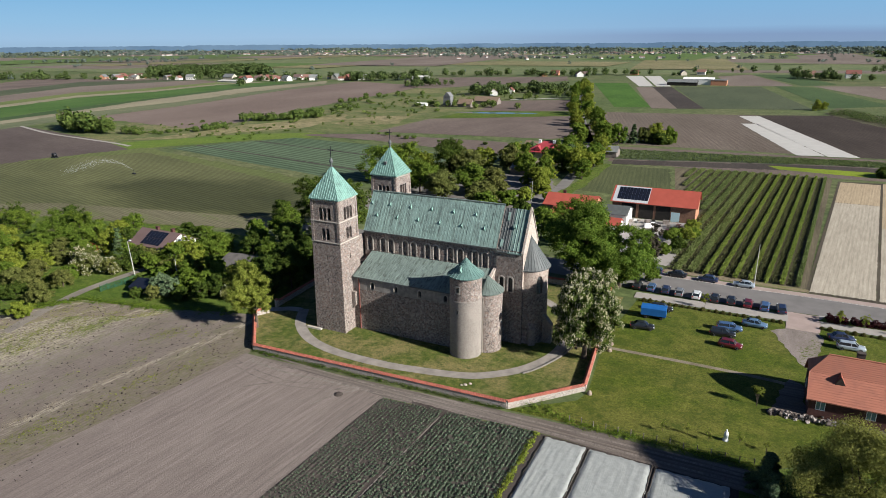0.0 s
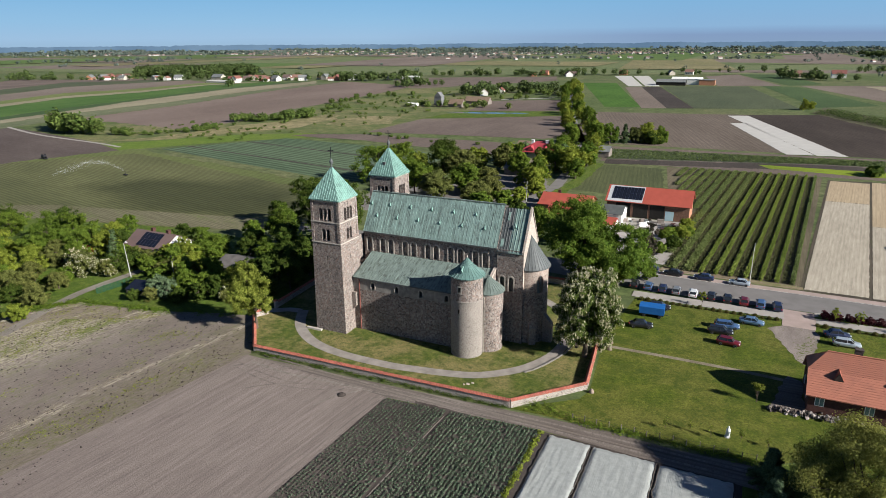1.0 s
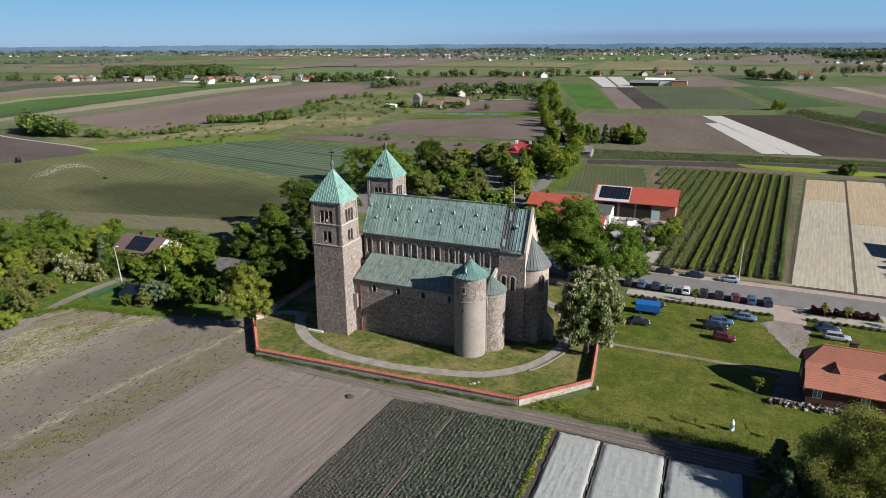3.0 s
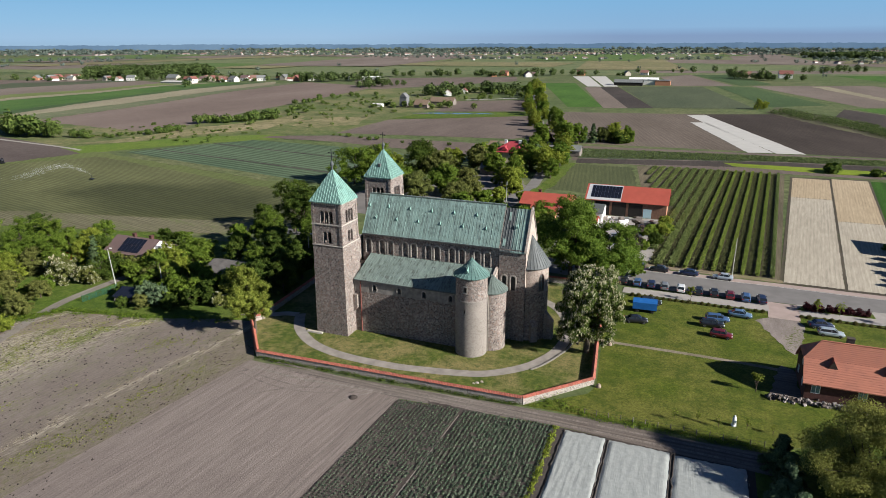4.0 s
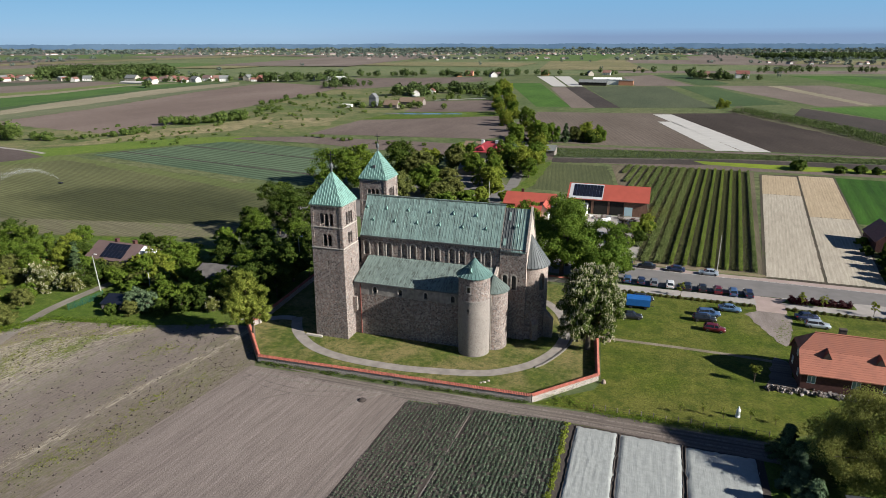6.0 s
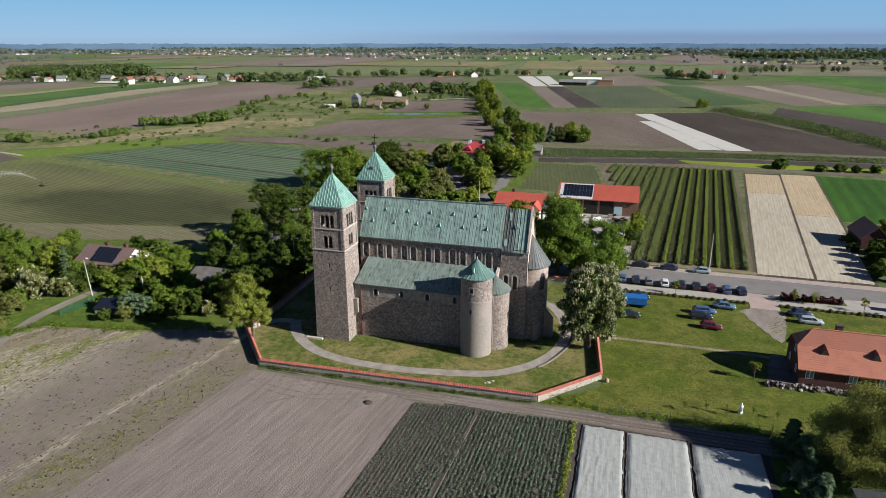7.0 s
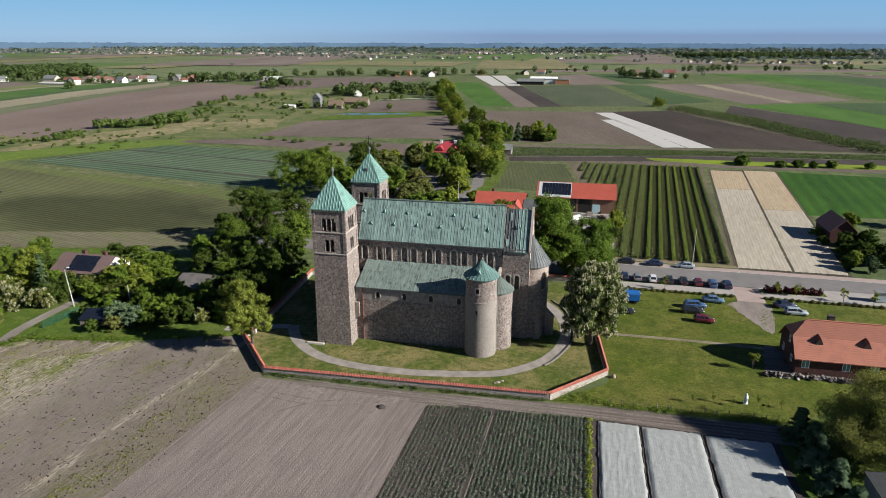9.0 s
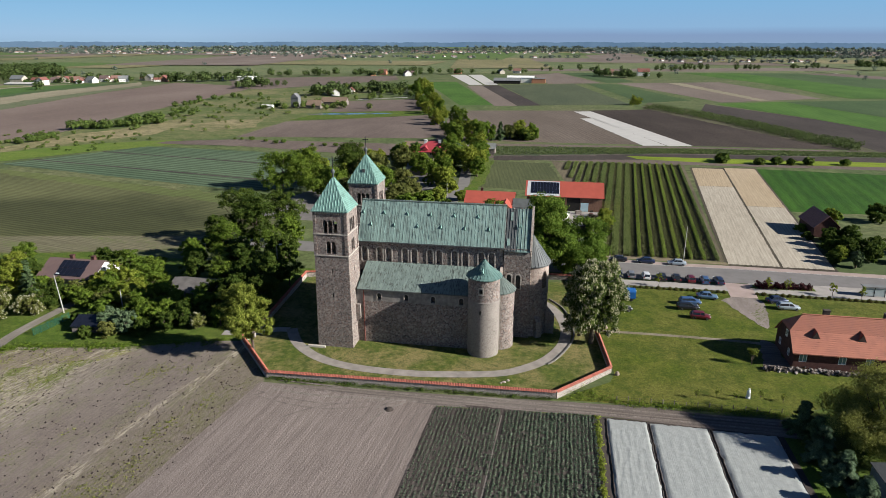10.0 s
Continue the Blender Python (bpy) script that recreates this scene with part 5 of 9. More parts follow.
def fleece(x0, x1, y0, y1, seed, lean=0.0):
    """A sheet of crop cover with slack ripples and tucked edges."""
    nx, ny = 30, 220
    m = M()
    v = []
    for j in range(ny + 1):
        y = y0 + (y1 - y0) * j / ny
        for i in range(nx + 1):
            e = min(i, nx - i) / 2.0
            wob = 0.14 * noise.noise((seed, y * 0.8, i > nx / 2)) * max(0, 1 - e)
            x = x0 + (x1 - x0) * i / nx + wob + lean * (y - y0)
            z = 0.24 * min(1, e) * min(1, (ny - j) / 3.0) + 0.05 * noise.noise((x * 2.2, y * 0.35, seed)) + 0.035 * noise.noise((x * 5, y * 2.5, seed)) + 0.09
            yy = y + (0.25 * noise.noise((seed * 3, x * 1.3, 0)) if j == ny else 0)
            v.append((x, yy, max(z, 0.07)))
    m.raw(v, [(j * (nx + 1) + i, j * (nx + 1) + i + 1, (j + 1) * (nx + 1) + i + 1, (j + 1) * (nx + 1) + i) for j in range(ny) for i in range(nx)], True)
    ob = solo("fleece_strip", m, FLEECE, "rippled white fleece stretched over a vegetable bed", "crop cover", "fleece strips")
    r = random.Random(seed)
    for xe in (x0 + 0.02, x1 - 0.02):
        pts = [(xe + r.gauss(0, 0.05), y0 + (y1 - y0) * i / 90, 0.09) for i in range(91)]
        part("edge_soil", M().tube(pts, [r.uniform(0.06, 0.15) for _ in pts], 5), SOIL_DARK, ob, "dark soil weighing down the edge")
    return ob


fleece(44.5, 50.45, -80, -15.9, 1)
fleece(50.8, 59.1, -80, -16.1, 2)
fleece(59.5, 68.6, -80, -16.4, 3)
sheet("strip_soil", [(43.4, -15.4), (69.5, -16.0), (69.5, -140), (43.4, -140)], 0.045, SOIL_DARK, "dark soil between the fleece strips", "field")
sheet("shady_verge", [(69.5, -16), (72, -16.5), (72, -10.8), (78, -7.2), (140, -5.2), (140, -140), (69.5, -140)], 0.02, VERGE, "shaded grass under the trees", "grass")

# wheel marks left by the tractor turning beside the wall
MARK = soil("pressed_earth", (0.185, 0.153, 0.135), (0.24, 0.202, 0.18), 0.3, 0, 0.0, 0.3)
MARK_PALE = soil("dry_pressed_earth", (0.22, 0.19, 0.165), (0.27, 0.235, 0.205), 0.3, 0, 0.0, 0.3)
for k, pts in enumerate([[(-11, -17.2), (-5, -18.6), (2, -19.0), (8, -17.4), (12, -15.6)], [(-10, -18.9), (-3, -20.4), (3, -20.3), (9, -18.6), (13, -16.6)], [(7.5, -23.3), (9.6, -19.0), (12.0, -15.9)], [(9.4, -23.3), (11.2, -19.4), (13.8, -16.4)], [(14.6, -60), (16.6, -28.4), (17.7, -19.2), (18.7, -16.6)], [(13.1, -60), (14.9, -28.5), (16.1, -19.5), (17.2, -17.2)], [(-9, -16.2), (0, -17.0), (8, -16.3), (18, -15.9)], [(-12.4, -22), (-10.6, -18.5), (-7, -16.3)], [(-4, -24), (0, -20.5), (6, -17.6)]]):
    ribbon("wheel_mark", pts, 0.3 if k != 6 else 0.5, 0.068 + 0.001 * k, MARK_PALE if k in (3, 6) else MARK, "wheel mark pressed into the soil", "wheel mark")
for s in (-0.85, 0.85):
    ribbon("wheel_mark", [(-9, -14.2 + s), (8, -14.9 + s), (19, -14.9 + s), (43, -13.8 + s), (60, -13.9 + s), (71, -14.0 + s)], 0.4, 0.08, MARK, "wheel rut along the farm track", "wheel mark")

# ---- trees ----
BARK = plain("tree_bark", (0.1, 0.075, 0.055), 0.95, 0, 0.3, 3.0, 0.6)
LEAF_MAPLE = foliage("maple_leaves", (0.1, 0.135, 0.02), (0.29, 0.32, 0.07))
LEAF_DARK = foliage("dark_leaves", (0.029, 0.058, 0.01), (0.111, 0.15, 0.029))
LEAF_MID = foliage("mid_green_leaves", (0.065, 0.115, 0.015), (0.2, 0.265, 0.042))
LEAF_LIME = foliage("lime_tree_leaves", (0.06, 0.115, 0.016), (0.19, 0.26, 0.042))
LEAF_OLIVE = foliage("olive_leaves", (0.085, 0.1, 0.027), (0.225, 0.235, 0.075))
LEAF_YELLOW = foliage("yellow_green_leaves", (0.125, 0.16, 0.02), (0.32, 0.36, 0.062))
LEAF_CONE = foliage("spruce_needles", (0.04, 0.068, 0.03), (0.12, 0.17, 0.08), 0.6, 0.1)
LEAF_BLUE = foliage("blue_spruce_needles", (0.05, 0.085, 0.045), (0.15, 0.2, 0.115), 0.6, 0.1)
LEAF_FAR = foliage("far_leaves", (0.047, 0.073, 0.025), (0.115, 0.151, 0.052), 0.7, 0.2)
LEAF_CHESTNUT = foliage("chestnut_leaves", (0.048, 0.077, 0.016), (0.144, 0.178, 0.044))
LEAF_WALNUT = foliage("walnut_leaves", (0.17, 0.175, 0.045), (0.37, 0.36, 0.105), 0.7, 0.45)
BLOSSOM = foliage("white_blossom", (0.42, 0.39, 0.27), (0.68, 0.64, 0.5), 0.8, 0.35)
LEAF_GREYISH = foliage("greyish_needles", (0.04, 0.035, 0.028), (0.1, 0.085, 0.07), 0.8, 0.1)
LEAF_RED = foliage("purple_leaves", (0.03, 0.008, 0.012), (0.09, 0.025, 0.03), 0.6, 0.15)


def leaf_mesh(name, centres, normals, sizes, rng, fold=0.35, corners=4):
    """Many small two-sided leaves: folded diamonds, or three-cornered blades."""
    k = len(centres)
    n = normals / np.maximum(np.linalg.norm(normals, axis=1, keepdims=True), 1e-6)
    r = rng.normal(size=(k, 3))
    a = np.cross(n, r)
    a /= np.maximum(np.linalg.norm(a, axis=1, keepdims=True), 1e-6)
    b = np.cross(n, a)
    s = sizes[:, None]
    if corners == 4:
        v = [centres - a * s, centres - b * s * 0.6 + n * s * fold * 0.3, centres + a * s, centres + b * s * 0.6 + n * s * fold * 0.3]
    else:
        v = [centres - a * s, centres + a * s * 0.7 - b * s * 0.8, centres + a * s * 0.7 + b * s * 0.8]
    c = corners
    v = np.stack(v, 1).reshape(-1, 3)
    me = bpy.data.meshes.new(name)
    me.vertices.add(c * k)
    me.vertices.foreach_set("co", v.astype(np.float32).ravel())
    me.loops.add(c * k)
    me.loops.foreach_set("vertex_index", np.arange(c * k, dtype=np.int32))
    me.polygons.add(k)
    me.polygons.foreach_set("loop_start", np.arange(0, c * k, c, dtype=np.int32))
    me.polygons.foreach_set("loop_total", np.full(k, c, dtype=np.int32))
    me.update(calc_edges=True)
    return me


def unit(rng, k):
    d = rng.normal(size=(k, 3))
    return d / np.linalg.norm(d, axis=1, keepdims=True)


def boughs(rng, h0, h1, rad, clumps):
    """Places along the drooping boughs of a conifer, tier above tier, and the way each points."""
    c, o = [], []
    tiers = max(7, int((h1 - h0) / 0.5))
    for i in range(tiers):
        f = (i + 0.3 * rng.random()) / tiers
        for j in range(9 if f < 0.6 else 6):
            an = rng.uniform(0, 6.2832)
            ln = rad * ((1 - f) ** 0.85 + 0.04) * rng.uniform(0.72, 1.12)
            for u in np.linspace(0.25, 1.0, 6):
                c.append([math.cos(an) * ln * u, math.sin(an) * ln * u, h0 + (h1 - h0) * f - 0.3 * ln * u * u + 0.1 * u])
                o.append([math.cos(an) * 0.8, math.sin(an) * 0.8, 0.7])
    c, o = np.array(c), np.array(o)
    pick = rng.integers(0, len(c), clumps)
    return c[pick], o[pick]


def crown_points(rng, h0, h1, rad, clumps, per, spread, shape="round", lobes=0):
    """Leaf places and outward directions: uneven lobes on the limbs' ends, each with its own shell of leaf clumps."""
    hh = (h1 - h0) / 2
    mid = np.array([0, 0, (h0 + h1) / 2])
    if shape == "cone":
        c, o = boughs(rng, h0, h1, rad, clumps)
        p = np.repeat(c, per, 0) + np.clip(rng.normal(size=(clumps * per, 3)), -1.8, 1.8) * spread * np.array([1, 1, 0.45])
        return p, np.repeat(o, per, 0) + rng.normal(size=p.shape) * 0.35, c
    n = lobes or int(rng.integers(15, 23))
    d = unit(rng, n)
    d[:, 2] = np.clip(d[:, 2] * 1.05 + 0.05, -0.95, 1.0)
    at = d * rng.uniform(0.48, 0.74, (n, 1))
    at[0] = (rng.normal() * 0.12, rng.normal() * 0.12, 0.62)
    at[1] = (0, 0, 0)
    if shape == "low":
        at[:, 2] = np.abs(at[:, 2]) * 1.2 - 0.4
    at[:, :2] *= np.where(at[:, 2] > 0.3, 1 - 0.45 * (at[:, 2] - 0.3) / 0.7, 1.0)[:, None]
    size = rng.uniform(0.26, 0.42, n)
    size[1] = 0.55
    own = rng.choice(n, clumps, p=size ** 2 / np.sum(size ** 2))
    e = unit(rng, clumps)
    e[:, 2] += 0.25
    e = e / np.linalg.norm(e, axis=1, keepdims=True) * (size[own] * rng.uniform(0.55, 1.08, clumps) ** 0.7)[:, None]
    e[:, 2] *= 0.85
    box = np.array([rad * 1.16, rad * 1.16, hh * 1.08])
    c = (at[own] + e) * box
    p = np.repeat(c, per, 0) + np.clip(rng.normal(size=(clumps * per, 3)), -1.7, 1.7) * spread * np.array([1, 1, 0.7])
    out = np.repeat(e / size[own][:, None] + 0.35 * at[own], per, 0) + 0.45 * (p - np.repeat(c, per, 0)) / spread + rng.normal(size=p.shape) * 0.75
    out[:, 2] += 0.3
    return p + mid, out, c + mid


def tree(label, at, h, rad, leaf, seed, clumps=90, per=60, size=0.24, base=None, trunk=0.3, shape="round", group="", blossom=0, name="tree", z0=0.0, lobes=0, lean=(0, 0)):
    """A tapered trunk with limbs and a crown of many small leaves."""
    rng = np.random.default_rng(seed)
    base = h * 0.22 if base is None else base
    t = thing(name, label, "tree" if name != "bush" else "bush", group, at=Matrix.Translation((*at, z0)))
    p, out, c = crown_points(rng, base - 0.1 * h if shape != "cone" else base, h, rad, int(clumps * 2.0), max(6, int(per * 1.1)), rad * (0.078 if shape != "cone" else 0.07), shape, lobes)
    tilt = np.array([lean[0] / h, lean[1] / h, 0])
    p, c = p + p[:, 2:] * tilt, c + c[:, 2:] * tilt
    keep = p[:, 2] > 0.12
    p, out = p[keep], out[keep]
    wood = M()
    top = h * (0.62 if shape != "cone" else 0.96)
    wob = rng.normal(size=(5, 2)) * rad * 0.03
    pts = [(wob[i][0] * i * 0.6, wob[i][1] * i * 0.6, top * i / 4 - 0.15 * (i == 0)) for i in range(5)]
    wood.tube(pts, [trunk * s for s in (1.25, 0.95, 0.75, 0.5, 0.2)], 8)
    if shape != "cone":
        for j in rng.choice(len(c), min(12, len(c)), replace=False):
            e = c[j]
            s = Vector(pts[1]).lerp(Vector(pts[3]), rng.uniform(0.1, 1.0))
            mid = s.lerp(Vector(e), 0.5) + Vector((0, 0, -0.04 * h * rng.random()))
            wood.tube([s, mid, Vector(e)], [trunk * 0.38, trunk * 0.22, trunk * 0.07], 5)
    part("trunk", wood, BARK, t)
    part("crown", leaf_mesh("crown", p, out, rng.uniform(0.6, 1.25, len(p)) * size * 0.74, rng, corners=3), leaf, t)
    if blossom:
        q = c[rng.integers(0, len(c), blossom)] + rng.normal(size=(blossom, 3)) * rad * 0.05
        d = (q - np.array([0, 0, (base + h) / 2])) / np.array([rad, rad, (h - base) / 2])
        keep = np.linalg.norm(d, axis=1) > 0.7
        q, d = q[keep], d[keep]
        q += d * rad * 0.04
        q = np.repeat(q, 6, 0) + rng.normal(size=(6 * len(q), 3)) * np.array([0.05, 0.05, 0.12])
        part("blossom", leaf_mesh("blossom", q, rng.normal(size=q.shape), np.full(len(q), 0.14), rng), BLOSSOM, t, "upright white blossom candles")
    return t


tree("broad young maple with fresh olive-green leaves by the wall", (-17.4, -5.0), 14.2, 4.3, LEAF_MAPLE, 1, 150, 100, 0.21, 4.0, 0.26, lobes=24, lean=(-0.8, -2.0))
tree("flowering horse chestnut with white blossom candles", (43.4, 9.8), 15.9, 5.1, LEAF_CHESTNUT, 2, 260, 95, 0.24, 2.8, 0.4, blossom=9000, lobes=40)
tree("large dark-green lime tree behind the church", (33.5, 46.0), 19.0, 7.4, LEAF_LIME, 3, 250, 90, 0.28, 4.5, 0.5)
tree("dark-green lime tree beside the road", (41.8, 47.0), 15.0, 6.8, LEAF_LIME, 31, 240, 90, 0.28, 1.4, 0.4)
tree("dark leafy tree close behind the apse", (33.5, 55.0), 15.0, 6.0, LEAF_DARK, 32, 120, 70, 0.3, 3.0, 0.4)
tree("broad walnut tree with olive leaves", (81.2, -18.0), 11.8, 7.0, LEAF_WALNUT, 4, 330, 130, 0.15, 1.0, 0.35, lobes=30)
tree("walnut tree with olive leaves", (93.0, -15.5), 8.6, 5.6, LEAF_WALNUT, 41, 200, 110, 0.16, 0.9, 0.3)

for k, (x, y, h, r, lf) in enumerate([(72.6, -14.2, 5.2, 2.6, LEAF_CONE), (72.6, -21.0, 5.4, 2.5, LEAF_BLUE), (73.4, -26.0, 5.2, 2.6, LEAF_BLUE), (74.0, -31.0, 5.0, 2.6, LEAF_BLUE), (73.2, -17.6, 4.8, 2.4, LEAF_CONE), (74.6, -37.0, 5.0, 2.6, LEAF_CONE)]):
    tree("bluish spruce with drooping boughs" if lf == LEAF_BLUE else "dense dark spruce by the lawn", (x, y), h, r, lf, 50 + k, 300, 60, 0.17, 0.15, 0.15, "cone", "spruces by the lawn")

# trees west and north of the church
for k, (x, y, h, r, lf, lb) in enumerate([
    (-50, 57, 16, 6.5, LEAF_DARK, "tall dark-green tree west of the church"), (-43, 52, 15.5, 6.2, LEAF_DARK, "tall green tree west of the church"), (-38, 60, 16, 6.5, LEAF_DARK, "tall dark-green tree west of the church"),
    (-49, 42, 12, 4.6, LEAF_DARK, "dark-green tree west of the church"), (-31, 45, 12, 4.6, LEAF_MID, "leafy green tree near the church"), (-33, 25, 10, 4.6, LEAF_DARK, "leafy shady tree by the wall"),
    (-26, 24, 10, 4.2, LEAF_DARK, "dark shady tree by the wall"), (-30, 14, 7.5, 3.6, LEAF_DARK, "dark shady tree by the wall"), (-28, 35, 10.5, 4.5, LEAF_DARK, "leafy shady tree by the wall"),
    (-51, 33, 8.5, 3.4, LEAF_MID, "light-green young tree near the wall"), (-26, 8, 6, 2.8, LEAF_DARK, "dark shady tree by the wall"), (-38, 32, 10, 4.5, LEAF_DARK, "dark-green tree west of the church")]):
    tree(lb, (x, y), h, r * 0.9, lf, 100 + k, 90, 60, 0.3, h * 0.15, 0.25, group="trees west of the church")
for k, (x, y, h, r, lf) in enumerate([(-66, 122, 15, 7, LEAF_MID), (-57, 126, 16, 7, LEAF_MID), (-43, 134, 16.5, 6.5, LEAF_DARK), (-34, 132, 14, 5, LEAF_OLIVE), (-27, 120, 11, 5, LEAF_MID), (-20, 122, 9, 4.5, LEAF_OLIVE), (-14, 114, 8, 4, LEAF_OLIVE), (-33, 108, 10, 5, LEAF_OLIVE), (-44, 112, 12, 5.5, LEAF_MID), (-7, 138, 8, 4, LEAF_YELLOW), (-16, 104, 8, 4, LEAF_OLIVE), (-3, 128, 5, 3, LEAF_YELLOW), (-10, 150, 5, 3, LEAF_MID), (-12, 98, 6, 3.4, LEAF_MID), (-5, 116, 4.5, 2.6, LEAF_YELLOW), (4, 118, 3.5, 2.2, LEAF_YELLOW), (-8, 108, 5, 2.8, LEAF_MID), (-20, 160, 9, 4, LEAF_MID), (-30, 168, 10, 4.5, LEAF_OLIVE), (-8, 176, 11, 5, LEAF_MID), (-10, 190, 9, 3.2, LEAF_CONE), (-30, 196, 8, 3, LEAF_CONE), (-34, 184, 9, 4, LEAF_MID)]):
    tree("broad leafy tree north of the church", (x, y), h, r * 1.22, lf, 140 + k, 110, 50, 0.38, h * 0.12, 0.3, group="trees north of the church")

# gardens on the west side
GARDEN = [(-86, -10, 3.6, 3.0, LEAF_OLIVE), (-80.5, -10.5, 3.2, 2.6, LEAF_OLIVE), (-75.5, -11.5, 2.8, 2.0, LEAF_OLIVE), (-90, -6.5, 3.6, 2.8, LEAF_YELLOW), (-97, 3, 4.4, 3.0, LEAF_YELLOW), (-105, 6, 4.4, 3.2, LEAF_YELLOW), (-101, 9.5, 4.2, 2.6, LEAF_MID), (-110.5, 4, 4.0, 3.0, LEAF_YELLOW), (-77.5, -6, 2.4, 1.8, LEAF_MID), (-87, 3.5, 3.6, 2.4, LEAF_OLIVE), (-71, 11, 4.5, 2.6, LEAF_DARK), (-67, 13, 4.2, 2.2, LEAF_OLIVE), (-75, 12, 5, 2.4, LEAF_MID), (-58, 10, 3.6, 2.2, LEAF_OLIVE), (-60, 17, 5.5, 2.6, LEAF_YELLOW), (-48, -3, 3.0, 1.9, LEAF_OLIVE), (-57, 1, 2.6, 1.8, LEAF_DARK), (-52, -4.5, 2.4, 1.6, LEAF_DARK), (-76, -3, 3.4, 2.2, LEAF_MID), (-70, 6, 6, 3.4, LEAF_DARK), (-60, 14, 6, 3.2, LEAF_MID), (-58, 22, 6, 3.2, LEAF_MID), (-66, 30, 6, 3, LEAF_MID), (-72, 30, 6, 3.2, LEAF_DARK), (-84, 14, 8, 4, LEAF_YELLOW), (-92, 12, 8, 4, LEAF_MID), (-98, 10, 7, 4, LEAF_MID), (-47, 6, 6, 3, LEAF_MID), (-40, 5, 5, 3, LEAF_MID), (-52, 9, 6, 3, LEAF_YELLOW), (-35, 10, 6, 3.2, LEAF_MID), (-38, 24, 8, 4, LEAF_MID), (-46, 26, 8, 3.6, LEAF_DARK), (-56, 5, 3.4, 2, LEAF_MID), (-83, -6, 4.5, 3, LEAF_OLIVE), (-90, -10, 4.5, 3.2, LEAF_MID), (-100, -14, 5, 3.6, LEAF_YELLOW), (-88, -20, 4, 3, LEAF_DARK), (-72, -27, 3.6, 2.8, LEAF_OLIVE), (-110, 0, 6.5, 4, LEAF_MID), (-120, -14, 5, 4, LEAF_YELLOW), (-134, 20, 8, 5, LEAF_DARK), (-24, 14, 8, 3.6, LEAF_DARK), (-27, 19, 9, 4, LEAF_DARK), (-33, 38, 12, 5, LEAF_MID), (-44, 38, 12, 5, LEAF_MID), (-24, 28, 10, 4, LEAF_DARK),
    (-106, 14, 9.5, 5, LEAF_MID), (-100, 17, 9, 4.5, LEAF_MID), (-110, 22, 9, 5, LEAF_DARK), (-94, 18, 7, 3.6, LEAF_MID), (-89, 20, 7, 3.6, LEAF_YELLOW), (-118, 6, 6, 4, LEAF_YELLOW), (-98, -4, 5, 3.4, LEAF_YELLOW), (-88, -2, 5, 3, LEAF_YELLOW),
    (-73, -7, 4, 3, LEAF_OLIVE), (-69, -15, 4, 3, LEAF_OLIVE), (-76, -16, 3.6, 3, LEAF_DARK), (-64, -22, 3.6, 2.6, LEAF_YELLOW), (-80, -24, 4, 3.2, LEAF_OLIVE), (-66, 11, 4, 2.4, LEAF_MID), (-62, 9, 3.6, 2.2, LEAF_MID), (-57, 17, 6.5, 3.4, LEAF_YELLOW),
    (-62, 20, 6.5, 2.8, LEAF_YELLOW), (-52, 20, 5, 3, LEAF_MID), (-56, 26, 5, 3, LEAF_MID), (-60, 30, 4.5, 3, LEAF_MID), (-50, 1, 4.2, 2.6, LEAF_BLUE), (-46, -0.5, 4, 2.5, LEAF_BLUE), (-43, 3, 5, 2.9, LEAF_MID), (-45, 11, 6, 3, LEAF_MID), (-40, 8, 5.8, 3, LEAF_MID),
    (-36, 4, 5, 2.6, LEAF_DARK), (-33, 6, 4.2, 2.5, LEAF_DARK), (-39, 1.5, 3.6, 2.2, LEAF_DARK), (-29, 5, 3.8, 2.2, LEAF_MID), (-55, 8, 4, 2.4, LEAF_MID), (-53, 13, 5, 2.6, LEAF_YELLOW), (-49, 8, 5.4, 2.6, LEAF_OLIVE), (-36, 14, 6, 3, LEAF_DARK), (-42, -1.5, 3, 2.0, LEAF_DARK), (-86, 8, 5, 3, LEAF_MID), (-92, 6, 5.5, 3, LEAF_OLIVE), (-112, -8, 5, 4, LEAF_YELLOW), (-102, 6, 6, 3.5, LEAF_MID), (-95, 30, 6, 4, LEAF_MID), (-125, 15, 8, 5, LEAF_MID), (-130, -5, 5, 4, LEAF_YELLOW)]
for k, (x, y, h, r, lf) in enumerate(GARDEN):
    tree({LEAF_MID: "leafy green tree in a garden", LEAF_DARK: "dense dark-green shrub in a garden", LEAF_YELLOW: "yellow-green bush in a garden", LEAF_OLIVE: "olive-brown shrub in a garden", LEAF_BLUE: "grey-green rounded shrub in a garden"}[lf], (x, y), h, r, lf, 200 + k, 60, 55, 0.22, h * 0.06, 0.14, group="garden trees and shrubs")
for k, (x, y, h, r) in enumerate([(-80, 4, 6, 3.4), (-76, 1, 5, 3.0), (-70, 3, 4.6, 2.6), (-33, 3.5, 3.2, 1.6)]):
    tree("garden shrub covered in cream blossom", (x, y), h, r, LEAF_OLIVE, 260 + k, 70, 55, 0.2, 0.3, 0.14, group="garden trees and shrubs", blossom=700 if r > 2 else 200)
tree("dark narrow spruce beside the bungalow", (-78.5, 12.5), 8.5, 2.4, LEAF_CONE, 270, 130, 40, 0.22, 0.2, 0.2, "cone")
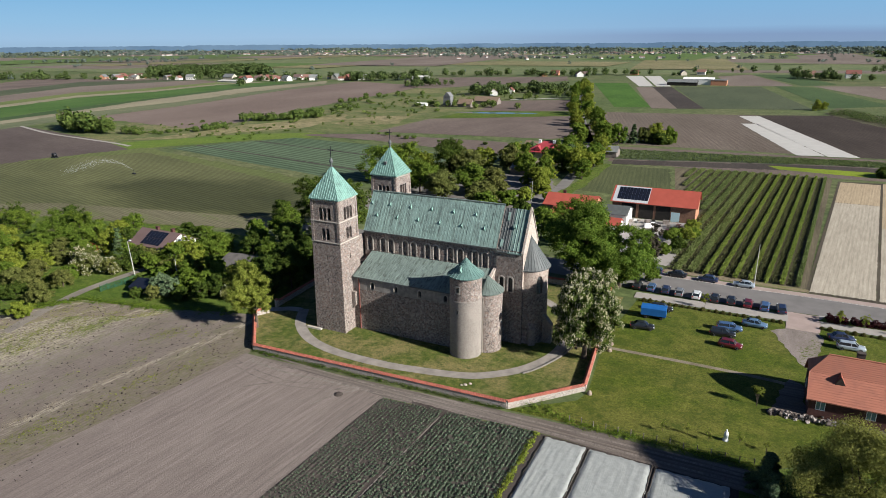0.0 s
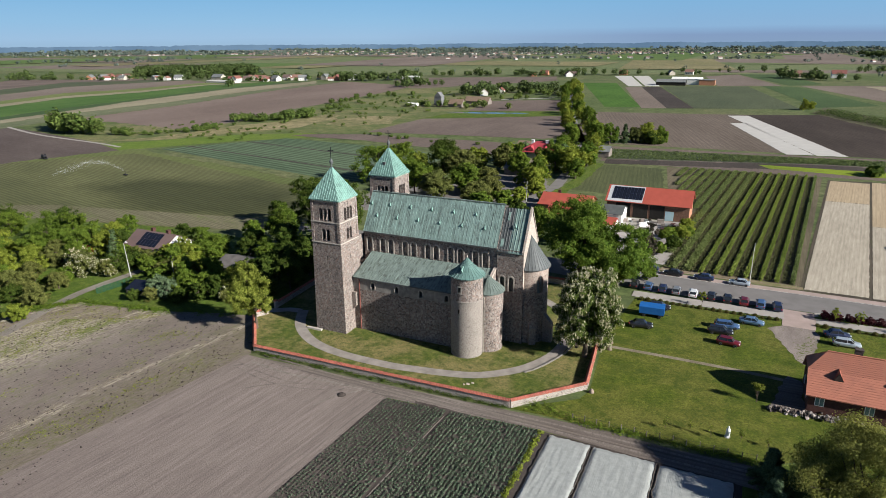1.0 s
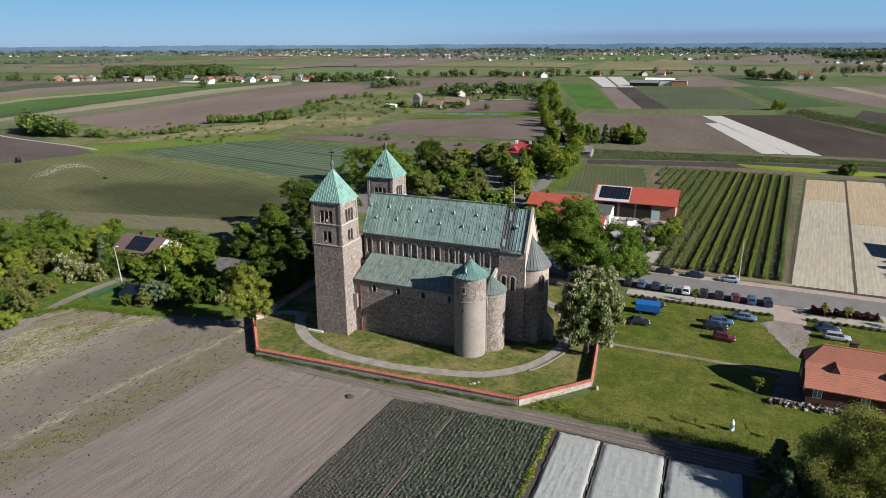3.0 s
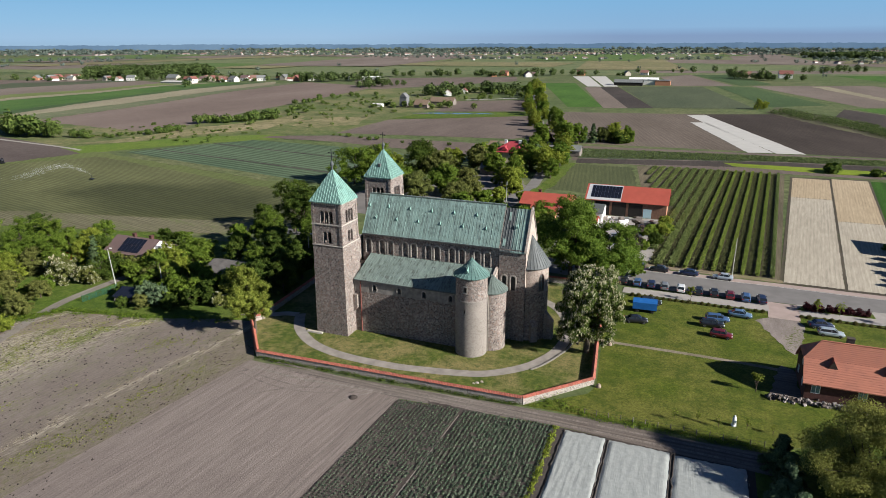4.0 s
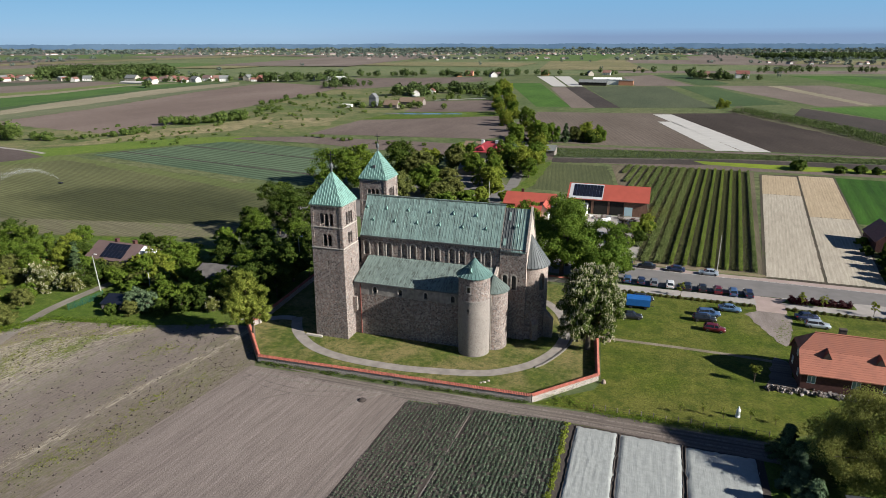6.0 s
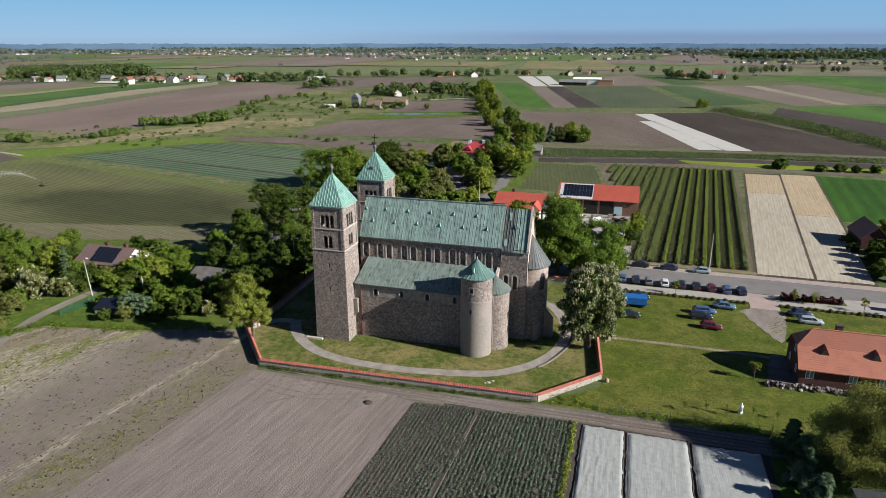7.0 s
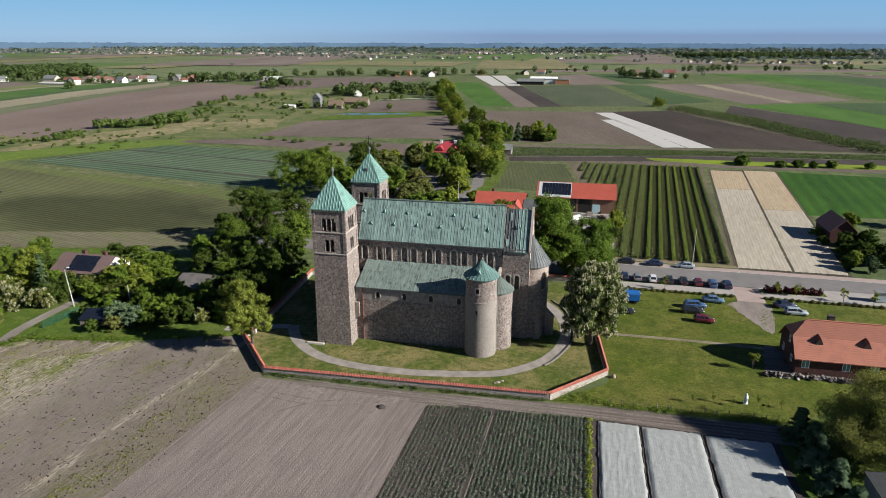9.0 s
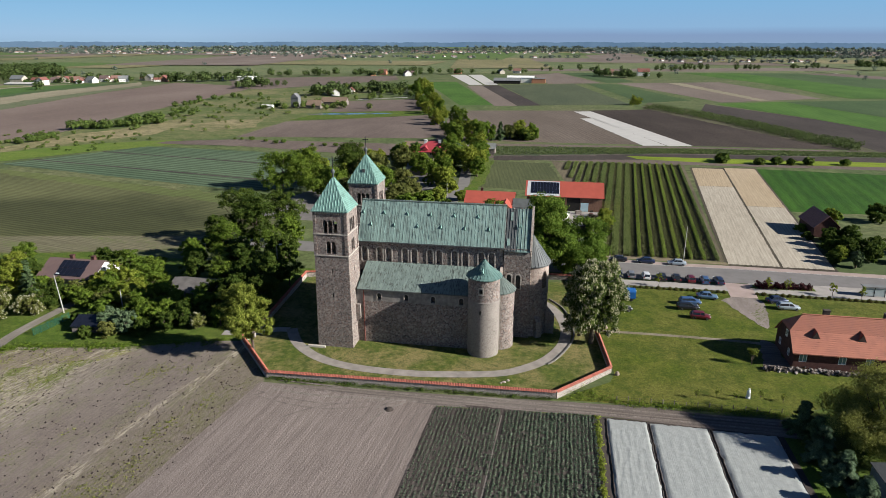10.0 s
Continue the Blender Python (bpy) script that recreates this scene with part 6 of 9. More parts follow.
for k, (x, y, h, r, lf) in enumerate([(-72.5, 13.2, 4.4, 2.2, LEAF_OLIVE), (-69.5, 12.0, 3.8, 2.2, LEAF_DARK), (-63.5, 16.0, 5.2, 2.8, LEAF_YELLOW), (-66.5, 14.6, 3.4, 1.8, LEAF_DARK), (-83, 17, 7, 3.4, LEAF_DARK)]):
    tree("leafy shrub in front of the bungalow", (x, y), h, r, lf, 280 + k, 60, 55, 0.2, 0.2, 0.12, group="garden trees and shrubs")
tree("dark narrow spruce beside the bungalow", (-75.0, 9.5), 7.0, 2.0, LEAF_CONE, 271, 110, 40, 0.22, 0.2, 0.2, "cone")

# farmyard, roadside and eastern gardens
for k, (x, y, h, r, lf) in enumerate([(48, 86, 4.5, 2.6, LEAF_MID), (45.4, 66, 12, 2.2, LEAF_GREYISH), (51, 91, 4, 2.6, LEAF_YELLOW), (44, 80, 3, 2.2, LEAF_MID), (52, 99, 3.5, 2.5, LEAF_YELLOW), (52.5, 93, 3, 2.0, LEAF_MID), (47, 75, 3, 2.0, LEAF_MID), (50, 80, 3.4, 2.2, LEAF_DARK), (18, 88, 8, 4.5, LEAF_MID), (14, 76, 9, 5, LEAF_MID), (22, 72, 9, 4.5, LEAF_DARK), (3, 92, 6, 3, LEAF_DARK), (0, 98, 5, 3, LEAF_MID)]):
    tree("slender greyish conifer beside the farmyard" if lf == LEAF_GREYISH else "leafy tree beside the farmyard", (x, y), h, r, lf, 300 + k, 70, 50, 0.3, h * 0.12, 0.2, group="farmyard trees")
for k, (x, y, h, r, lf) in enumerate([(106.5, 66.5, 3.2, 1.6, LEAF_DARK), (109, 70, 3.6, 1.9, LEAF_YELLOW), (111, 64.5, 4.6, 1.5, LEAF_CONE), (109, 76, 4, 2.4, LEAF_DARK), (112.5, 74, 5, 2.8, LEAF_DARK), (111, 82, 4.6, 2.6, LEAF_DARK), (115.5, 79, 5.6, 3.2, LEAF_DARK), (117, 70, 4.6, 2.6, LEAF_DARK), (119.5, 75, 5.6, 3.2, LEAF_DARK), (117.5, 86, 5, 3, LEAF_DARK), (113.5, 87, 4.4, 2.4, LEAF_DARK), (124, 70, 3.6, 2.4, LEAF_MID), (128, 66, 3.4, 2.2, LEAF_DARK), (120, 104, 5, 2.6, LEAF_MID), (124, 116, 3, 1.8, LEAF_YELLOW), (108.5, 96, 2.5, 1.6, LEAF_MID), (107.5, 88, 2.2, 1.5, LEAF_DARK), (128, 78, 5, 3, LEAF_DARK), (134, 74, 5, 3, LEAF_MID), (136, 112, 6, 3.5, LEAF_DARK)]):
    tree("dark garden tree across the road", (x, y), h, r, lf, 330 + k, 70, 50, 0.3, h * 0.08, 0.2, group="gardens across the road")
tree("young lawn tree with a round green crown", (70.9, 5.9), 3.4, 0.9, LEAF_MAPLE, 340, 26, 50, 0.13, 2.1, 0.06)
tree("leafy young shrub at the roadside", (47.6, 53.6), 4.4, 1.9, LEAF_LIME, 341, 50, 60, 0.2, 0.3, 0.1)
for k, (x, y) in enumerate([(59.1, -7.3), (62.4, -6.5), (65.2, -7.0), (69.0, -6.2), (72.4, -6.3)]):
    tree("thin young sapling on the lawn", (x, y), 1.9, 0.5, LEAF_MAPLE, 350 + k, 10, 16, 0.11, 0.7, 0.03, group="lawn saplings")
for k, (x, y) in enumerate([(60.3, 42.3), (84.6, 44.2), (88.6, 44.1), (97.5, 42.5), (103, 41.2)]):
    tree("slim young roadside tree", (x, y), 3.4, 0.9, LEAF_YELLOW, 360 + k, 18, 30, 0.14, 1.2, 0.05, group="roadside saplings")

# trees of the country road and the fields beyond: a few models, many copies
def planted(models, spots, rng):
    for x, y, s in spots:
        src = models[int(rng.integers(len(models)))]
        copy_thing(src, Matrix.Translation((x, y, 0)) @ Matrix.Rotation(rng.uniform(0, 6.28), 4, "Z") @ Matrix.Diagonal((s, s, s * rng.uniform(0.9, 1.1), 1)))


rng = np.random.default_rng(77)
MODELS = [tree("leafy roadside tree along the country road", (x, y), h, r, lf, 400 + i, 80, 42, 0.4, -0.4, 0.28, group="roadside trees") for i, (x, y, h, r, lf) in enumerate([(-8, 150, 11, 4.8, LEAF_YELLOW), (1, 188, 12, 4.6, LEAF_LIME), (-12, 262, 10, 5.0, LEAF_YELLOW), (-22, 300, 13, 4.4, LEAF_MID)])]
spots = []
road = [(-3, 150), (-9, 222), (-25, 284), (-63, 409), (-114, 605), (-138, 650)]
for (xa, ya), (xb, yb) in zip(road, road[1:]):
    k = max(2, int(math.hypot(xb - xa, yb - ya) / 9))
    for i in range(k):
        f = (i + rng.random() * 0.6) / k
        for s in (-1, 1):
            if rng.random() < 0.72:
                spots.append((xa + (xb - xa) * f + s * rng.uniform(3.2, 7.5) + 0.5, ya + (yb - ya) * f + rng.normal() * 5, rng.uniform(0.45, 1.1) * (1.12 if yb < 300 else 0.95)))
spots += [(-96, 556, 1.7), (-104, 584, 1.5), (-2, 255, 1.0), (-12, 140, 0.7), (-26, 178, 0.7), (-34, 190, 0.8), (-40, 168, 0.8), (-15, 175, 0.9), (-10, 200, 0.9), (-52, 160, 0.9), (-30, 205, 0.6), (-60, 145, 1.0), (-47, 175, 0.8), (101, 489, 0.75), (106, 492, 0.7)]
planted(MODELS, spots, rng)
for k, (x, y, h, r, lf, sh) in enumerate([(15.5, 270, 13, 6.5, LEAF_YELLOW, "low"), (21.5, 272, 11, 5.0, LEAF_MID, "low"), (9.5, 268, 10, 4.4, LEAF_OLIVE, "low"), (19, 266, 8, 4.0, LEAF_DARK, "low"), (4.5, 264, 10.5, 3.2, LEAF_CONE, "cone"), (0.5, 262, 9, 3.0, LEAF_CONE, "cone")]):
    tree("dark conifer in the clump behind the fields" if sh == "cone" else "rounded bushy tree in the clump behind the fields", (x, y), h, r, lf, 420 + k, 120, 50, 0.4, -1.0 if sh == "low" else 0.2, 0.28, sh, "clump behind the fields")

# ---- plants in rows ----
rng = np.random.default_rng(5)
LEAF_CABBAGE = foliage("cabbage_leaves", (0.034, 0.056, 0.038), (0.14, 0.172, 0.125), 0.5, 0.15)


def plants(name, xs, ys, per, rad, leaf, size, material, label, category, rise=0.12, up=1.2, z0=0.06):
    """Low leafy plants at the places xs, ys; one joined mass."""
    k = len(xs)
    c = np.stack([np.repeat(xs, per), np.repeat(ys, per), np.zeros(k * per)], 1)
    an = rng.uniform(0, 6.2832, k * per)
    rr = np.repeat(rad, per) * np.sqrt(rng.uniform(0.05, 1, k * per))
    off = np.stack([np.cos(an) * rr, np.sin(an) * rr, z0 + rise * rng.uniform(0.3, 1.3, k * per)], 1)
    nrm = np.stack([np.cos(an) * 0.7, np.sin(an) * 0.7, np.full(k * per, up)], 1) + rng.normal(size=(k * per, 3)) * 0.3
    me = leaf_mesh(name, c + off, nrm, np.repeat(rad, per) * leaf * rng.uniform(0.7, 1.2, k * per) * size, rng)
    return solo(name, me, material, label, category, kind="stuff")


xs, ys, rad = [], [], []
for i in range(43):
    x0 = 18.9 + i * 0.565
    full = min(1.0, max(0.0, (x0 - 22.0) / 13.0))
    y = -17.1 + 0.06 * (x0 - 18)
    while y > -78:
        x = x0 + 0.055 * (y + 17) * max(0.0, 1 - (x0 - 18.9) / 24.0)
        if rng.random() < 0.9 + 0.08 * full and abs(x - np.interp(y, [-78, -16.5], [26.0, 29.0])) > 0.22:
            xs.append(x + rng.normal() * 0.04)
            ys.append(y + rng.normal() * 0.05)
            rad.append(rng.uniform(0.13, 0.18) + full * rng.uniform(0.06, 0.11))
        y -= 0.5
plants("cabbage_rows", np.array(xs), np.array(ys), 10, np.array(rad), 0.68, 1.0, LEAF_CABBAGE, "rows of young blue-green cabbages on dark soil", "cabbages", 0.2)
ribbon("wheel_mark", [(26.0, -78), (27.4, -48), (29.0, -16.6)], 0.2, 0.07, MARK_PALE, "pale trodden line between the cabbages", "wheel mark")
k = 520
plants("weed_strip", 43.2 + rng.normal(size=k) * 0.17, rng.uniform(-78, -15.6, k), 6, rng.uniform(0.2, 0.4, k), 0.5, 1.0, LEAF_YELLOW, "yellow-green weeds between cabbages and fleece", "weeds", 0.3)
# nettles and weeds along the churchyard wall, and rough tufts on the verge
k = 420
f = rng.random(k) ** 1.1
plants("wall_weeds", -11 + 48 * f, -13.35 + 1.5 * f + rng.normal(size=k) * 0.25, 15, rng.uniform(0.2, 0.45, k) * (0.4 + rng.random(k)), 0.27, 1.0, LEAF_DARK, "weeds and nettles along the foot of the wall", "weeds", 0.3)
k = 520
f = rng.random(k)
plants("nettle_bank", 38 + 34 * f, -11.3 + 9.0 * np.clip(0.28 - f, 0, 1) * rng.random(k) * 2.6 + rng.normal(size=k) * 0.45 + 0.6 * f, 15, rng.uniform(0.15, 0.4, k), 0.27, 1.0, LEAF_MID, "lush nettles along the track", "weeds", 0.3)
k = 800
f = rng.random(k)
vx = np.interp(f, [0, 0.25, 0.6, 0.85, 1], [-75, -69, -62, -44, -24])
vy = np.interp(f, [0, 0.25, 0.6, 0.85, 1], [-45, -21.5, -10.3, -7.0, -1.2])
plants("verge_tufts", vx + rng.normal(size=k) * 0.9, vy + rng.normal(size=k) * 0.7, 16, rng.uniform(0.25, 0.6, k), 0.26, 1.0, LEAF_MID, "tall grass tufts along the field edge", "grass", 0.3)
def patches(spots, per):
    """Places scattered about patch centres (x, y, half width, half length), drawn out along the drills."""
    out = []
    for x, y, a, b in spots:
        n = int(per * a * b)
        q = rng.normal(size=(n, 2)) * np.array([a, b]) * 0.55
        out.append(np.stack([x + q[:, 0] + 0.14 * q[:, 1], y + q[:, 1]], 1))
    return np.concatenate(out)


WEED_SPOTS = [(-31.5, -15.5, 1.6, 3.4), (-29.5, -13.6, 1.6, 2.0), (-25.6, -12.4, 1.2, 1.6), (-26.4, -24.4, 0.8, 1.5), (-37.3, -40.9, 1.0, 2.5), (-47.0, -13.6, 2.0, 1.8), (-51.5, -17.5, 2.0, 2.6), (-48.5, -22.0, 1.8, 3.4), (-54.0, -24.5, 2.4, 3.6), (-50.0, -30.0, 2.0, 4.0), (-57.0, -31.0, 2.4, 4.0), (-60.0, -16.0, 2.2, 2.6), (-54.5, -12.5, 1.8, 1.4), (-20.0, -30.0, 1.4, 4.5), (-19.0, -40.0, 1.6, 5.0), (-22.5, -46.0, 1.6, 4.0), (-17.5, -23.0, 1.0, 3.0), (-66.0, -36.0, 2.4, 5.0), (-58.0, -44.0, 2.4, 5.0), (-33.0, -33.0, 0.5, 1.4)]
LEAF_WEED = foliage("field_weed_leaves", (0.13, 0.155, 0.03), (0.31, 0.33, 0.08))
own = patches(WEED_SPOTS, 17)
k = len(own)
plants("field_weeds", own[:, 0], own[:, 1], 7, rng.uniform(0.08, 0.24, k), 0.4, 1.0, LEAF_WEED, "scattered yellow-green weeds on the rough field", "weeds", 0.12)
own = patches([(x, y, a * 2.2, b * 1.8) for x, y, a, b in WEED_SPOTS], 4)
k = len(own)
plants("dull_weeds", own[:, 0], own[:, 1], 5, rng.uniform(0.06, 0.16, k), 0.5, 1.0, LEAF_OLIVE, "scattered olive weeds on the rough field", "weeds", 0.08)
STRAW_BITS = foliage("dry_straw", (0.24, 0.2, 0.14), (0.4, 0.35, 0.27), 0.9, 0.1)
line_y = rng.uniform(-62, -13.5, 2600)
line_x = np.interp(line_y, [-62, -48.4, -33.9, -19.5, -14.4], [-28.5, -26.9, -26.4, -23.2, -22.2]) + rng.normal(size=2600) * 0.5 + 0.5 * np.sin(line_y * 0.7)
own = patches([(-50, -14, 5, 3.5), (-55, -22, 6, 6), (-52, -31, 5, 7), (-60, -38, 6, 8), (-60, -17, 4, 5), (-46, -26, 3, 5)], 42)
bits = np.concatenate([own, np.stack([line_x, line_y], 1)[np.sin(line_y * 0.9) + np.sin(line_y * 0.37) > -0.4]])
k = len(bits)
bed = np.stack([bits[:, 0], bits[:, 1], rng.uniform(0.04, 0.1, k)], 1)
solo("straw_litter", leaf_mesh("straw_litter", bed, rng.normal(size=(k, 3)) * 0.35 + np.array([0, 0, 1.0]), rng.uniform(0.025, 0.085, k), rng, corners=3), STRAW_BITS, "pale straw litter on the rough field", "straw", kind="stuff")

LEAF_ROW = foliage("orchard_leaves", (0.11, 0.155, 0.03), (0.26, 0.31, 0.075), 0.7, 0.3)
LEAF_DULL = foliage("greyish_orchard_leaves", (0.095, 0.125, 0.042), (0.22, 0.26, 0.1), 0.7, 0.3)


def orchard_row(x0, ya, yb, seed, wide, high, leaf):
    r = np.random.default_rng(seed)
    k = int((yb - ya) * 130)
    y = r.uniform(ya, yb, k)
    lump = 0.85 + 0.15 * np.sin(y * 3.1 + seed) * np.sin(y * 1.27)
    x = x0 + 0.0964 * (y - 63) + np.clip(r.normal(size=k), -1.6, 1.6) * wide * lump
    z = 0.1 + r.random(k) ** 0.7 * high * (0.75 + 0.3 * lump)
    n = np.stack([r.normal(size=k), r.normal(size=k), 0.5 + r.random(k)], 1)
    me = leaf_mesh("fruit_hedge", np.stack([x, y, z], 1), n, r.uniform(0.12, 0.25, k), r, corners=3)
    solo("fruit_hedge", me, leaf, "trained row of leafy fruit bushes", "orchard row", "orchard rows")


for i in range(-1, 19):
    x0 = 74.55 - 3.24 * i
    ya = 63.5 if x0 > 51.5 else (72 if x0 > 48 else 128)
    ya = max(ya, 63.5 + max(0, (51 - x0)) * 5.4)
    if ya < 198:
        orchard_row(x0, ya, 200.5, 500 + i, 0.3 if i < 6 else 0.62, 0.9 if i < 6 else 0.7, LEAF_ROW if -1 < i < 6 else LEAF_DULL)

k = 52000
yy = rng.uniform(64, 200, k)
row = np.minimum(rng.integers(0, 12, k), rng.integers(0, 12, k))
xx = 74.55 - 3.24 * row - 1.62 + rng.choice([0, 0, 3.24], k) * (row == 0) + 0.0964 * (yy - 63) + rng.normal(size=k) * 0.45
keep = yy > np.where(74.55 - 3.24 * row > 51.5, 64, np.where(74.55 - 3.24 * row > 48, 73, 128))
keep &= yy > 63.5 + np.maximum(0, 51 - (74.55 - 3.24 * row)) * 5.4
solo("low_bushes", leaf_mesh("low_bushes", np.stack([xx, yy, rng.uniform(0.06, 0.5, k)], 1)[keep], (rng.normal(size=(k, 3)) + np.array([0, 0, 0.8]))[keep], rng.uniform(0.12, 0.26, k)[keep], rng), foliage("dull_bush_leaves", (0.07, 0.08, 0.035), (0.17, 0.175, 0.085)), "low dull bushes between the orchard rows", "bushes", kind="stuff")

k = 17000
cx = rng.uniform(4, 210, k)
foot = np.interp(cx, [6, 96, 220], [213, 234, 241])
head = np.interp(cx, [1, 100, 220], [240, 249, 255])
cy = foot + (head - foot) * (rng.integers(0, 11, k) + 0.5) / 11 + rng.normal(size=k) * 0.3
solo("low_crop_rows", leaf_mesh("low_crop_rows", np.stack([cx, cy, rng.uniform(0.1, 0.6, k)], 1), rng.normal(size=(k, 3)) * 0.6 + np.array([0, 0, 1.0]), rng.uniform(0.22, 0.5, k), rng, corners=3), foliage("low_crop_leaves", (0.07, 0.105, 0.04), (0.17, 0.21, 0.09)), "rows of low leafy crop behind the farm", "crop", kind="stuff")

# far berry rows on the east side
k = 15000
f, g2 = rng.random(k), rng.integers(0, 5, k)
bx = np.interp(f, [0, 0.35, 0.8, 1], [108, 148, 174, 190]) + g2 * 2.6
by = np.interp(f, [0, 0.35, 0.8, 1], [466, 380, 290, 260]) + g2 * 5
gap = np.sin(f * 61 + g2 * 2) * np.sin(f * 23 + g2) > -0.55
bx, by = bx[gap], by[gap]
k = len(bx)
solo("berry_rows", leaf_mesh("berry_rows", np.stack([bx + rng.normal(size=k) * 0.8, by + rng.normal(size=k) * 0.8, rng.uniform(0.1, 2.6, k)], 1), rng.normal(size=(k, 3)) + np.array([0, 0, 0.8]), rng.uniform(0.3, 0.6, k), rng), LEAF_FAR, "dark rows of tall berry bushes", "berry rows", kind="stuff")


def hedge(pts, h, w, leaf, label, seed, dens=60, name="hedge", size=0.14):
    r = np.random.default_rng(seed)
    ps = []
    for (xa, ya), (xb, yb) in zip(pts, pts[1:]):
        k = int(math.hypot(xb - xa, yb - ya) * dens * w * h * 2)
        f = r.random(k)
        lump = 0.8 + 0.2 * np.sin(f * math.hypot(xb - xa, yb - ya) * 3.4)
        d = np.array([yb - ya, xa - xb]) / math.hypot(xb - xa, yb - ya)
        o = r.uniform(-0.5, 0.5, k) * w
        ps.append(np.stack([xa + (xb - xa) * f + d[0] * o, ya + (yb - ya) * f + d[1] * o, r.random(k) ** 0.6 * h * lump], 1))
    p = np.concatenate(ps)
    return solo(name, leaf_mesh(name, p, r.normal(size=p.shape) + np.array([0, 0, 0.6]), r.uniform(0.6, 1.3, len(p)) * size, r), leaf, label, "hedge", "roadside hedges")


LEAF_HEDGE = foliage("brownish_hedge_leaves", (0.06, 0.05, 0.02), (0.13, 0.13, 0.04))


def ball_shrub(x, y, s, seed, first={}):
    """One clipped rounded shrub of the hedge rows; a few shapes, then copies."""
    at = Matrix.Translation((x, y, 0.03)) @ Matrix.Rotation(seed * 1.7, 4, "Z") @ Matrix.Diagonal((s, s, s * 0.95, 1))
    if seed % 4 in first:
        return copy_thing(first[seed % 4], at)
    r = np.random.default_rng(900 + seed)
    d = unit(r, 700)
    d[:, 2] = np.abs(d[:, 2])
    p = d * r.uniform(0.7, 1.05, (700, 1)) * np.array([0.62, 0.62, 0.95])
    me = leaf_mesh("clipped_shrub", p, d + r.normal(size=d.shape) * 0.5, r.uniform(0.05, 0.11, 700), r, corners=3)
    ob = solo("clipped_shrub", me, LEAF_HEDGE, "small clipped brownish-green shrub in a roadside row", "shrub", "roadside hedge shrubs")
    ob.matrix_world = at
    first[seed % 4] = ob


for k in range(21):
    ball_shrub(48.3 + 1.3 * k, 40.75, 0.85 + 0.12 * math.sin(k * 2.3), k)
for k in range(40):
    ball_shrub(81.4 + 1.35 * k, 40.85 - 0.02 * k, 0.85 + 0.13 * math.sin(k * 1.9), k)
sheet("shrub_bed_grass", [(81.0, 44.6), (95.2, 45.0), (95.2, 47.6), (82.2, 47.2)], 0.14, VERGE, "strip of grass under the purple shrubs", "grass", wild=0.2)
EDGE_LINE = plain("worn_white_road_paint", (0.45, 0.43, 0.4), 0.8, 0, 0.2, 0.8)
ribbon("road_marking", [(46, 58.45), (69, 57.85), (80, 57.95), (140, 56.35)], 0.16, 0.058, EDGE_LINE, "worn pale edge line along the road", "road marking")
hedge([(82.4, 45.6), (86.0, 45.9)], 1.5, 2.2, LEAF_RED, "dark purple shrubs beside the road", 3, 40, "shrub_bed", 0.2)
hedge([(86.6, 46.0), (94.4, 46.2)], 1.3, 2.2, LEAF_RED, "dark purple shrubs beside the road", 4, 40, "shrub_bed", 0.2)

# ---- buildings ----
ROOF_RED = tiles("red_roof_tiles", (0.375, 0.142, 0.093), (0.24, 0.1, 0.073))
SHEET_RED = plain("red_sheet_roof", (0.36, 0.08, 0.055), 0.5, 0, 0.12, 0.4)
BRICK_DARK = plain("dark_brick_wall", (0.085, 0.038, 0.032), 0.9, 0, 0.3, 2.0, 0.3)
BRICK = plain("orange_brick_wall", (0.42, 0.2, 0.12), 0.9, 0, 0.25, 2.0, 0.3)
WHITE = plain("white_render", (0.74, 0.72, 0.68), 0.85, 0, 0.08, 0.6)
CREAM = plain("cream_render", (0.62, 0.52, 0.38), 0.85, 0, 0.1, 0.6)
GREY_ROOF = plain("grey_corrugated_roof", (0.17, 0.175, 0.172), 0.7, 0, 0.2, 0.6)
BROWN_ROOF = plain("brown_sheet_roof", (0.15, 0.1, 0.092), 0.6, 0, 0.15, 0.6)
DARKNESS = plain("dark_interior", (0.02, 0.018, 0.016), 0.9)
SOLAR = plain("solar_panel", (0.012, 0.014, 0.022), 0.15, 0, 0.2, 1, 0, 0.6)
PAINT_W = plain("white_window_paint", (0.78, 0.78, 0.76), 0.5, 0, 0.05)
TEAL = plain("blue_grey_paint", (0.4, 0.55, 0.6), 0.5, 0, 0.05)
WOOD_OLD = plain("weathered_boards", (0.2, 0.17, 0.15), 0.9, 0, 0.3, 1.5, 0.3)
THATCH = plain("brown_old_roof", (0.2, 0.14, 0.1), 0.95, 0, 0.25, 1.0, 0.4)


def tiled_plane(m, a, b, c, d, course=0.38, rise=0.045):
    """Courses of overlapping tiles from the eave a-b to the ridge d-c: each course a strip with a lip."""
    a, b, c, d = map(Vector, (a, b, c, d))
    n = max(2, round((d - a).length / course))
    nrm = (b - a).cross(d - a).normalized()
    rows = []
    for i in range(n):
        for f, up in ((i / n, rise), ((i + 1) / n, 0.005)):
            rows.append([a.lerp(d, f).lerp(b.lerp(c, f), k / 12) + nrm * up for k in range(13)])
    m.loft(rows, False, False, False)


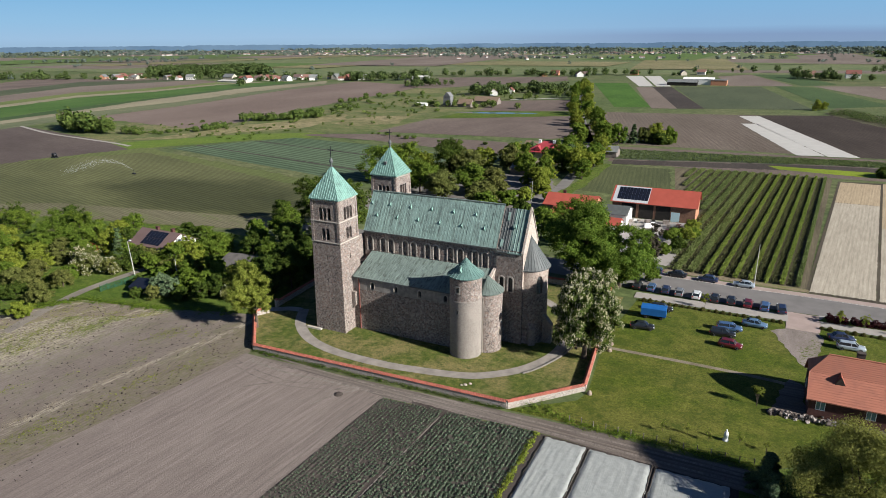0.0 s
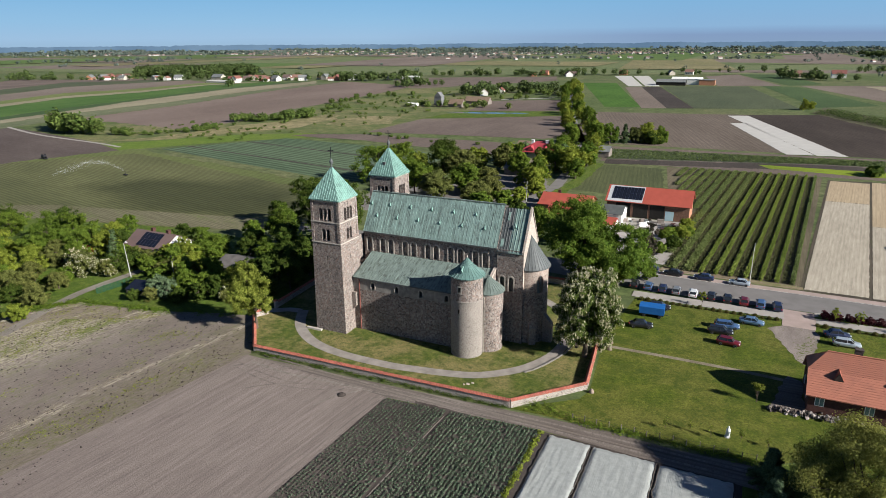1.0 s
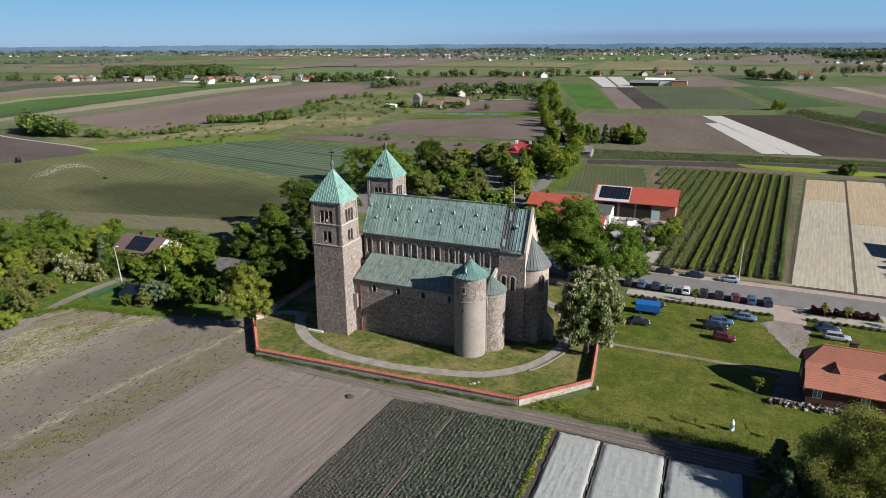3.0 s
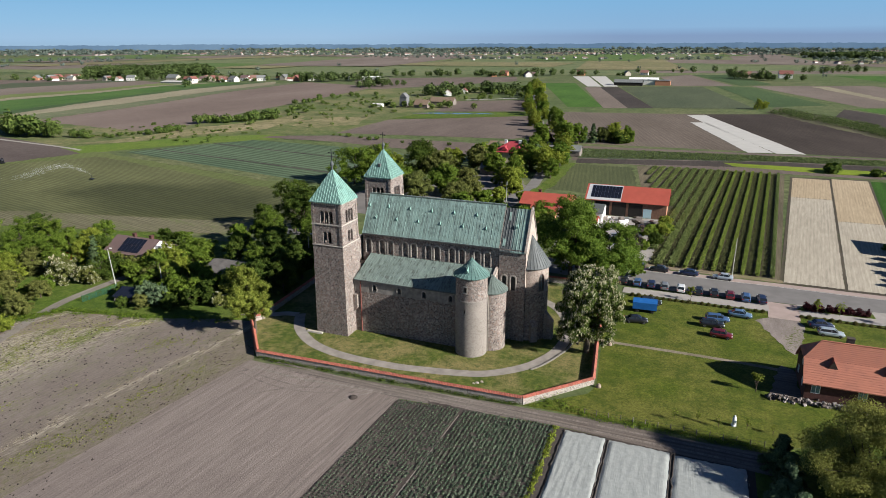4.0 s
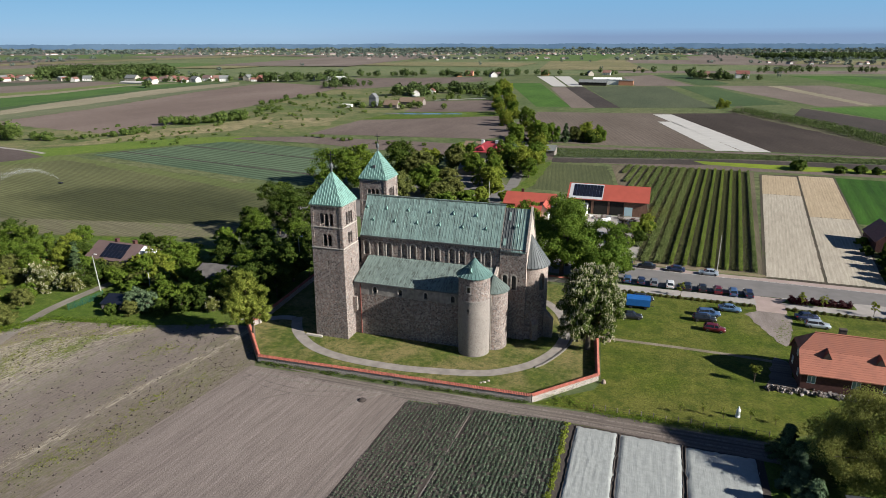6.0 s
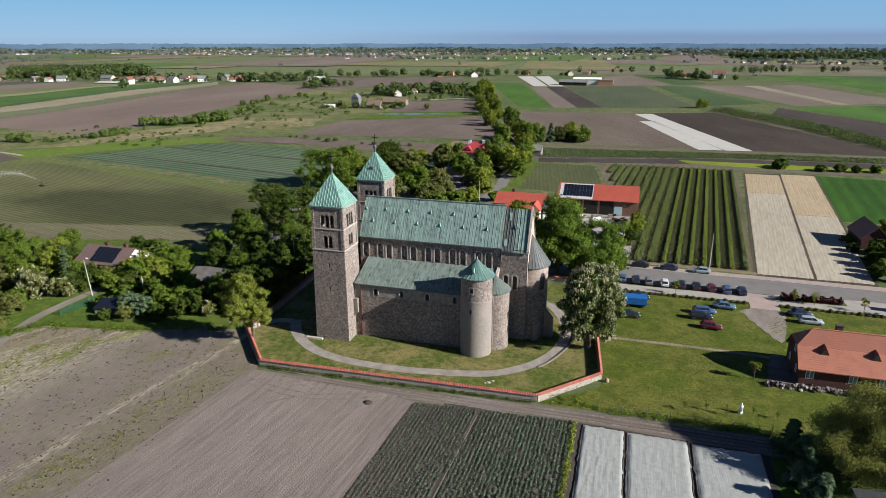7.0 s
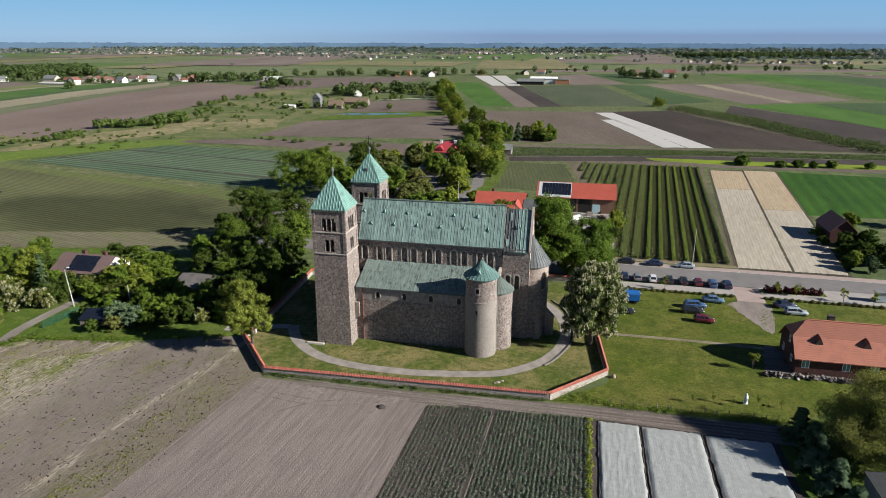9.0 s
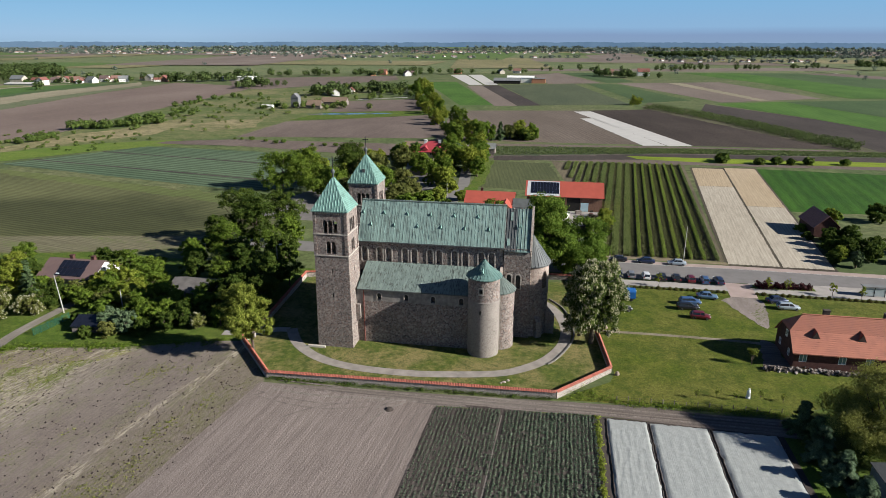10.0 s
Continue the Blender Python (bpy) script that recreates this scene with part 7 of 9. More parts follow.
def wall_window(parent, o, u, x, z, w, h, frame=None, glass=None):
    """A casement in a wall: frame, bars and two panes."""
    o, u = Vector(o), Vector(u).normalized()
    nrm = u.cross(Vector((0, 0, 1)))
    mt = Matrix((u, nrm, (0, 0, 1))).transposed().to_4x4()
    mt.translation = o + u * x + Vector((0, 0, z))
    win = M()
    t = 0.09
    win.box(-w / 2, -0.02, 0, -w / 2 + t, 0.05, h, mt).box(w / 2 - t, -0.02, 0, w / 2, 0.05, h, mt).box(-w / 2 + t, -0.02, 0, w / 2 - t, 0.05, t, mt).box(-w / 2 + t, -0.02, h - t, w / 2 - t, 0.05, h, mt)
    win.box(-0.05, -0.02, t, 0.05, 0.05, h - t, mt)
    wd = part("window", win, frame or PAINT_W, parent, "painted window frame with a centre bar")
    for s in (-1, 1):
        x0, x1 = sorted((s * 0.05, s * (w / 2 - t)))
        part("pane", M().box(x0, -0.01, t, x1, 0.012, h - t, mt), glass or GLASS_DARK, wd)
    return wd


def gabled(name, label, x0, x1, y0, y1, eave, ridge, wall, roof, along="x", over=0.4, group="", category="house", tile=False, wins=(), chimneys=(), turn=0.0, at=None, gable=None, thick=0.12):
    """A house or shed: walls, two roof slopes with thickness, gables, windows, chimneys. Built about its middle."""
    cx, cy = (x0 + x1) / 2, (y0 + y1) / 2
    lx, ly = (x1 - x0) / 2, (y1 - y0) / 2
    rot = Matrix.Identity(4)
    if along == "y":
        lx, ly = ly, lx
        turn += 90
    t = thing(name, label, category, group, at=Matrix.Translation((cx, cy, 0)) @ Matrix.Rotation(radians(turn), 4, "Z"))
    w = M()
    w.plate((-lx, -ly, -0.2), (1, 0, 0), (0, 0, 1), rect(0, 0, 2 * lx, eave + 0.2))
    part("wall", w, wall, t)
    w = M()
    w.plate((lx, ly, -0.2), (-1, 0, 0), (0, 0, 1), rect(0, 0, 2 * lx, eave + 0.2))
    part("wall", w, wall, t)
    ge = M()
    ge.plate((lx, -ly, -0.2), (0, 1, 0), (0, 0, 1), [(0, 0), (2 * ly, 0), (2 * ly, eave + 0.2), (ly, ridge + 0.12), (0, eave + 0.2)])
    part("gable_wall", ge, gable or wall, t)
    ge = M()
    ge.plate((-lx, ly, -0.2), (0, -1, 0), (0, 0, 1), [(0, 0), (2 * ly, 0), (2 * ly, eave + 0.2), (ly, ridge + 0.12), (0, eave + 0.2)])
    part("gable_wall", ge, gable or wall, t)
    k = (ridge - eave) / ly
    ze = eave - over * k
    for s in (-1, 1):
        m = M()
        q = [Vector((-s * -1 * (lx + over), s * (ly + over), ze)), Vector((s * -1 * (lx + over), s * (ly + over), ze)), Vector((s * -1 * (lx + over), 0, ridge)), Vector((s * (lx + over), 0, ridge))]
        if s < 0:
            q = [Vector((-(lx + over), -(ly + over), ze)), Vector((lx + over, -(ly + over), ze)), Vector((lx + over, 0, ridge)), Vector((-(lx + over), 0, ridge))]
        else:
            q = [Vector((lx + over, ly + over, ze)), Vector((-(lx + over), ly + over, ze)), Vector((-(lx + over), 0, ridge)), Vector((lx + over, 0, ridge))]
        up = Vector((0, 0, thick))
        m.raw([p for p in q] + [p + up for p in q], [(3, 2, 1, 0), (4, 5, 6, 7), (0, 1, 5, 4), (1, 2, 6, 5), (2, 3, 7, 6), (3, 0, 4, 7)])
        if tile:
            tiled_plane(m, *[p + up for p in q])
        part("roof_slope", m, roof, t)
    for fx, fz, ww, hh in wins:
        wall_window(t, (-lx, -ly, 0), (1, 0, 0), fx, fz, ww, hh)
    for fx, fy, hh in chimneys:
        c = M().box(fx - 0.4, fy - 0.4, ridge - 1.2, fx + 0.4, fy + 0.4, ridge + hh)
        c.box(fx - 0.48, fy - 0.48, ridge + hh, fx + 0.48, fy + 0.48, ridge + hh + 0.12)
        part("chimney", c, BRICK_DARK, t, "dark brick chimney")
    return t


# the long brick house with a half-hipped tiled roof
HX0, HX1, HY0, HY1, HE, HR = 77.6, 104.0, 6.0, 15.4, 3.5, 8.3
hy = (HY0 + HY1) / 2
house = thing("brick_house", "long dark brick house with a half-hipped red tiled roof", "house")
hw = M()
hwin = [(1.5, 1.35, 1.25, 1.5), (7.8, 1.35, 1.25, 1.5), (12.1, 1.35, 1.25, 1.5), (18.4, 1.35, 1.25, 1.5), (23.6, 1.35, 1.25, 1.5)]
hw.plate((HX0, HY0, -0.2), (1, 0, 0), (0, 0, 1), rect(0, 0, HX1 - HX0, HE + 0.2), [rect(x - w / 2, z + 0.2, x + w / 2, z + h + 0.2) for x, z, w, h in hwin], 0.16)
hw.plate((HX1, HY1, -0.2), (-1, 0, 0), (0, 0, 1), rect(0, 0, HX1 - HX0, HE + 0.2))
part("wall", hw, BRICK_DARK, house)
slope = (HR - HE) / (hy - HY0)
zh = 6.05
yh = HY0 + (zh - HE) / slope
for xg, u in ((HX0, (0, -1, 0)), (HX1, (0, 1, 0))):
    m = M()
    d = HY1 - HY0
    m.plate((xg, HY1 if u[1] < 0 else HY0, -0.2), u, (0, 0, 1), [(0, 0), (d, 0), (d, HE + 0.2), (d - (yh - HY0), zh + 0.2), (yh - HY0, zh + 0.2), (0, HE + 0.2)])
    g = part("gable_wall", m, BRICK_DARK, house)
    for yy, zz in ((2.2, 1.2), (6.8, 1.2), (4.7, 3.9)):
        wall_window(house, (xg, HY1 if u[1] < 0 else HY0, 0), u, yy, zz, 0.9, 1.3)
for x, z, w, h in hwin:
    # Pale teal panes: the reflected sky is painted into the glass colour.
    wall_window(house, (HX0, HY0 + 0.05, 0), (1, 0, 0), x, z, w, h, PAINT_W, plain("teal_reflection_glass", (0.16, 0.25, 0.26), 0.15, 0, 0.15, 2.0, 0, 0.5))
ov = 0.45
ze = HE - ov * slope
rx0, rx1 = HX0 - ov, HX1 + ov
hipr = 2.4
m = M()
a0, a1 = Vector((rx0, HY0 - ov, ze)), Vector((rx1, HY0 - ov, ze))
b0, b1 = Vector((rx0, yh, zh)), Vector((rx1, yh, zh))
c0, c1 = Vector((rx0 + hipr, hy, HR)), Vector((rx1 - hipr, hy, HR))
tiled_plane(m, a0, a1, b1, b0)
tiled_plane(m, b0, b1, c1, c0)
m.face(a0 - Vector((0, 0, 0.14)), a0, b0, b0 - Vector((0, 0, 0.14)))
m.face(a1 - Vector((0, 0, 0.14)), a0 - Vector((0, 0, 0.14)), a0, a1)
part("front_roof", m, ROOF_RED, house, "worn red clay tile roof slope")
m = M()
mir = lambda p: Vector((p.x, 2 * hy - p.y, p.z))
tiled_plane(m, mir(a1), mir(a0), mir(b0), mir(b1))
tiled_plane(m, mir(b1), mir(b0), mir(c0), mir(c1))
part("rear_roof", m, ROOF_RED, house)
for p, q, r in ((mir(b0), b0, c0), (b1, mir(b1), c1)):
    m = M()
    n = 8
    for i in range(n):
        f0, f1 = i / n, (i + 1) / n
        m.face(p.lerp(r, f0), q.lerp(r, f0), q.lerp(r, f1), p.lerp(r, f1))
    m.face(p - Vector((0, 0, 0.15)), q - Vector((0, 0, 0.15)), q, p)
    part("half_hip", m, ROOF_RED, house, "half-hip of red tiles")
m = M()
m.tube([c0 + Vector((0, 0, 0.05)), c1 + Vector((0, 0, 0.05))], [0.13, 0.13], 6)
part("ridge_tiles", m, ROOF_RED, house)
for x in (81.2, 88.6, 96.0):
    y = HY0 + 1.55
    z = HE + (y - HY0) * slope
    dm = M()
    p = [Vector((x - 0.8, y, z - 0.05)), Vector((x + 0.8, y, z - 0.05)), Vector((x, y + 0.1, z + 1.45)), Vector((x, y + 1.45, z + 1.45 * slope + 0.04))]
    dm.raw(p, [(0, 2, 3), (1, 3, 2)])
    do = part("dormer", dm, TILE_RED, house, "small triangular roof dormer")
    part("dormer_front", M().prism([(-0.72, 0), (0.72, 0), (0, 1.32)], -0.04, 0.04, Matrix.Translation((x, y + 0.06, z - 0.02)) @ Matrix(((1, 0, 0, 0), (0, 0, -1, 0), (0, 1, 0, 0), (0, 0, 0, 1)))), plain("dark_dormer_boards", (0.05, 0.036, 0.03), 0.9, 0, 0.3, 1.5, 0.3), do, "dark boarded dormer front")
for x in (83.6, 93.5):
    c = M().box(x - 0.5, hy + 0.2, HR - 1.0, x + 0.5, hy + 0.95, HR + 0.8)
    c.box(x - 0.58, hy + 0.12, HR + 0.8, x + 0.58, hy + 1.03, HR + 0.92)
    part("chimney", c, plain("sooty_brick", (0.07, 0.055, 0.05), 0.9, 0, 0.3, 3.0), house, "broad dark brick chimney")

# stones heaped along the house front, each its own
rs = np.random.default_rng(9)
stones = []
for k in range(5):
    m = M()
    pts = []
    for i in range(5):
        for j in range(7):
            th, ph = math.pi * i / 4, 6.2832 * j / 7
            r = 1 + 0.22 * rs.normal()
            pts.append((r * math.sin(th) * math.cos(ph), 0.8 * r * math.sin(th) * math.sin(ph), 0.62 * r * math.cos(th)))
    m.raw(pts, [(i * 7 + j, (i + 1) * 7 + j, (i + 1) * 7 + (j + 1) % 7, i * 7 + (j + 1) % 7) for i in range(4) for j in range(7)])
    me = m.mesh("stone")
    me.materials.append(plain("boulder_grey" if k % 2 else "boulder_pale", (0.075, 0.06, 0.052) if k % 2 else (0.3, 0.26, 0.235), 0.9, 0, 0.35, 2.0, 0.4))
    stones.append(me)
pile = thing("stone_wall", "loose row of field stones heaped along the house", "stone wall")
for k in range(290):
    f = rs.random()
    x = 72.2 + 26 * f
    y = np.interp(x, [72, 77, 98.5], [4.2, 4.9, 4.8]) + rs.normal() * 0.32
    s = rs.uniform(0.22, 0.44)
    ob = part("stone", stones[(0, 1, 3, 2, 1)[rs.integers(5)]], None, pile)
    ob.matrix_world = Matrix.Translation((x, y, s * 0.4 + (0.35 if rs.random() < 0.35 else 0))) @ Matrix.Rotation(rs.uniform(0, 6), 4, "Z") @ Matrix.Diagonal((s * 1.2, s, s, 1))
sheet("house_yard", [(73.2, 5.4), (77.5, 5.4), (77.5, 15.5), (75.4, 16.5), (74.0, 12.0)], 0.07, TRACK, "bare yard at the house's end", "yard", wild=0.5)

# barn and farm buildings
# Front brick is a darker copy of the gable's: its shade is painted in.
barn = gabled("barn", "long barn with a red sheet roof, open bays and solar panels", 26.6, 51.4, 109.2, 121.6, 5.0, 8.5, plain("shaded_brick_front", (0.2, 0.11, 0.075), 0.9, 0, 0.3, 2.0, 0.3), SHEET_RED, over=0.6, category="barn", gable=BRICK)
# Solid near-black boxes: the shade inside the bays is painted, not hollow.
for xa, xb in ((-9.5, -5.0), (-4.2, 0.2), (0.9, 5.2)):
    part("open_bay", M().box(xa, -6.26, 0.0, xb, -5.9, 4.4), DARKNESS, barn, "barn bay with its inner shade painted near-black")
part("barn_door", M().box(5.5, -6.3, 0, 8.0, -6.12, 2.9), TEAL, barn, "pale sliding door")
k = (8.5 - 5.0) / 6.2
for i in range(9):
    for j in range(2):
        x0 = -11.2 + i * 1.05
        y0, y1 = -5.6 + j * 2.5, -3.2 + j * 2.5
        z0, z1 = 8.5 + y0 * k + 0.22, 8.5 + y1 * k + 0.22
        sp = M()
        sp.raw([(x0, y0, z0), (x0 + 1.0, y0, z0), (x0 + 1.0, y1, z1), (x0, y1, z1), (x0, y0, z0 - 0.06), (x0 + 1.0, y0, z0 - 0.06)], [(0, 1, 2, 3), (4, 5, 1, 0)])
        part("solar_panel", sp, SOLAR, barn)
wr = M()
wr.raw([(-12.4, -6.6, 8.5 - 6.6 * k + 0.14), (-1.6, -6.6, 8.5 - 6.6 * k + 0.14), (-1.6, -0.2, 8.52), (-12.4, -0.2, 8.52)], [(0, 1, 2, 3)])
part("pale_roof_sheet", wr, plain("pale_grey_sheet", (0.45, 0.46, 0.47), 0.6, 0, 0.1), barn, "white sheet under the solar panels")
gabled("farm_house", "low farm building with a red sheet roof", 7.0, 22.5, 100.5, 112.5, 3.8, 6.2, BRICK, SHEET_RED, category="farm building", over=0.5, chimneys=[(-3, 0.5, 0.9)])
gabled("grey_barn", "grey-roofed outbuilding with a white gable", 22.8, 33.2, 98.5, 107.5, 3.2, 4.9, WHITE, plain("dark_felt_roof", (0.085, 0.092, 0.09), 0.85, 0, 0.2, 0.6), category="farm building", over=0.3)
gabled("farm_shed", "small shed with a red roof", 26.5, 33.0, 88.5, 94.0, 2.6, 4.0, WHITE, SHEET_RED, category="shed", over=0.3)
gabled("farm_shed", "small shed with a red roof", 12.0, 20.0, 92.0, 98.0, 3.0, 4.8, BRICK, SHEET_RED, category="shed", over=0.3)
gabled("farm_wing", "small white-gabled wing with a red roof", 18.6, 22.2, 95.5, 101.5, 3.4, 5.2, WHITE, SHEET_RED, along="y", category="farm building", over=0.35)
gabled("farm_annexe", "flat grey-roofed annexe beside the farm building", 12.0, 18.4, 96.5, 100.4, 3.0, 3.5, WHITE, GREY_ROOF, category="farm building", over=0.2)
sheet("farmyard", [(24, 70), (50, 66), (52, 108.5), (24, 108.5)], 0.04, PAVING, "pale paved farmyard", "yard")
rs = np.random.default_rng(12)
for i in range(26):
    x, y = rs.uniform(31, 50), rs.uniform(97, 106)
    s = rs.uniform(0.4, 1.0)
    b = M().box(-s, -s * 0.7, 0, s, s * 0.7, s * rs.uniform(0.6, 1.3), inset=0.06)
    ob = solo("farm_crate", b, (WOOD_OLD, GREY_ROOF, BRICK_DARK, PAINT_W, WOOD_OLD)[i % 5], "stacked farm crate in the yard", "crate", "farmyard clutter")
    ob.matrix_world = Matrix.Translation((x, y, 0.04)) @ Matrix.Rotation(rs.uniform(0, 3), 4, "Z")

def hipped(name, label, x0, x1, y0, y1, eave, ridge, wall, roof, over=0.6, wins=(), chimneys=()):
    """A house under a hipped roof: four walls, four slopes, windows, chimneys."""
    cx, cy, lx, ly = (x0 + x1) / 2, (y0 + y1) / 2, (x1 - x0) / 2, (y1 - y0) / 2
    t = thing(name, label, "house", at=Matrix.Translation((cx, cy, 0)))
    cs = [Vector((-lx, -ly, 0)), Vector((lx, -ly, 0)), Vector((lx, ly, 0)), Vector((-lx, ly, 0))]
    es = [Vector((-lx - over, -ly - over, eave - 0.3)), Vector((lx + over, -ly - over, eave - 0.3)), Vector((lx + over, ly + over, eave - 0.3)), Vector((-lx - over, ly + over, eave - 0.3))]
    ra, rb = Vector((-max(lx - ly, 0.6), 0, ridge)), Vector((max(lx - ly, 0.6), 0, ridge))
    for k in range(4):
        p, q = cs[k], cs[(k + 1) % 4]
        w = M()
        w.plate(p - Vector((0, 0, 0.2)), (q - p).normalized(), (0, 0, 1), rect(0, 0, (q - p).length, eave + 0.2))
        part("wall", w, wall, t)
        e, f = es[k], es[(k + 1) % 4]
        m = M()
        m.face(*((e, f, rb, ra) if k == 0 else (e, f, rb) if k == 1 else (e, f, ra, rb) if k == 2 else (e, f, ra)))
        m.face(e - Vector((0, 0, 0.2)), f - Vector((0, 0, 0.2)), f, e)
        part("roof_slope", m, roof, t)
    for fx, fz, ww, hh in wins:
        wall_window(t, (-lx, -ly, 0), (1, 0, 0), fx, fz, ww, hh)
    for fx, fy, hh in chimneys:
        part("chimney", M().box(fx - 0.6, fy - 0.5, ridge - 1.6, fx + 0.6, fy + 0.5, ridge + hh).box(fx - 0.7, fy - 0.6, ridge + hh, fx + 0.7, fy + 0.6, ridge + hh + 0.15), PAINT_W, t, "white rendered chimney")
    return t


VILLA_RED = plain("bright_red_roof", (0.34, 0.05, 0.06), 0.5, 0, 0.12)
villa = hipped("villa", "two-storey cream villa with a bright red hipped roof", -28.5, -12.5, 186, 198, 5.6, 9.4, CREAM, VILLA_RED, 0.8, [(3, 0.9, 1.4, 1.5), (8, 0.9, 1.4, 1.5), (13, 0.9, 1.4, 1.5), (3, 3.6, 1.4, 1.4), (8, 3.6, 1.4, 1.4), (13, 3.6, 1.4, 1.4)], [(-3.6, -0.8, 0.5), (3.0, -0.8, 0.5)])
for x in (-3.0, 3.6):
    m = M()
    m.raw([(x - 1.5, -6.3, 6.2), (x + 1.5, -6.3, 6.2), (x, -6.3, 7.9), (x, -2.6, 7.9), (x - 1.5, -4.8, 6.2), (x + 1.5, -4.8, 6.2)], [(0, 1, 2), (1, 5, 3, 2), (4, 0, 2, 3)])
    part("dormer", m, VILLA_RED, villa, "gabled red roof dormer")
gabled("long_shed", "long low shed with a striped grey roof", -26, -17, 158, 166, 2.6, 4.2, WOOD_OLD, GREY_ROOF, category="shed", over=0.3)
gabled("far_shed", "small grey shed by the road", -2, 6, 214, 222, 3, 5, WOOD_OLD, GREY_ROOF, category="shed")
gabled("far_shed", "small dark shed by the road", -40, -28, 215, 223, 3, 5, WOOD_OLD, THATCH, category="shed")

# bungalow and sheds in the western gardens
bung = gabled("bungalow", "bungalow with a brown roof, white gable and solar panels", -79.2, -65.9, 16.2, 26.0, 3.3, 6.0, plain("grey_render", (0.5, 0.5, 0.5), 0.85, 0, 0.1, 0.6), BROWN_ROOF, over=0.5, chimneys=[(-1.5, 0.3, 0.8), (4.0, 0.3, 0.8)], gable=WHITE, wins=[(4, 1, 1.3, 1.3), (8.5, 1, 1.3, 1.3), (12, 1, 1.3, 1.3)])
k = (6.0 - 3.3) / 4.9
for i in range(6):
    for j in range(2):
        x0 = -2.8 + i * 1.12 - j * 0.2
        y0, y1 = -4.7 + j * 2.1, -2.7 + j * 2.1
        z0, z1 = 6.0 + y0 * k + 0.22, 6.0 + y1 * k + 0.22
        sp = M()
        sp.raw([(x0, y0, z0), (x0 + 1.06, y0, z0), (x0 + 1.06, y1, z1), (x0, y1, z1), (x0, y0, z0 - 0.06), (x0 + 1.06, y0, z0 - 0.06)], [(0, 1, 2, 3), (4, 5, 1, 0)])
        part("solar_panel", sp, SOLAR, bung)
gabled("garden_shed", "garden shed with a weathered grey roof", -46.2, -36.4, 14.0, 22.5, 2.8, 4.3, WOOD_OLD, plain("weathered_felt_roof", (0.12, 0.108, 0.1), 0.85, 0, 0.35, 0.5, 0.3), category="shed", over=0.3)
gabled("dark_shed", "low shed with a dark panelled roof", -56.5, -50.5, -2.5, 4.0, 1.3, 2.3, WOOD_OLD, SOLAR, category="shed", over=0.2, turn=8)
gabled("orange_shed", "small orange garden shed", -92, -88, 10.5, 13.5, 2.1, 3.0, plain("orange_boards", (0.5, 0.16, 0.04), 0.7), plain("orange_roof", (0.45, 0.12, 0.04), 0.7), category="shed", over=0.2)
# Garage render is greyed: the walls' shade is painted into the colour.
gabled("white_garage", "small garage with shade painted grey on its walls and a dark felt roof", 77.0, 83.0, -33, -25.0, 2.8, 3.1, plain("shaded_grey_render", (0.3, 0.3, 0.3), 0.9, 0, 0.15), plain("dark_garage_felt", (0.05, 0.052, 0.055), 0.9, 0, 0.2), along="y", category="garage", over=0.2)
gabled("red_shed", "dark red shed with a steep roof across the road", 110.2, 117.0, 91, 103, 3.2, 6.4, BRICK_DARK, plain("maroon_roof_sheet", (0.27, 0.14, 0.12), 0.8, 0, 0.2), along="y", category="shed", over=0.4)
LANE = soil("unpaved_lane_soil", (0.2, 0.175, 0.15), (0.29, 0.255, 0.225), 0.3, 0, 0.0, 0.3, weeds=(0.1, 0.12, 0.04), amount=0.4, lines=0.05)
ribbon("garden_lane", [(-60, -28), (-66, -9), (-66.3, 4.8), (-66, 11)], 2.4, 0.05, LANE, "unpaved lane between the gardens", "lane")


def lamp_post(x, y, h, label, arm=0.0, lean=0.0):
    t = thing("lamp_post", label, "lamp post", at=Matrix.Translation((x, y, 0)))
    part("pole", M().tube([(0, 0, -0.1), (lean * 0.5, 0, h * 0.5), (lean, 0, h)], [0.13, 0.1, 0.07], 8), plain("concrete_pole", (0.42, 0.4, 0.37), 0.9, 0, 0.1), t)
    if arm:
        part("arm", M().tube([(lean, 0, h), (lean + arm * 0.5, 0, h + 0.3), (lean + arm, 0, h + 0.35)], [0.05, 0.05, 0.05], 6), IRON, t)
        part("lamp_head", M().box(lean + arm - 0.2, -0.14, h + 0.25, lean + arm + 0.45, 0.14, h + 0.42, inset=0.03), PAINT_W, t, "white lamp head")


lamp_post(-64.4, 5.2, 8.5, "tall concrete lamp post by the garden lane", 0.8, -0.7)
lamp_post(-51.5, 6.5, 5.5, "short pole among the shrubs")
lamp_post(69.1, 61.6, 9.5, "concrete utility pole at the road's edge")
lamp_post(-27.5, 30, 9, "lamp post near the church wall", 0.8)
lamp_post(-1.0, 112, 8, "dark utility pole by the farm")


def bus_shelter(x, y):
    t = thing("bus_shelter", "bus shelter with a glass back and flat roof", "bus shelter", at=Matrix.Translation((x, y, 0)))
    part("roof", M().box(-2.4, -0.9, 2.35, 2.4, 0.9, 2.5), GREY_ROOF, t)
    for sx in (-2.2, 0, 2.2):
        part("post", M().box(sx - 0.05, -0.75, 0, sx + 0.05, -0.65, 2.35), IRON, t)
    for sx in (-2.2, 0):
        part("glass_panel", M().box(sx + 0.08, -0.72, 0.3, sx + 2.12, -0.69, 2.2), plain("shelter_glass", (0.4, 0.46, 0.46), 0.1, 0, 0.05), t)


bus_shelter(106.5, 44.5)

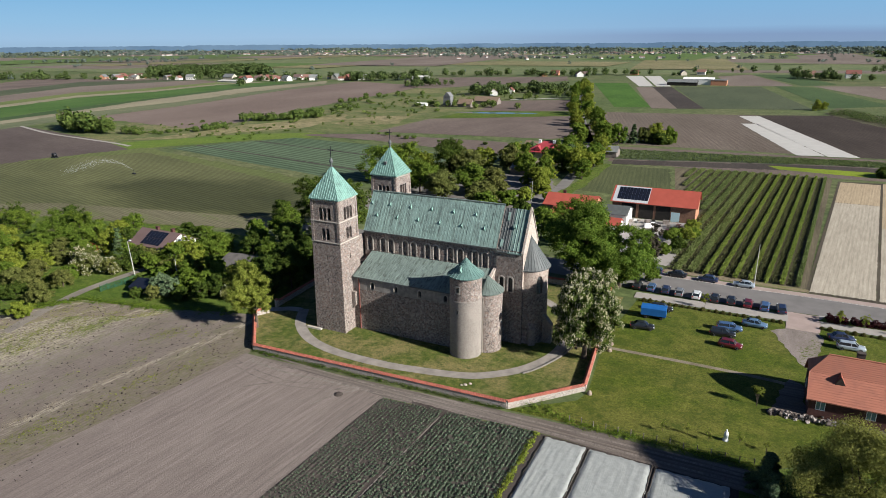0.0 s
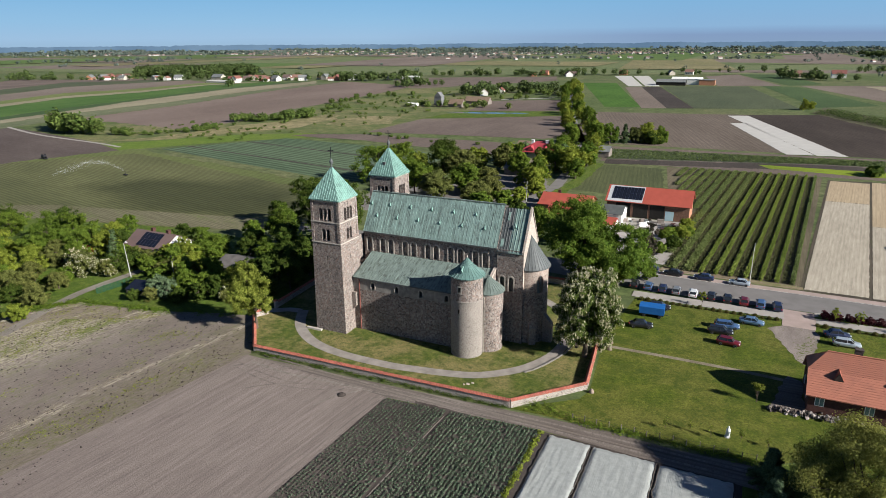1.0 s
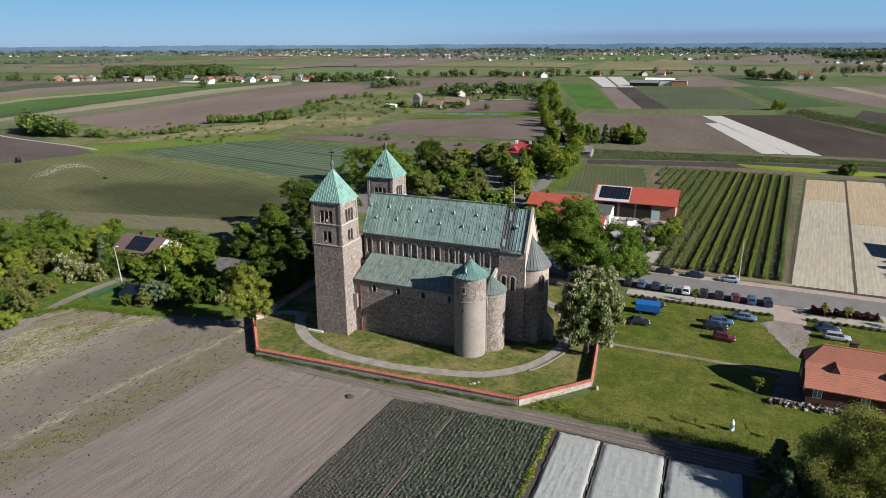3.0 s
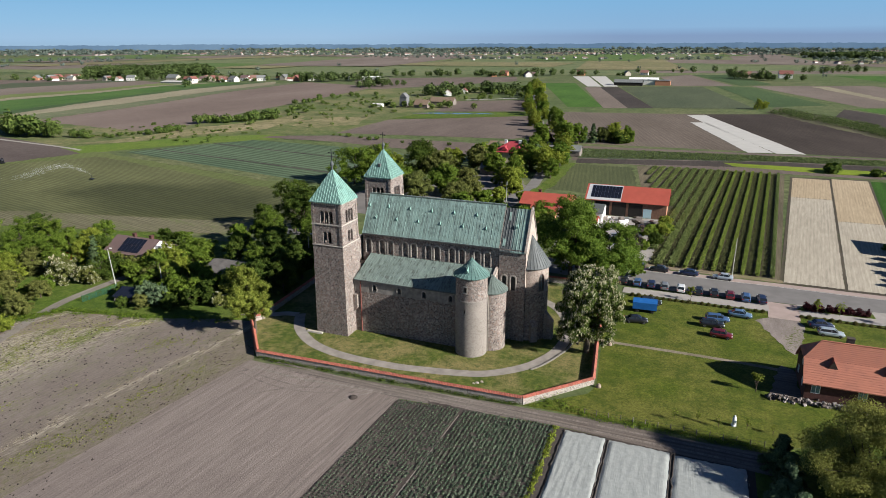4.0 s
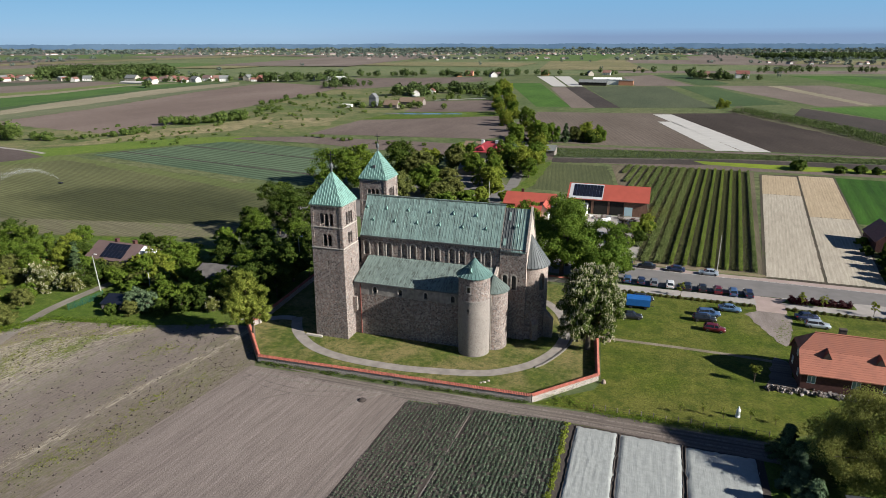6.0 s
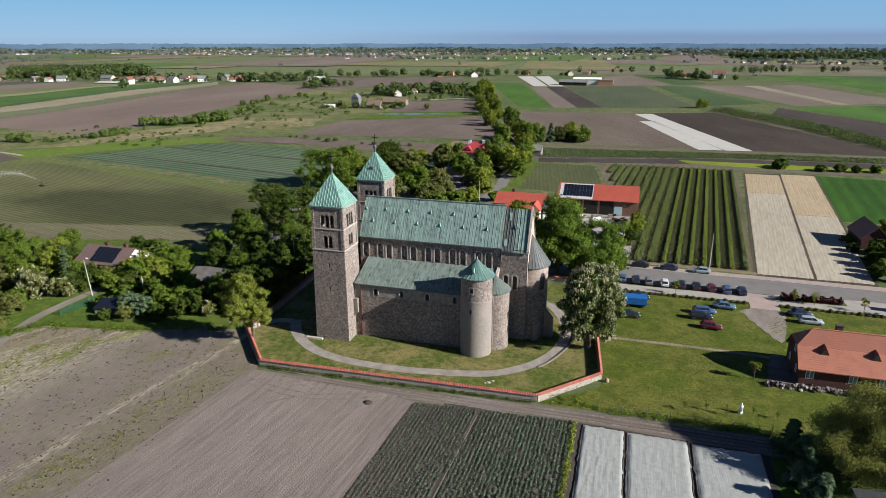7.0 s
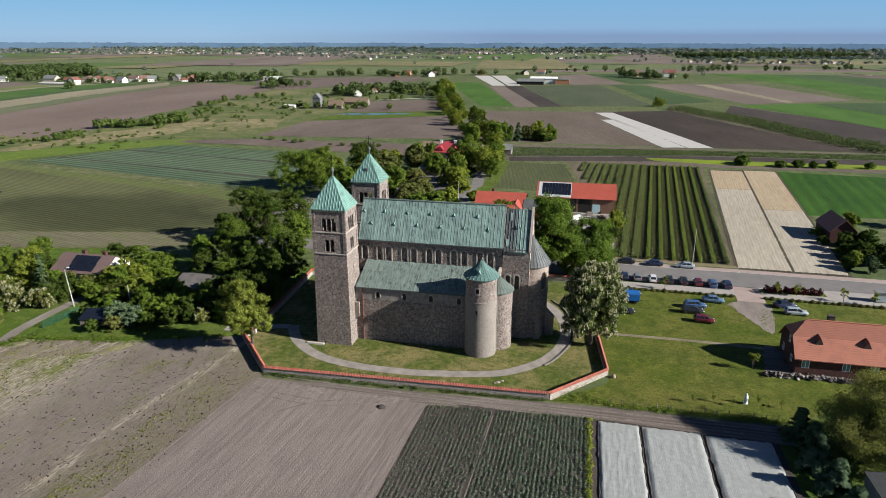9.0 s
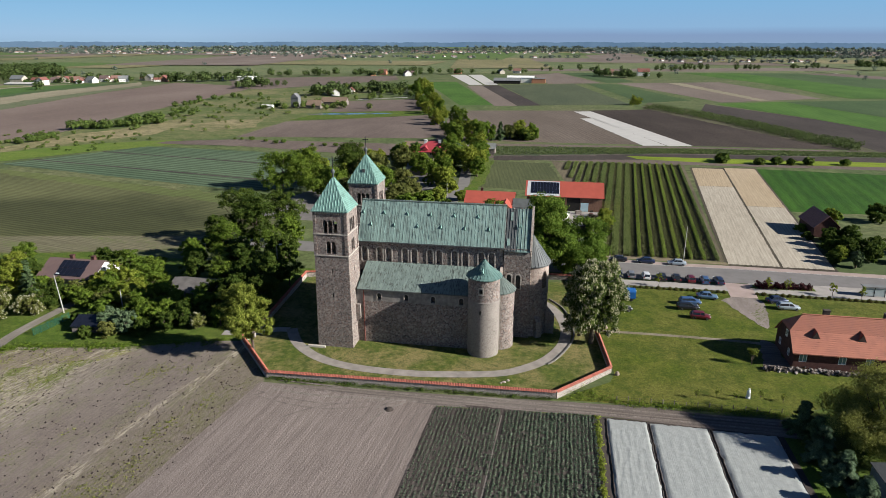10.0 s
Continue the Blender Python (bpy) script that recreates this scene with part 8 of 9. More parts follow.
def bench(x, y, turn):
    t = thing("bench", "dark wooden park bench beside the footpath", "bench", "churchyard benches", at=Matrix.Translation((x, y, 0.05)) @ Matrix.Rotation(radians(turn), 4, "Z"))
    wood = plain("dark_bench_wood", (0.06, 0.04, 0.03), 0.7, 0, 0.25, 4.0)
    for k in range(3):
        part("seat_slat", M().box(-0.9, -0.22 + 0.15 * k, 0.43, 0.9, -0.1 + 0.15 * k, 0.47), wood, t)
    for k in range(2):
        part("back_slat", M().box(-0.9, 0.25 + 0.03 * k, 0.6 + 0.17 * k, 0.9, 0.28 + 0.03 * k, 0.72 + 0.17 * k), wood, t)
    for s in (-0.7, 0.7):
        part("leg", M().box(s - 0.05, -0.22, 0, s + 0.05, 0.3, 0.43), IRON, t)


bench(41.1, 16.9, 90)
bench(41.3, 13.1, 90)
# the white statue stays one plain shape
st = M()
prof = [(0.38, 0.0), (0.38, 0.3), (0.28, 0.32), (0.32, 0.45), (0.3, 0.85), (0.3, 1.2), (0.22, 1.45), (0.1, 1.55), (0.14, 1.65), (0.13, 1.78), (0.02, 1.88)]
st.loft([[(67.3 + r * math.cos(6.2832 * k / 14), -5.9 + 0.85 * r * math.sin(6.2832 * k / 14), z) for k in range(14)] for r, z in prof], True, False)
solo("statue", st, PAINT_W, "small white statue standing on the lawn", "statue")
for x, y in ((46.6, 16.9), (46.9, 14.2), (47.3, -1.9)):
    m = M()
    m.loft([[(x + r * math.cos(6.2832 * k / 9) * (1 + 0.1 * math.sin(3 * k)), y + r * 0.8 * math.sin(6.2832 * k / 9), z) for k in range(9)] for r, z in ((0.4, 0), (0.42, 0.25), (0.32, 0.55), (0.12, 0.75))], True, True)
    solo("boulder", m, plain("warm_boulder", (0.3, 0.23, 0.18), 0.9, 0, 0.3, 2.0, 0.4), "warm-brown standing boulder on the grass", "boulder", "boulders")
tagged(solo("soil_mound", M().cyl((11.6, -18.95), 0.8, 0.3, 0.0, 0.35, 12), SOIL_DARK, "small dark heap of earth on the field", "earth heap"))

# clods on the rough field, and the sprinkler on the seedling field
rs = np.random.default_rng(31)
cl = M()
for i in range(2600):
    x, y = rs.uniform(-80, -13), rs.uniform(-75, -4)
    if y > -4 - (-(x + 20)) * 0.19:
        continue
    s = rs.uniform(0.07, 0.2) * (1.4 if rs.random() < 0.15 else 1)
    a = rs.uniform(0, 6.28)
    c, d = math.cos(a) * s, math.sin(a) * s
    cl.raw([(x - c, y - d, 0.0), (x + d, y - c, 0.0), (x + c, y + d, 0.0), (x - d, y + c, 0.0), (x + c * 0.2, y, s * 0.9 + 0.03)], [(0, 1, 4), (1, 2, 4), (2, 3, 4), (3, 0, 4)])
solo("soil_clods", cl, soil("dark_clods", (0.07, 0.055, 0.048), (0.11, 0.09, 0.078), 0.5), "dark clods of earth on the rough field", "clods", kind="stuff")
sprinkler = thing("sprinkler", "field sprinkler throwing a fine arc of water", "sprinkler", at=Matrix.Translation((-171, 91.7, 0)))
part("stand", M().tube([(0, 0, 0), (0, 0, 2.0)], [0.08, 0.06], 6), IRON, sprinkler)
part("cart", M().box(-0.8, -0.5, 0.2, 0.8, 0.5, 0.6), IRON, sprinkler)
k = 7000
f = rs.random(k) ** 0.7
spread = 0.25 + 2.6 * f
pt = np.stack([-20 * f + rs.normal(size=k) * spread * 0.6, -15 * f + rs.normal(size=k) * spread, 2.0 + 20 * f * (1 - f) * (1 - 0.75 * rs.random(k) * f) + rs.normal(size=k) * 0.12], 1)
pt[:, 2] = np.maximum(pt[:, 2], 0.1)
tagged(part("water_spray", leaf_mesh("water_spray", pt, rs.normal(size=(k, 3)), rs.uniform(0.018, 0.042, k), rs), plain("water_drops", (0.7, 0.73, 0.76), 0.2, 0, 0.02), sprinkler, "fine white water spray"), kind="stuff")

lawn_fence = thing("lawn_fence", "low wire fence on weathered wooden posts along the lawn's edge", "fence")
fa, fb = Vector((46.5, -10.6, 0)), Vector((71.0, -10.2, 0))
for i in range(15):
    q = fa.lerp(fb, i / 14) + Vector((0, 0.12 * math.sin(i * 2.7), 0))
    part("post", M().cyl((q.x, q.y), 0.07, 0.06, 0, 1.05 + 0.08 * math.sin(i * 1.9), 7), WOOD_OLD, lawn_fence)
for z in (0.45, 0.9):
    part("wire", M().tube([fa + Vector((0, 0, z)), fb + Vector((0, 0, z))], [0.012, 0.012], 4), IRON, lawn_fence)

reel = thing("irrigation_reel", "small dark irrigation reel standing on the bare field", "irrigation reel", at=Matrix.Translation((-242, 104, 0)))
rm = M()
rm.loft([[(r * math.cos(6.2832 * k / 18), w, 1.5 + r * math.sin(6.2832 * k / 18)) for k in range(18)] for r, w in ((0.3, -0.7), (1.15, -0.7), (1.15, -0.6), (0.7, -0.55), (0.7, 0.55), (1.15, 0.6), (1.15, 0.7), (0.3, 0.7))], True, True, True)
part("drum", rm, IRON, reel)
part("frame", M().box(-1.7, -0.75, 0.35, 1.9, 0.75, 0.5), IRON, reel)
for sx in (-1.0, 1.0):
    for sy in (-0.85, 0.85):
        wm = M()
        wm.loft([[(sx + r * math.cos(6.2832 * k / 14), sy + w, 0.4 + r * math.sin(6.2832 * k / 14)) for k in range(14)] for r, w in ((0.2, -0.1), (0.4, -0.1), (0.4, 0.1), (0.2, 0.1))], True, True, True)
        part("wheel", wm, IRON, reel)

fence = thing("garden_fence", "green wire-mesh garden fence with slim posts", "fence")
GREEN_PAINT = plain("green_fence_paint", (0.025, 0.1, 0.055), 0.6)
fa, fb = Vector((-62.2, -5.6, 0)), Vector((-61.0, 2.6, 0))
for i in range(6):
    q = fa.lerp(fb, i / 5)
    part("post", M().box(q.x - 0.04, q.y - 0.04, 0, q.x + 0.04, q.y + 0.04, 1.6), GREEN_PAINT, fence)
for i in range(5):
    q, r = fa.lerp(fb, i / 5), fa.lerp(fb, (i + 1) / 5)
    pm = M()
    for j in range(14):
        z = 0.1 + j * 0.108
        pm.tube([q + Vector((0, 0, z)), r + Vector((0, 0, z))], [0.018, 0.018], 4)
    for j in range(12):
        w = q.lerp(r, j / 11)
        pm.tube([w + Vector((0, 0, 0.1)), w + Vector((0, 0, 1.52))], [0.012, 0.012], 4)
    part("mesh_panel", pm, GREEN_PAINT, fence)

# small flat stones on the grass inside the churchyard wall
for x, y, s in ((28.5, -7.7, 0.32), (29.1, -7.1, 0.26), (28.0, -8.1, 0.18)):
    m = M()
    m.loft([[(x + s * r * math.cos(6.2832 * k / 9) * (1 + 0.15 * math.sin(2 * k)), y + s * r * 0.7 * math.sin(6.2832 * k / 9), z) for k in range(9)] for r, z in ((1.0, 0), (1.05, 0.16), (0.75, 0.26))], True, True)
    solo("flat_stone", m, STONE_PALE, "pale flat stone lying on the churchyard grass", "stone", "loose stones")

# ---- cars ----
RUBBER = plain("tyre_rubber", (0.02, 0.02, 0.02), 0.9)
RIM = plain("wheel_rim", (0.5, 0.5, 0.52), 0.35, 0.8, 0.1)
CAR_GLASS = plain("car_glass", (0.02, 0.025, 0.03), 0.08, 0, 0.1, 1, 0, 0.6)
LAMP_R = plain("tail_lamp", (0.4, 0.02, 0.02), 0.3)
LAMP_W = plain("head_lamp", (0.75, 0.78, 0.8), 0.2)


def paint(name, c):
    m = plain(name, c, 0.35, 0.25, 0.06, 0.8, 0, 0.5)
    m.node_tree.nodes["Principled BSDF"].inputs["Coat Weight"].default_value = 0.6
    return m


PAINTS = {n: paint(n.replace(" ", "_") + "_car_paint", c) for n, c in {"navy": (0.018, 0.028, 0.07), "blue": (0.06, 0.12, 0.25), "dark red": (0.13, 0.01, 0.018), "black": (0.015, 0.015, 0.018), "white": (0.75, 0.75, 0.74), "grey": (0.2, 0.21, 0.22), "silver": (0.36, 0.41, 0.46), "light blue": (0.11, 0.19, 0.31)}.items()}
CARS = {}


def car(colour, kind, x, y, heading):
    """kind: hatch, sedan, wagon. Built once for each colour and kind, then copied. It faces its own +x."""
    at = Matrix.Translation((x, y, 0.05)) @ Matrix.Rotation(radians(heading), 4, "Z")
    lb = f"parked {colour} {dict(hatch='hatchback car', sedan='saloon car', wagon='estate car')[kind]}"
    if (colour, kind) in CARS:
        return copy_thing(CARS[colour, kind], at)
    t = thing("car", lb, "car", "parked cars", at=at)
    p = PAINTS[colour]
    L = {"hatch": 4.1, "sedan": 4.55, "wagon": 4.6}[kind]
    W = 0.88
    h = L / 2
    # stations from tail to nose: x, half width, sill, belt
    st = [(-h, W * 0.78, 0.45, 0.72), (-h + 0.06, W * 0.93, 0.32, 0.9), (-h + 0.4, W, 0.22, 0.96), (-0.6, W * 1.02, 0.2, 0.93), (0.6, W * 1.02, 0.2, 0.92), (h - 1.15, W, 0.2, 0.9), (h - 0.45, W * 0.96, 0.22, 0.8), (h - 0.1, W * 0.85, 0.28, 0.68), (h, W * 0.68, 0.36, 0.56)]
    rings = [[(xx, -w * 0.92, lo), (xx, -w, lo + 0.16), (xx, -w, hi - 0.16), (xx, -w * 0.9, hi), (xx, 0, hi + 0.03), (xx, w * 0.9, hi), (xx, w, hi - 0.16), (xx, w, lo + 0.16), (xx, w * 0.92, lo)] for xx, w, lo, hi in st]
    part("body", M().loft(rings, True, True, True), p, t)
    r0, r1 = {"hatch": (-h + 0.55, 0.55), "sedan": (-h + 1.25, 0.5), "wagon": (-h + 0.45, 0.55)}[kind]
    b0, b1 = {"hatch": (-h + 0.12, h - 1.1), "sedan": (-h + 0.7, h - 1.15), "wagon": (-h + 0.12, h - 1.1)}[kind]
    cab = [[(b0, -W * 0.88, 0.9), (b0, W * 0.88, 0.9), (b1, W * 0.86, 0.88), (b1, -W * 0.86, 0.88)], [(r0, -W * 0.68, 1.42), (r0, W * 0.68, 1.42), (r1 - 0.05, W * 0.68, 1.43), (r1 - 0.05, -W * 0.68, 1.43)]]
    part("glazing", M().loft(cab, True, False, False), CAR_GLASS, t, "dark car windows")
    rf = [[(r0 - 0.04, -W * 0.7, 1.41), (r0 - 0.04, W * 0.7, 1.41), (r1, W * 0.7, 1.42), (r1, -W * 0.7, 1.42)], [(r0 + 0.12, -W * 0.58, 1.49), (r0 + 0.12, W * 0.58, 1.49), (r1 - 0.2, W * 0.58, 1.49), (r1 - 0.2, -W * 0.58, 1.49)]]
    part("roof", M().loft(rf, True, True, False), p, t)
    for s in (-1, 1):
        for (xa, za), (xb, zb) in (((b0, 0.9), (r0, 1.42)), ((b1, 0.88), (r1 - 0.05, 1.43)), ((-0.1, 0.92), (-0.12, 1.43))):
            part("pillar", M().tube([(xa, s * W * 0.87, za), (xb, s * W * 0.69, zb)], [0.045, 0.04], 5), p, t)
        for xx in (-h + 0.82, h - 0.85):
            ty = M()
            ty.loft([[(xx + r * math.cos(6.2832 * k / 16), s * yy, 0.31 + r * math.sin(6.2832 * k / 16)) for k in range(16)] for r, yy in ((0.2, 0.9), (0.3, 0.9), (0.315, 0.84), (0.3, 0.68))], True, True, True)
            tp = part("tyre", ty, RUBBER, t)
            rm = M()
            rm.loft([[(xx + r * math.cos(6.2832 * k / 12), s * yy, 0.31 + r * math.sin(6.2832 * k / 12)) for k in range(12)] for r, yy in ((0.2, 0.905), (0.12, 0.89), (0.02, 0.9))], True, False, True)
            part("rim", rm, RIM, tp, "grey wheel rim")
        part("headlight", M().box(h - 0.28, s * 0.62 - 0.16, 0.6, h - 0.06, s * 0.62 + 0.16, 0.74, inset=0.02), LAMP_W, t, "clear headlight")
        part("tail_light", M().box(-h - 0.01, s * 0.66 - 0.13, 0.68, -h + 0.14, s * 0.66 + 0.13, 0.88), LAMP_R, t, "red tail light")
        part("mirror", M().box(h - 1.45, s * 0.95 - 0.09, 0.93, h - 1.3, s * 0.95 + 0.09, 1.05, inset=0.02), p, t)
    CARS[colour, kind] = t
    return t


for colour, kind, x, y, hd in [
    ("navy", "wagon", 74.5, 47.2, 92), ("blue", "wagon", 71.4, 47.2, 88), ("dark red", "hatch", 68.2, 47.3, 90), ("black", "hatch", 65.0, 47.5, 91), ("black", "wagon", 61.8, 47.6, 89),
    ("white", "hatch", 58.1, 47.7, 90), ("grey", "hatch", 54.6, 47.9, 90), ("navy", "hatch", 51.7, 48.1, 91), ("blue", "hatch", 48.6, 48.3, 90), ("black", "hatch", 45.6, 48.4, 90),
    ("silver", "sedan", 67.0, 58.9, 178), ("navy", "sedan", 59.4, 59.2, 179), ("black", "sedan", 52.6, 59.5, 178), ("navy", "hatch", 47.4, 59.7, 180),
    ("dark red", "hatch", 66.1, 25.3, -4), ("black", "wagon", 64.5, 29.8, 4), ("blue", "wagon", 65.5, 33.0, 6), ("light blue", "sedan", 69.8, 36.8, -2), ("black", "sedan", 50.4, 26.6, 10),
    ("silver", "wagon", 85.5, 33.4, 2), ("navy", "sedan", 84.3, 37.0, 12), ("black", "wagon", 52.4, 37.2, 8), ("grey", "hatch", 39.5, 84, 20), ("white", "hatch", 43, 79, 70)]:
    car(colour, kind, x, y, hd)

van = thing("box_trailer", "bright blue tarpaulin-covered trailer parked on the lawn", "trailer", at=Matrix.Translation((51.5, 32.9, 0.03)) @ Matrix.Rotation(radians(3), 4, "Z"))
TARP = plain("blue_tarpaulin", (0.014, 0.105, 0.33), 0.45, 0, 0.12, 0.8)
m = M()
m.loft([[(x, -1.1, 0.75), (x, -1.12, 2.2), (x, -0.8, 2.55), (x, 0.8, 2.55), (x, 1.12, 2.2), (x, 1.1, 0.75)] for x in (-2.4, -1.2, 0.0, 1.3, 2.4)], True, True, False)
part("tarpaulin", m, TARP, van, "bright blue tarpaulin cover")
part("chassis", M().box(-2.3, -0.9, 0.5, 2.3, 0.9, 0.75), IRON, van)
part("drawbar", M().tube([(2.3, 0, 0.6), (3.3, 0, 0.5)], [0.07, 0.06], 6), IRON, van)
for x in (-1.5, 1.5):
    for s in (-1, 1):
        ty = M()
        ty.loft([[(x + r * math.cos(6.2832 * k / 16), s * yy, 0.36 + r * math.sin(6.2832 * k / 16)) for k in range(16)] for r, yy in ((0.2, 1.02), (0.36, 1.02), (0.36, 0.78))], True, True, True)
        part("tyre", ty, RUBBER, van)

# ---- the far plain ----
rng = np.random.default_rng(21)


def woods(name, spots, label, material=None, quads=46, size=0.42):
    """Many far trees as one mass: spots are x, y, height, radius."""
    ps, ns, ss = [], [], []
    for x, y, h, r in spots:
        k = quads
        d = rng.normal(size=(k, 3))
        d /= np.linalg.norm(d, axis=1, keepdims=True)
        d *= rng.uniform(0.45, 1.0, (k, 1))
        p = d * np.array([r, r, h * 0.44]) * (0.8 + 0.4 * rng.random((k, 1)))
        p[:, 2] += h * 0.54
        ps.append(p + np.array([x, y, 0]))
        ns.append(d + np.array([0, 0, 0.5]) + rng.normal(size=(k, 3)) * 0.5)
        ss.append(rng.uniform(0.6, 1.3, k) * (r * size))
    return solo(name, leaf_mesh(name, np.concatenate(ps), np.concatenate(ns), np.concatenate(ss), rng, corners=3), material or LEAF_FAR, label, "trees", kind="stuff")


def along(pts, gap, h, r, side=2.0, skip=0.0):
    out = []
    for (xa, ya), (xb, yb) in zip(pts, pts[1:]):
        n = max(1, int(math.hypot(xb - xa, yb - ya) / gap))
        for i in range(n):
            if rng.random() < skip:
                continue
            f = (i + rng.random()) / n
            s = rng.uniform(0.6, 1.25)
            out.append((xa + (xb - xa) * f + rng.normal() * side, ya + (yb - ya) * f + rng.normal() * side, h * s, r * s))
    return out


LEAF_SHRUB = foliage("shrub_leaves", (0.049, 0.083, 0.019), (0.144, 0.183, 0.049), 0.7, 0.2)
# LEAF_HAZE: distance haze painted into the leaves as a pale bluish grey.
LEAF_HAZE = foliage("haze_tinted_leaves", (0.085, 0.11, 0.1), (0.15, 0.18, 0.165), 0.8, 0.2)
# bushes between the western fields
woods("field_bushes", along([(-344, 176), (-322, 178), (-304, 176)], 1.3, 11, 4.8, 5) + along([(-294, 172), (-291, 174)], 1.5, 9, 2.4, 1) + along([(-286, 176), (-274, 180)], 2, 4.5, 2.8, 3) + along([(-272, 180), (-263, 188), (-261, 204)], 3, 2.4, 1.8, 3) + along([(-258, 203), (-250, 209), (-253, 229)], 2, 3.6, 2.6, 4) + along([(-258, 257), (-248, 272), (-239, 290), (-240, 310)], 1.8, 5.5, 3.4, 5) + along([(-262, 330), (-240, 335), (-258, 385), (-285, 440), (-270, 520)], 6, 4.2, 2.6, 8, 0.2) + along([(-150, 240), (-100, 228), (-40, 222)], 7, 2.2, 1.6, 2, 0.3), "scattered bushes between the fields", LEAF_SHRUB, 260, 0.2)
woods("meadow_shrubs", [(rng.uniform(-255, -165), rng.uniform(255, 600), rng.uniform(1.2, 3.2), rng.uniform(1.0, 2.2)) for i in range(110)] + [(rng.uniform(-300, -190), rng.uniform(180, 250), rng.uniform(0.8, 1.8), rng.uniform(0.8, 1.6)) for i in range(80)], "low shrubs on the rough meadow", LEAF_SHRUB, 60, 0.28)
woods("mill_trees", [(-160 + rng.normal() * 16, 420 + rng.normal() * 10, rng.uniform(3, 7), rng.uniform(2, 3.6)) for i in range(26)] + along([(-150, 480), (-120, 560), (-200, 640)], 8, 6, 3.2, 8), "trees and bushes round the mill", LEAF_SHRUB, 150, 0.24)
woods("strip_bushes", [(112, 212, 4, 3), (114, 216, 3.6, 2.6), (128, 210, 3, 2.4), (136, 212, 3.4, 2.6), (142, 211, 3, 2), (150, 213, 3.4, 2.4), (166, 214, 3, 2)], "bushes beside the yellow strip", LEAF_DARK, 160)
# belts near the villages
belt = along([(-470, 690), (-420, 720), (-390, 760)], 5, 13, 6, 9) + along([(-440, 830), (-310, 900), (-210, 945), (-120, 985)], 6, 11, 5, 10, 0.2) + along([(-325, 625), (-316, 640)], 3, 12, 5.5, 4) + along([(-202, 532), (-197, 565), (-182, 590)], 3, 11, 5, 5) + along([(-168, 578), (-124, 588)], 2.5, 11, 5.5, 6) + along([(-1030, 520), (-930, 575), (-860, 620)], 5, 9, 5, 12, 0.15) + along([(-760, 660), (-650, 690), (-540, 730), (-470, 770)], 6, 10, 5, 12, 0.15)
belt += along([(-1400, 420), (-1180, 560), (-1000, 640)], 10, 11, 5, 15, 0.2) + [(-834 + 128 * u - 95 * v, 662 + 147 * u + 80 * v, rng.uniform(13, 19), rng.uniform(5, 7.5)) for u, v in rng.random((420, 2))]
belt += along([(-60, 1080), (60, 1130), (160, 1200)], 20, 12, 5, 8, 0.25) + along([(93, 978), (161, 905)], 4, 12, 5.5, 9) + along([(215, 1170), (312, 1222)], 7, 13, 5, 9) + along([(366, 1232), (407, 1242)], 7, 13, 5, 6) + along([(480, 1290), (565, 1345)], 12, 12, 5, 7) + along([(640, 1395), (740, 1460)], 7, 14, 6, 8)
belt += [(400 + 540 * u - 60 * v, 2106 + 225 * u + 200 * v, rng.uniform(14, 20), rng.uniform(8, 12)) for u, v in rng.random((520, 2))]
belt += [(-539, 552, 10, 6.5)] + along([(-330, 600), (-300, 660), (-345, 700)], 8, 9, 4, 8)
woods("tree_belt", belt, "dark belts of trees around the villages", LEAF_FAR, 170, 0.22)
# single trees and lines far out
far = []
for i in range(110):
    a, r = rng.uniform(35, 165), 1000 * (4.3 / 0.9) ** rng.random()
    far.append((r * math.cos(radians(a)), r * math.sin(radians(a)), rng.uniform(7, 13), rng.uniform(3.5, 6.5)))
for i in range(70):
    a, r = rng.uniform(35, 165), rng.uniform(1900, 4300)
    x, y, d = r * math.cos(radians(a)), r * math.sin(radians(a)), radians(a + 90 + rng.normal() * 22)
    ln = rng.uniform(80, 420) * r / 2500
    far += along([(x, y), (x + ln * math.cos(d), y + ln * math.sin(d))], 9 + r / 400, 11, 7, r / 250)
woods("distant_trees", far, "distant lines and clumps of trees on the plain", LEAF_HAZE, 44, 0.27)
far = []
for k in range(55):
    a = rng.uniform(30, 168)
    r = rng.uniform(2900, 4600)
    x, y, d = r * math.cos(radians(a)), r * math.sin(radians(a)), radians(a + 90 + rng.normal() * 8)
    far += along([(x, y), (x + 500 * math.cos(d), y + 500 * math.sin(d))], 11, 15, 11, 30)
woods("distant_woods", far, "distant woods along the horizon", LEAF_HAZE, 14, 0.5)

# horizon: wooded rim, so far off that it does not shift; its blue haze is painted as a glow
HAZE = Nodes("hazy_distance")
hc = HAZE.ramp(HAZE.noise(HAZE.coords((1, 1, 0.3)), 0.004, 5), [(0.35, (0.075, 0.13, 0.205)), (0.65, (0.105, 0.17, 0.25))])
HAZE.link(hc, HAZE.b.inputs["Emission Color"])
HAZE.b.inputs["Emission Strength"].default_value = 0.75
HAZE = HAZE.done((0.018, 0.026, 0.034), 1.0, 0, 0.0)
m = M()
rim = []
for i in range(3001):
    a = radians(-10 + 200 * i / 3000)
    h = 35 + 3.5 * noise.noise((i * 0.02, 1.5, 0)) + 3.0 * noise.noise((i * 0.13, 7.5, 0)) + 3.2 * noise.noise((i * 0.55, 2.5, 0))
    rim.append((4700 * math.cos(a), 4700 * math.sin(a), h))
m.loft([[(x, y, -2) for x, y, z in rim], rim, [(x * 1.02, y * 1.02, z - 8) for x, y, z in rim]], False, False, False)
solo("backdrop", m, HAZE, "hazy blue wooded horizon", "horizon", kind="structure")
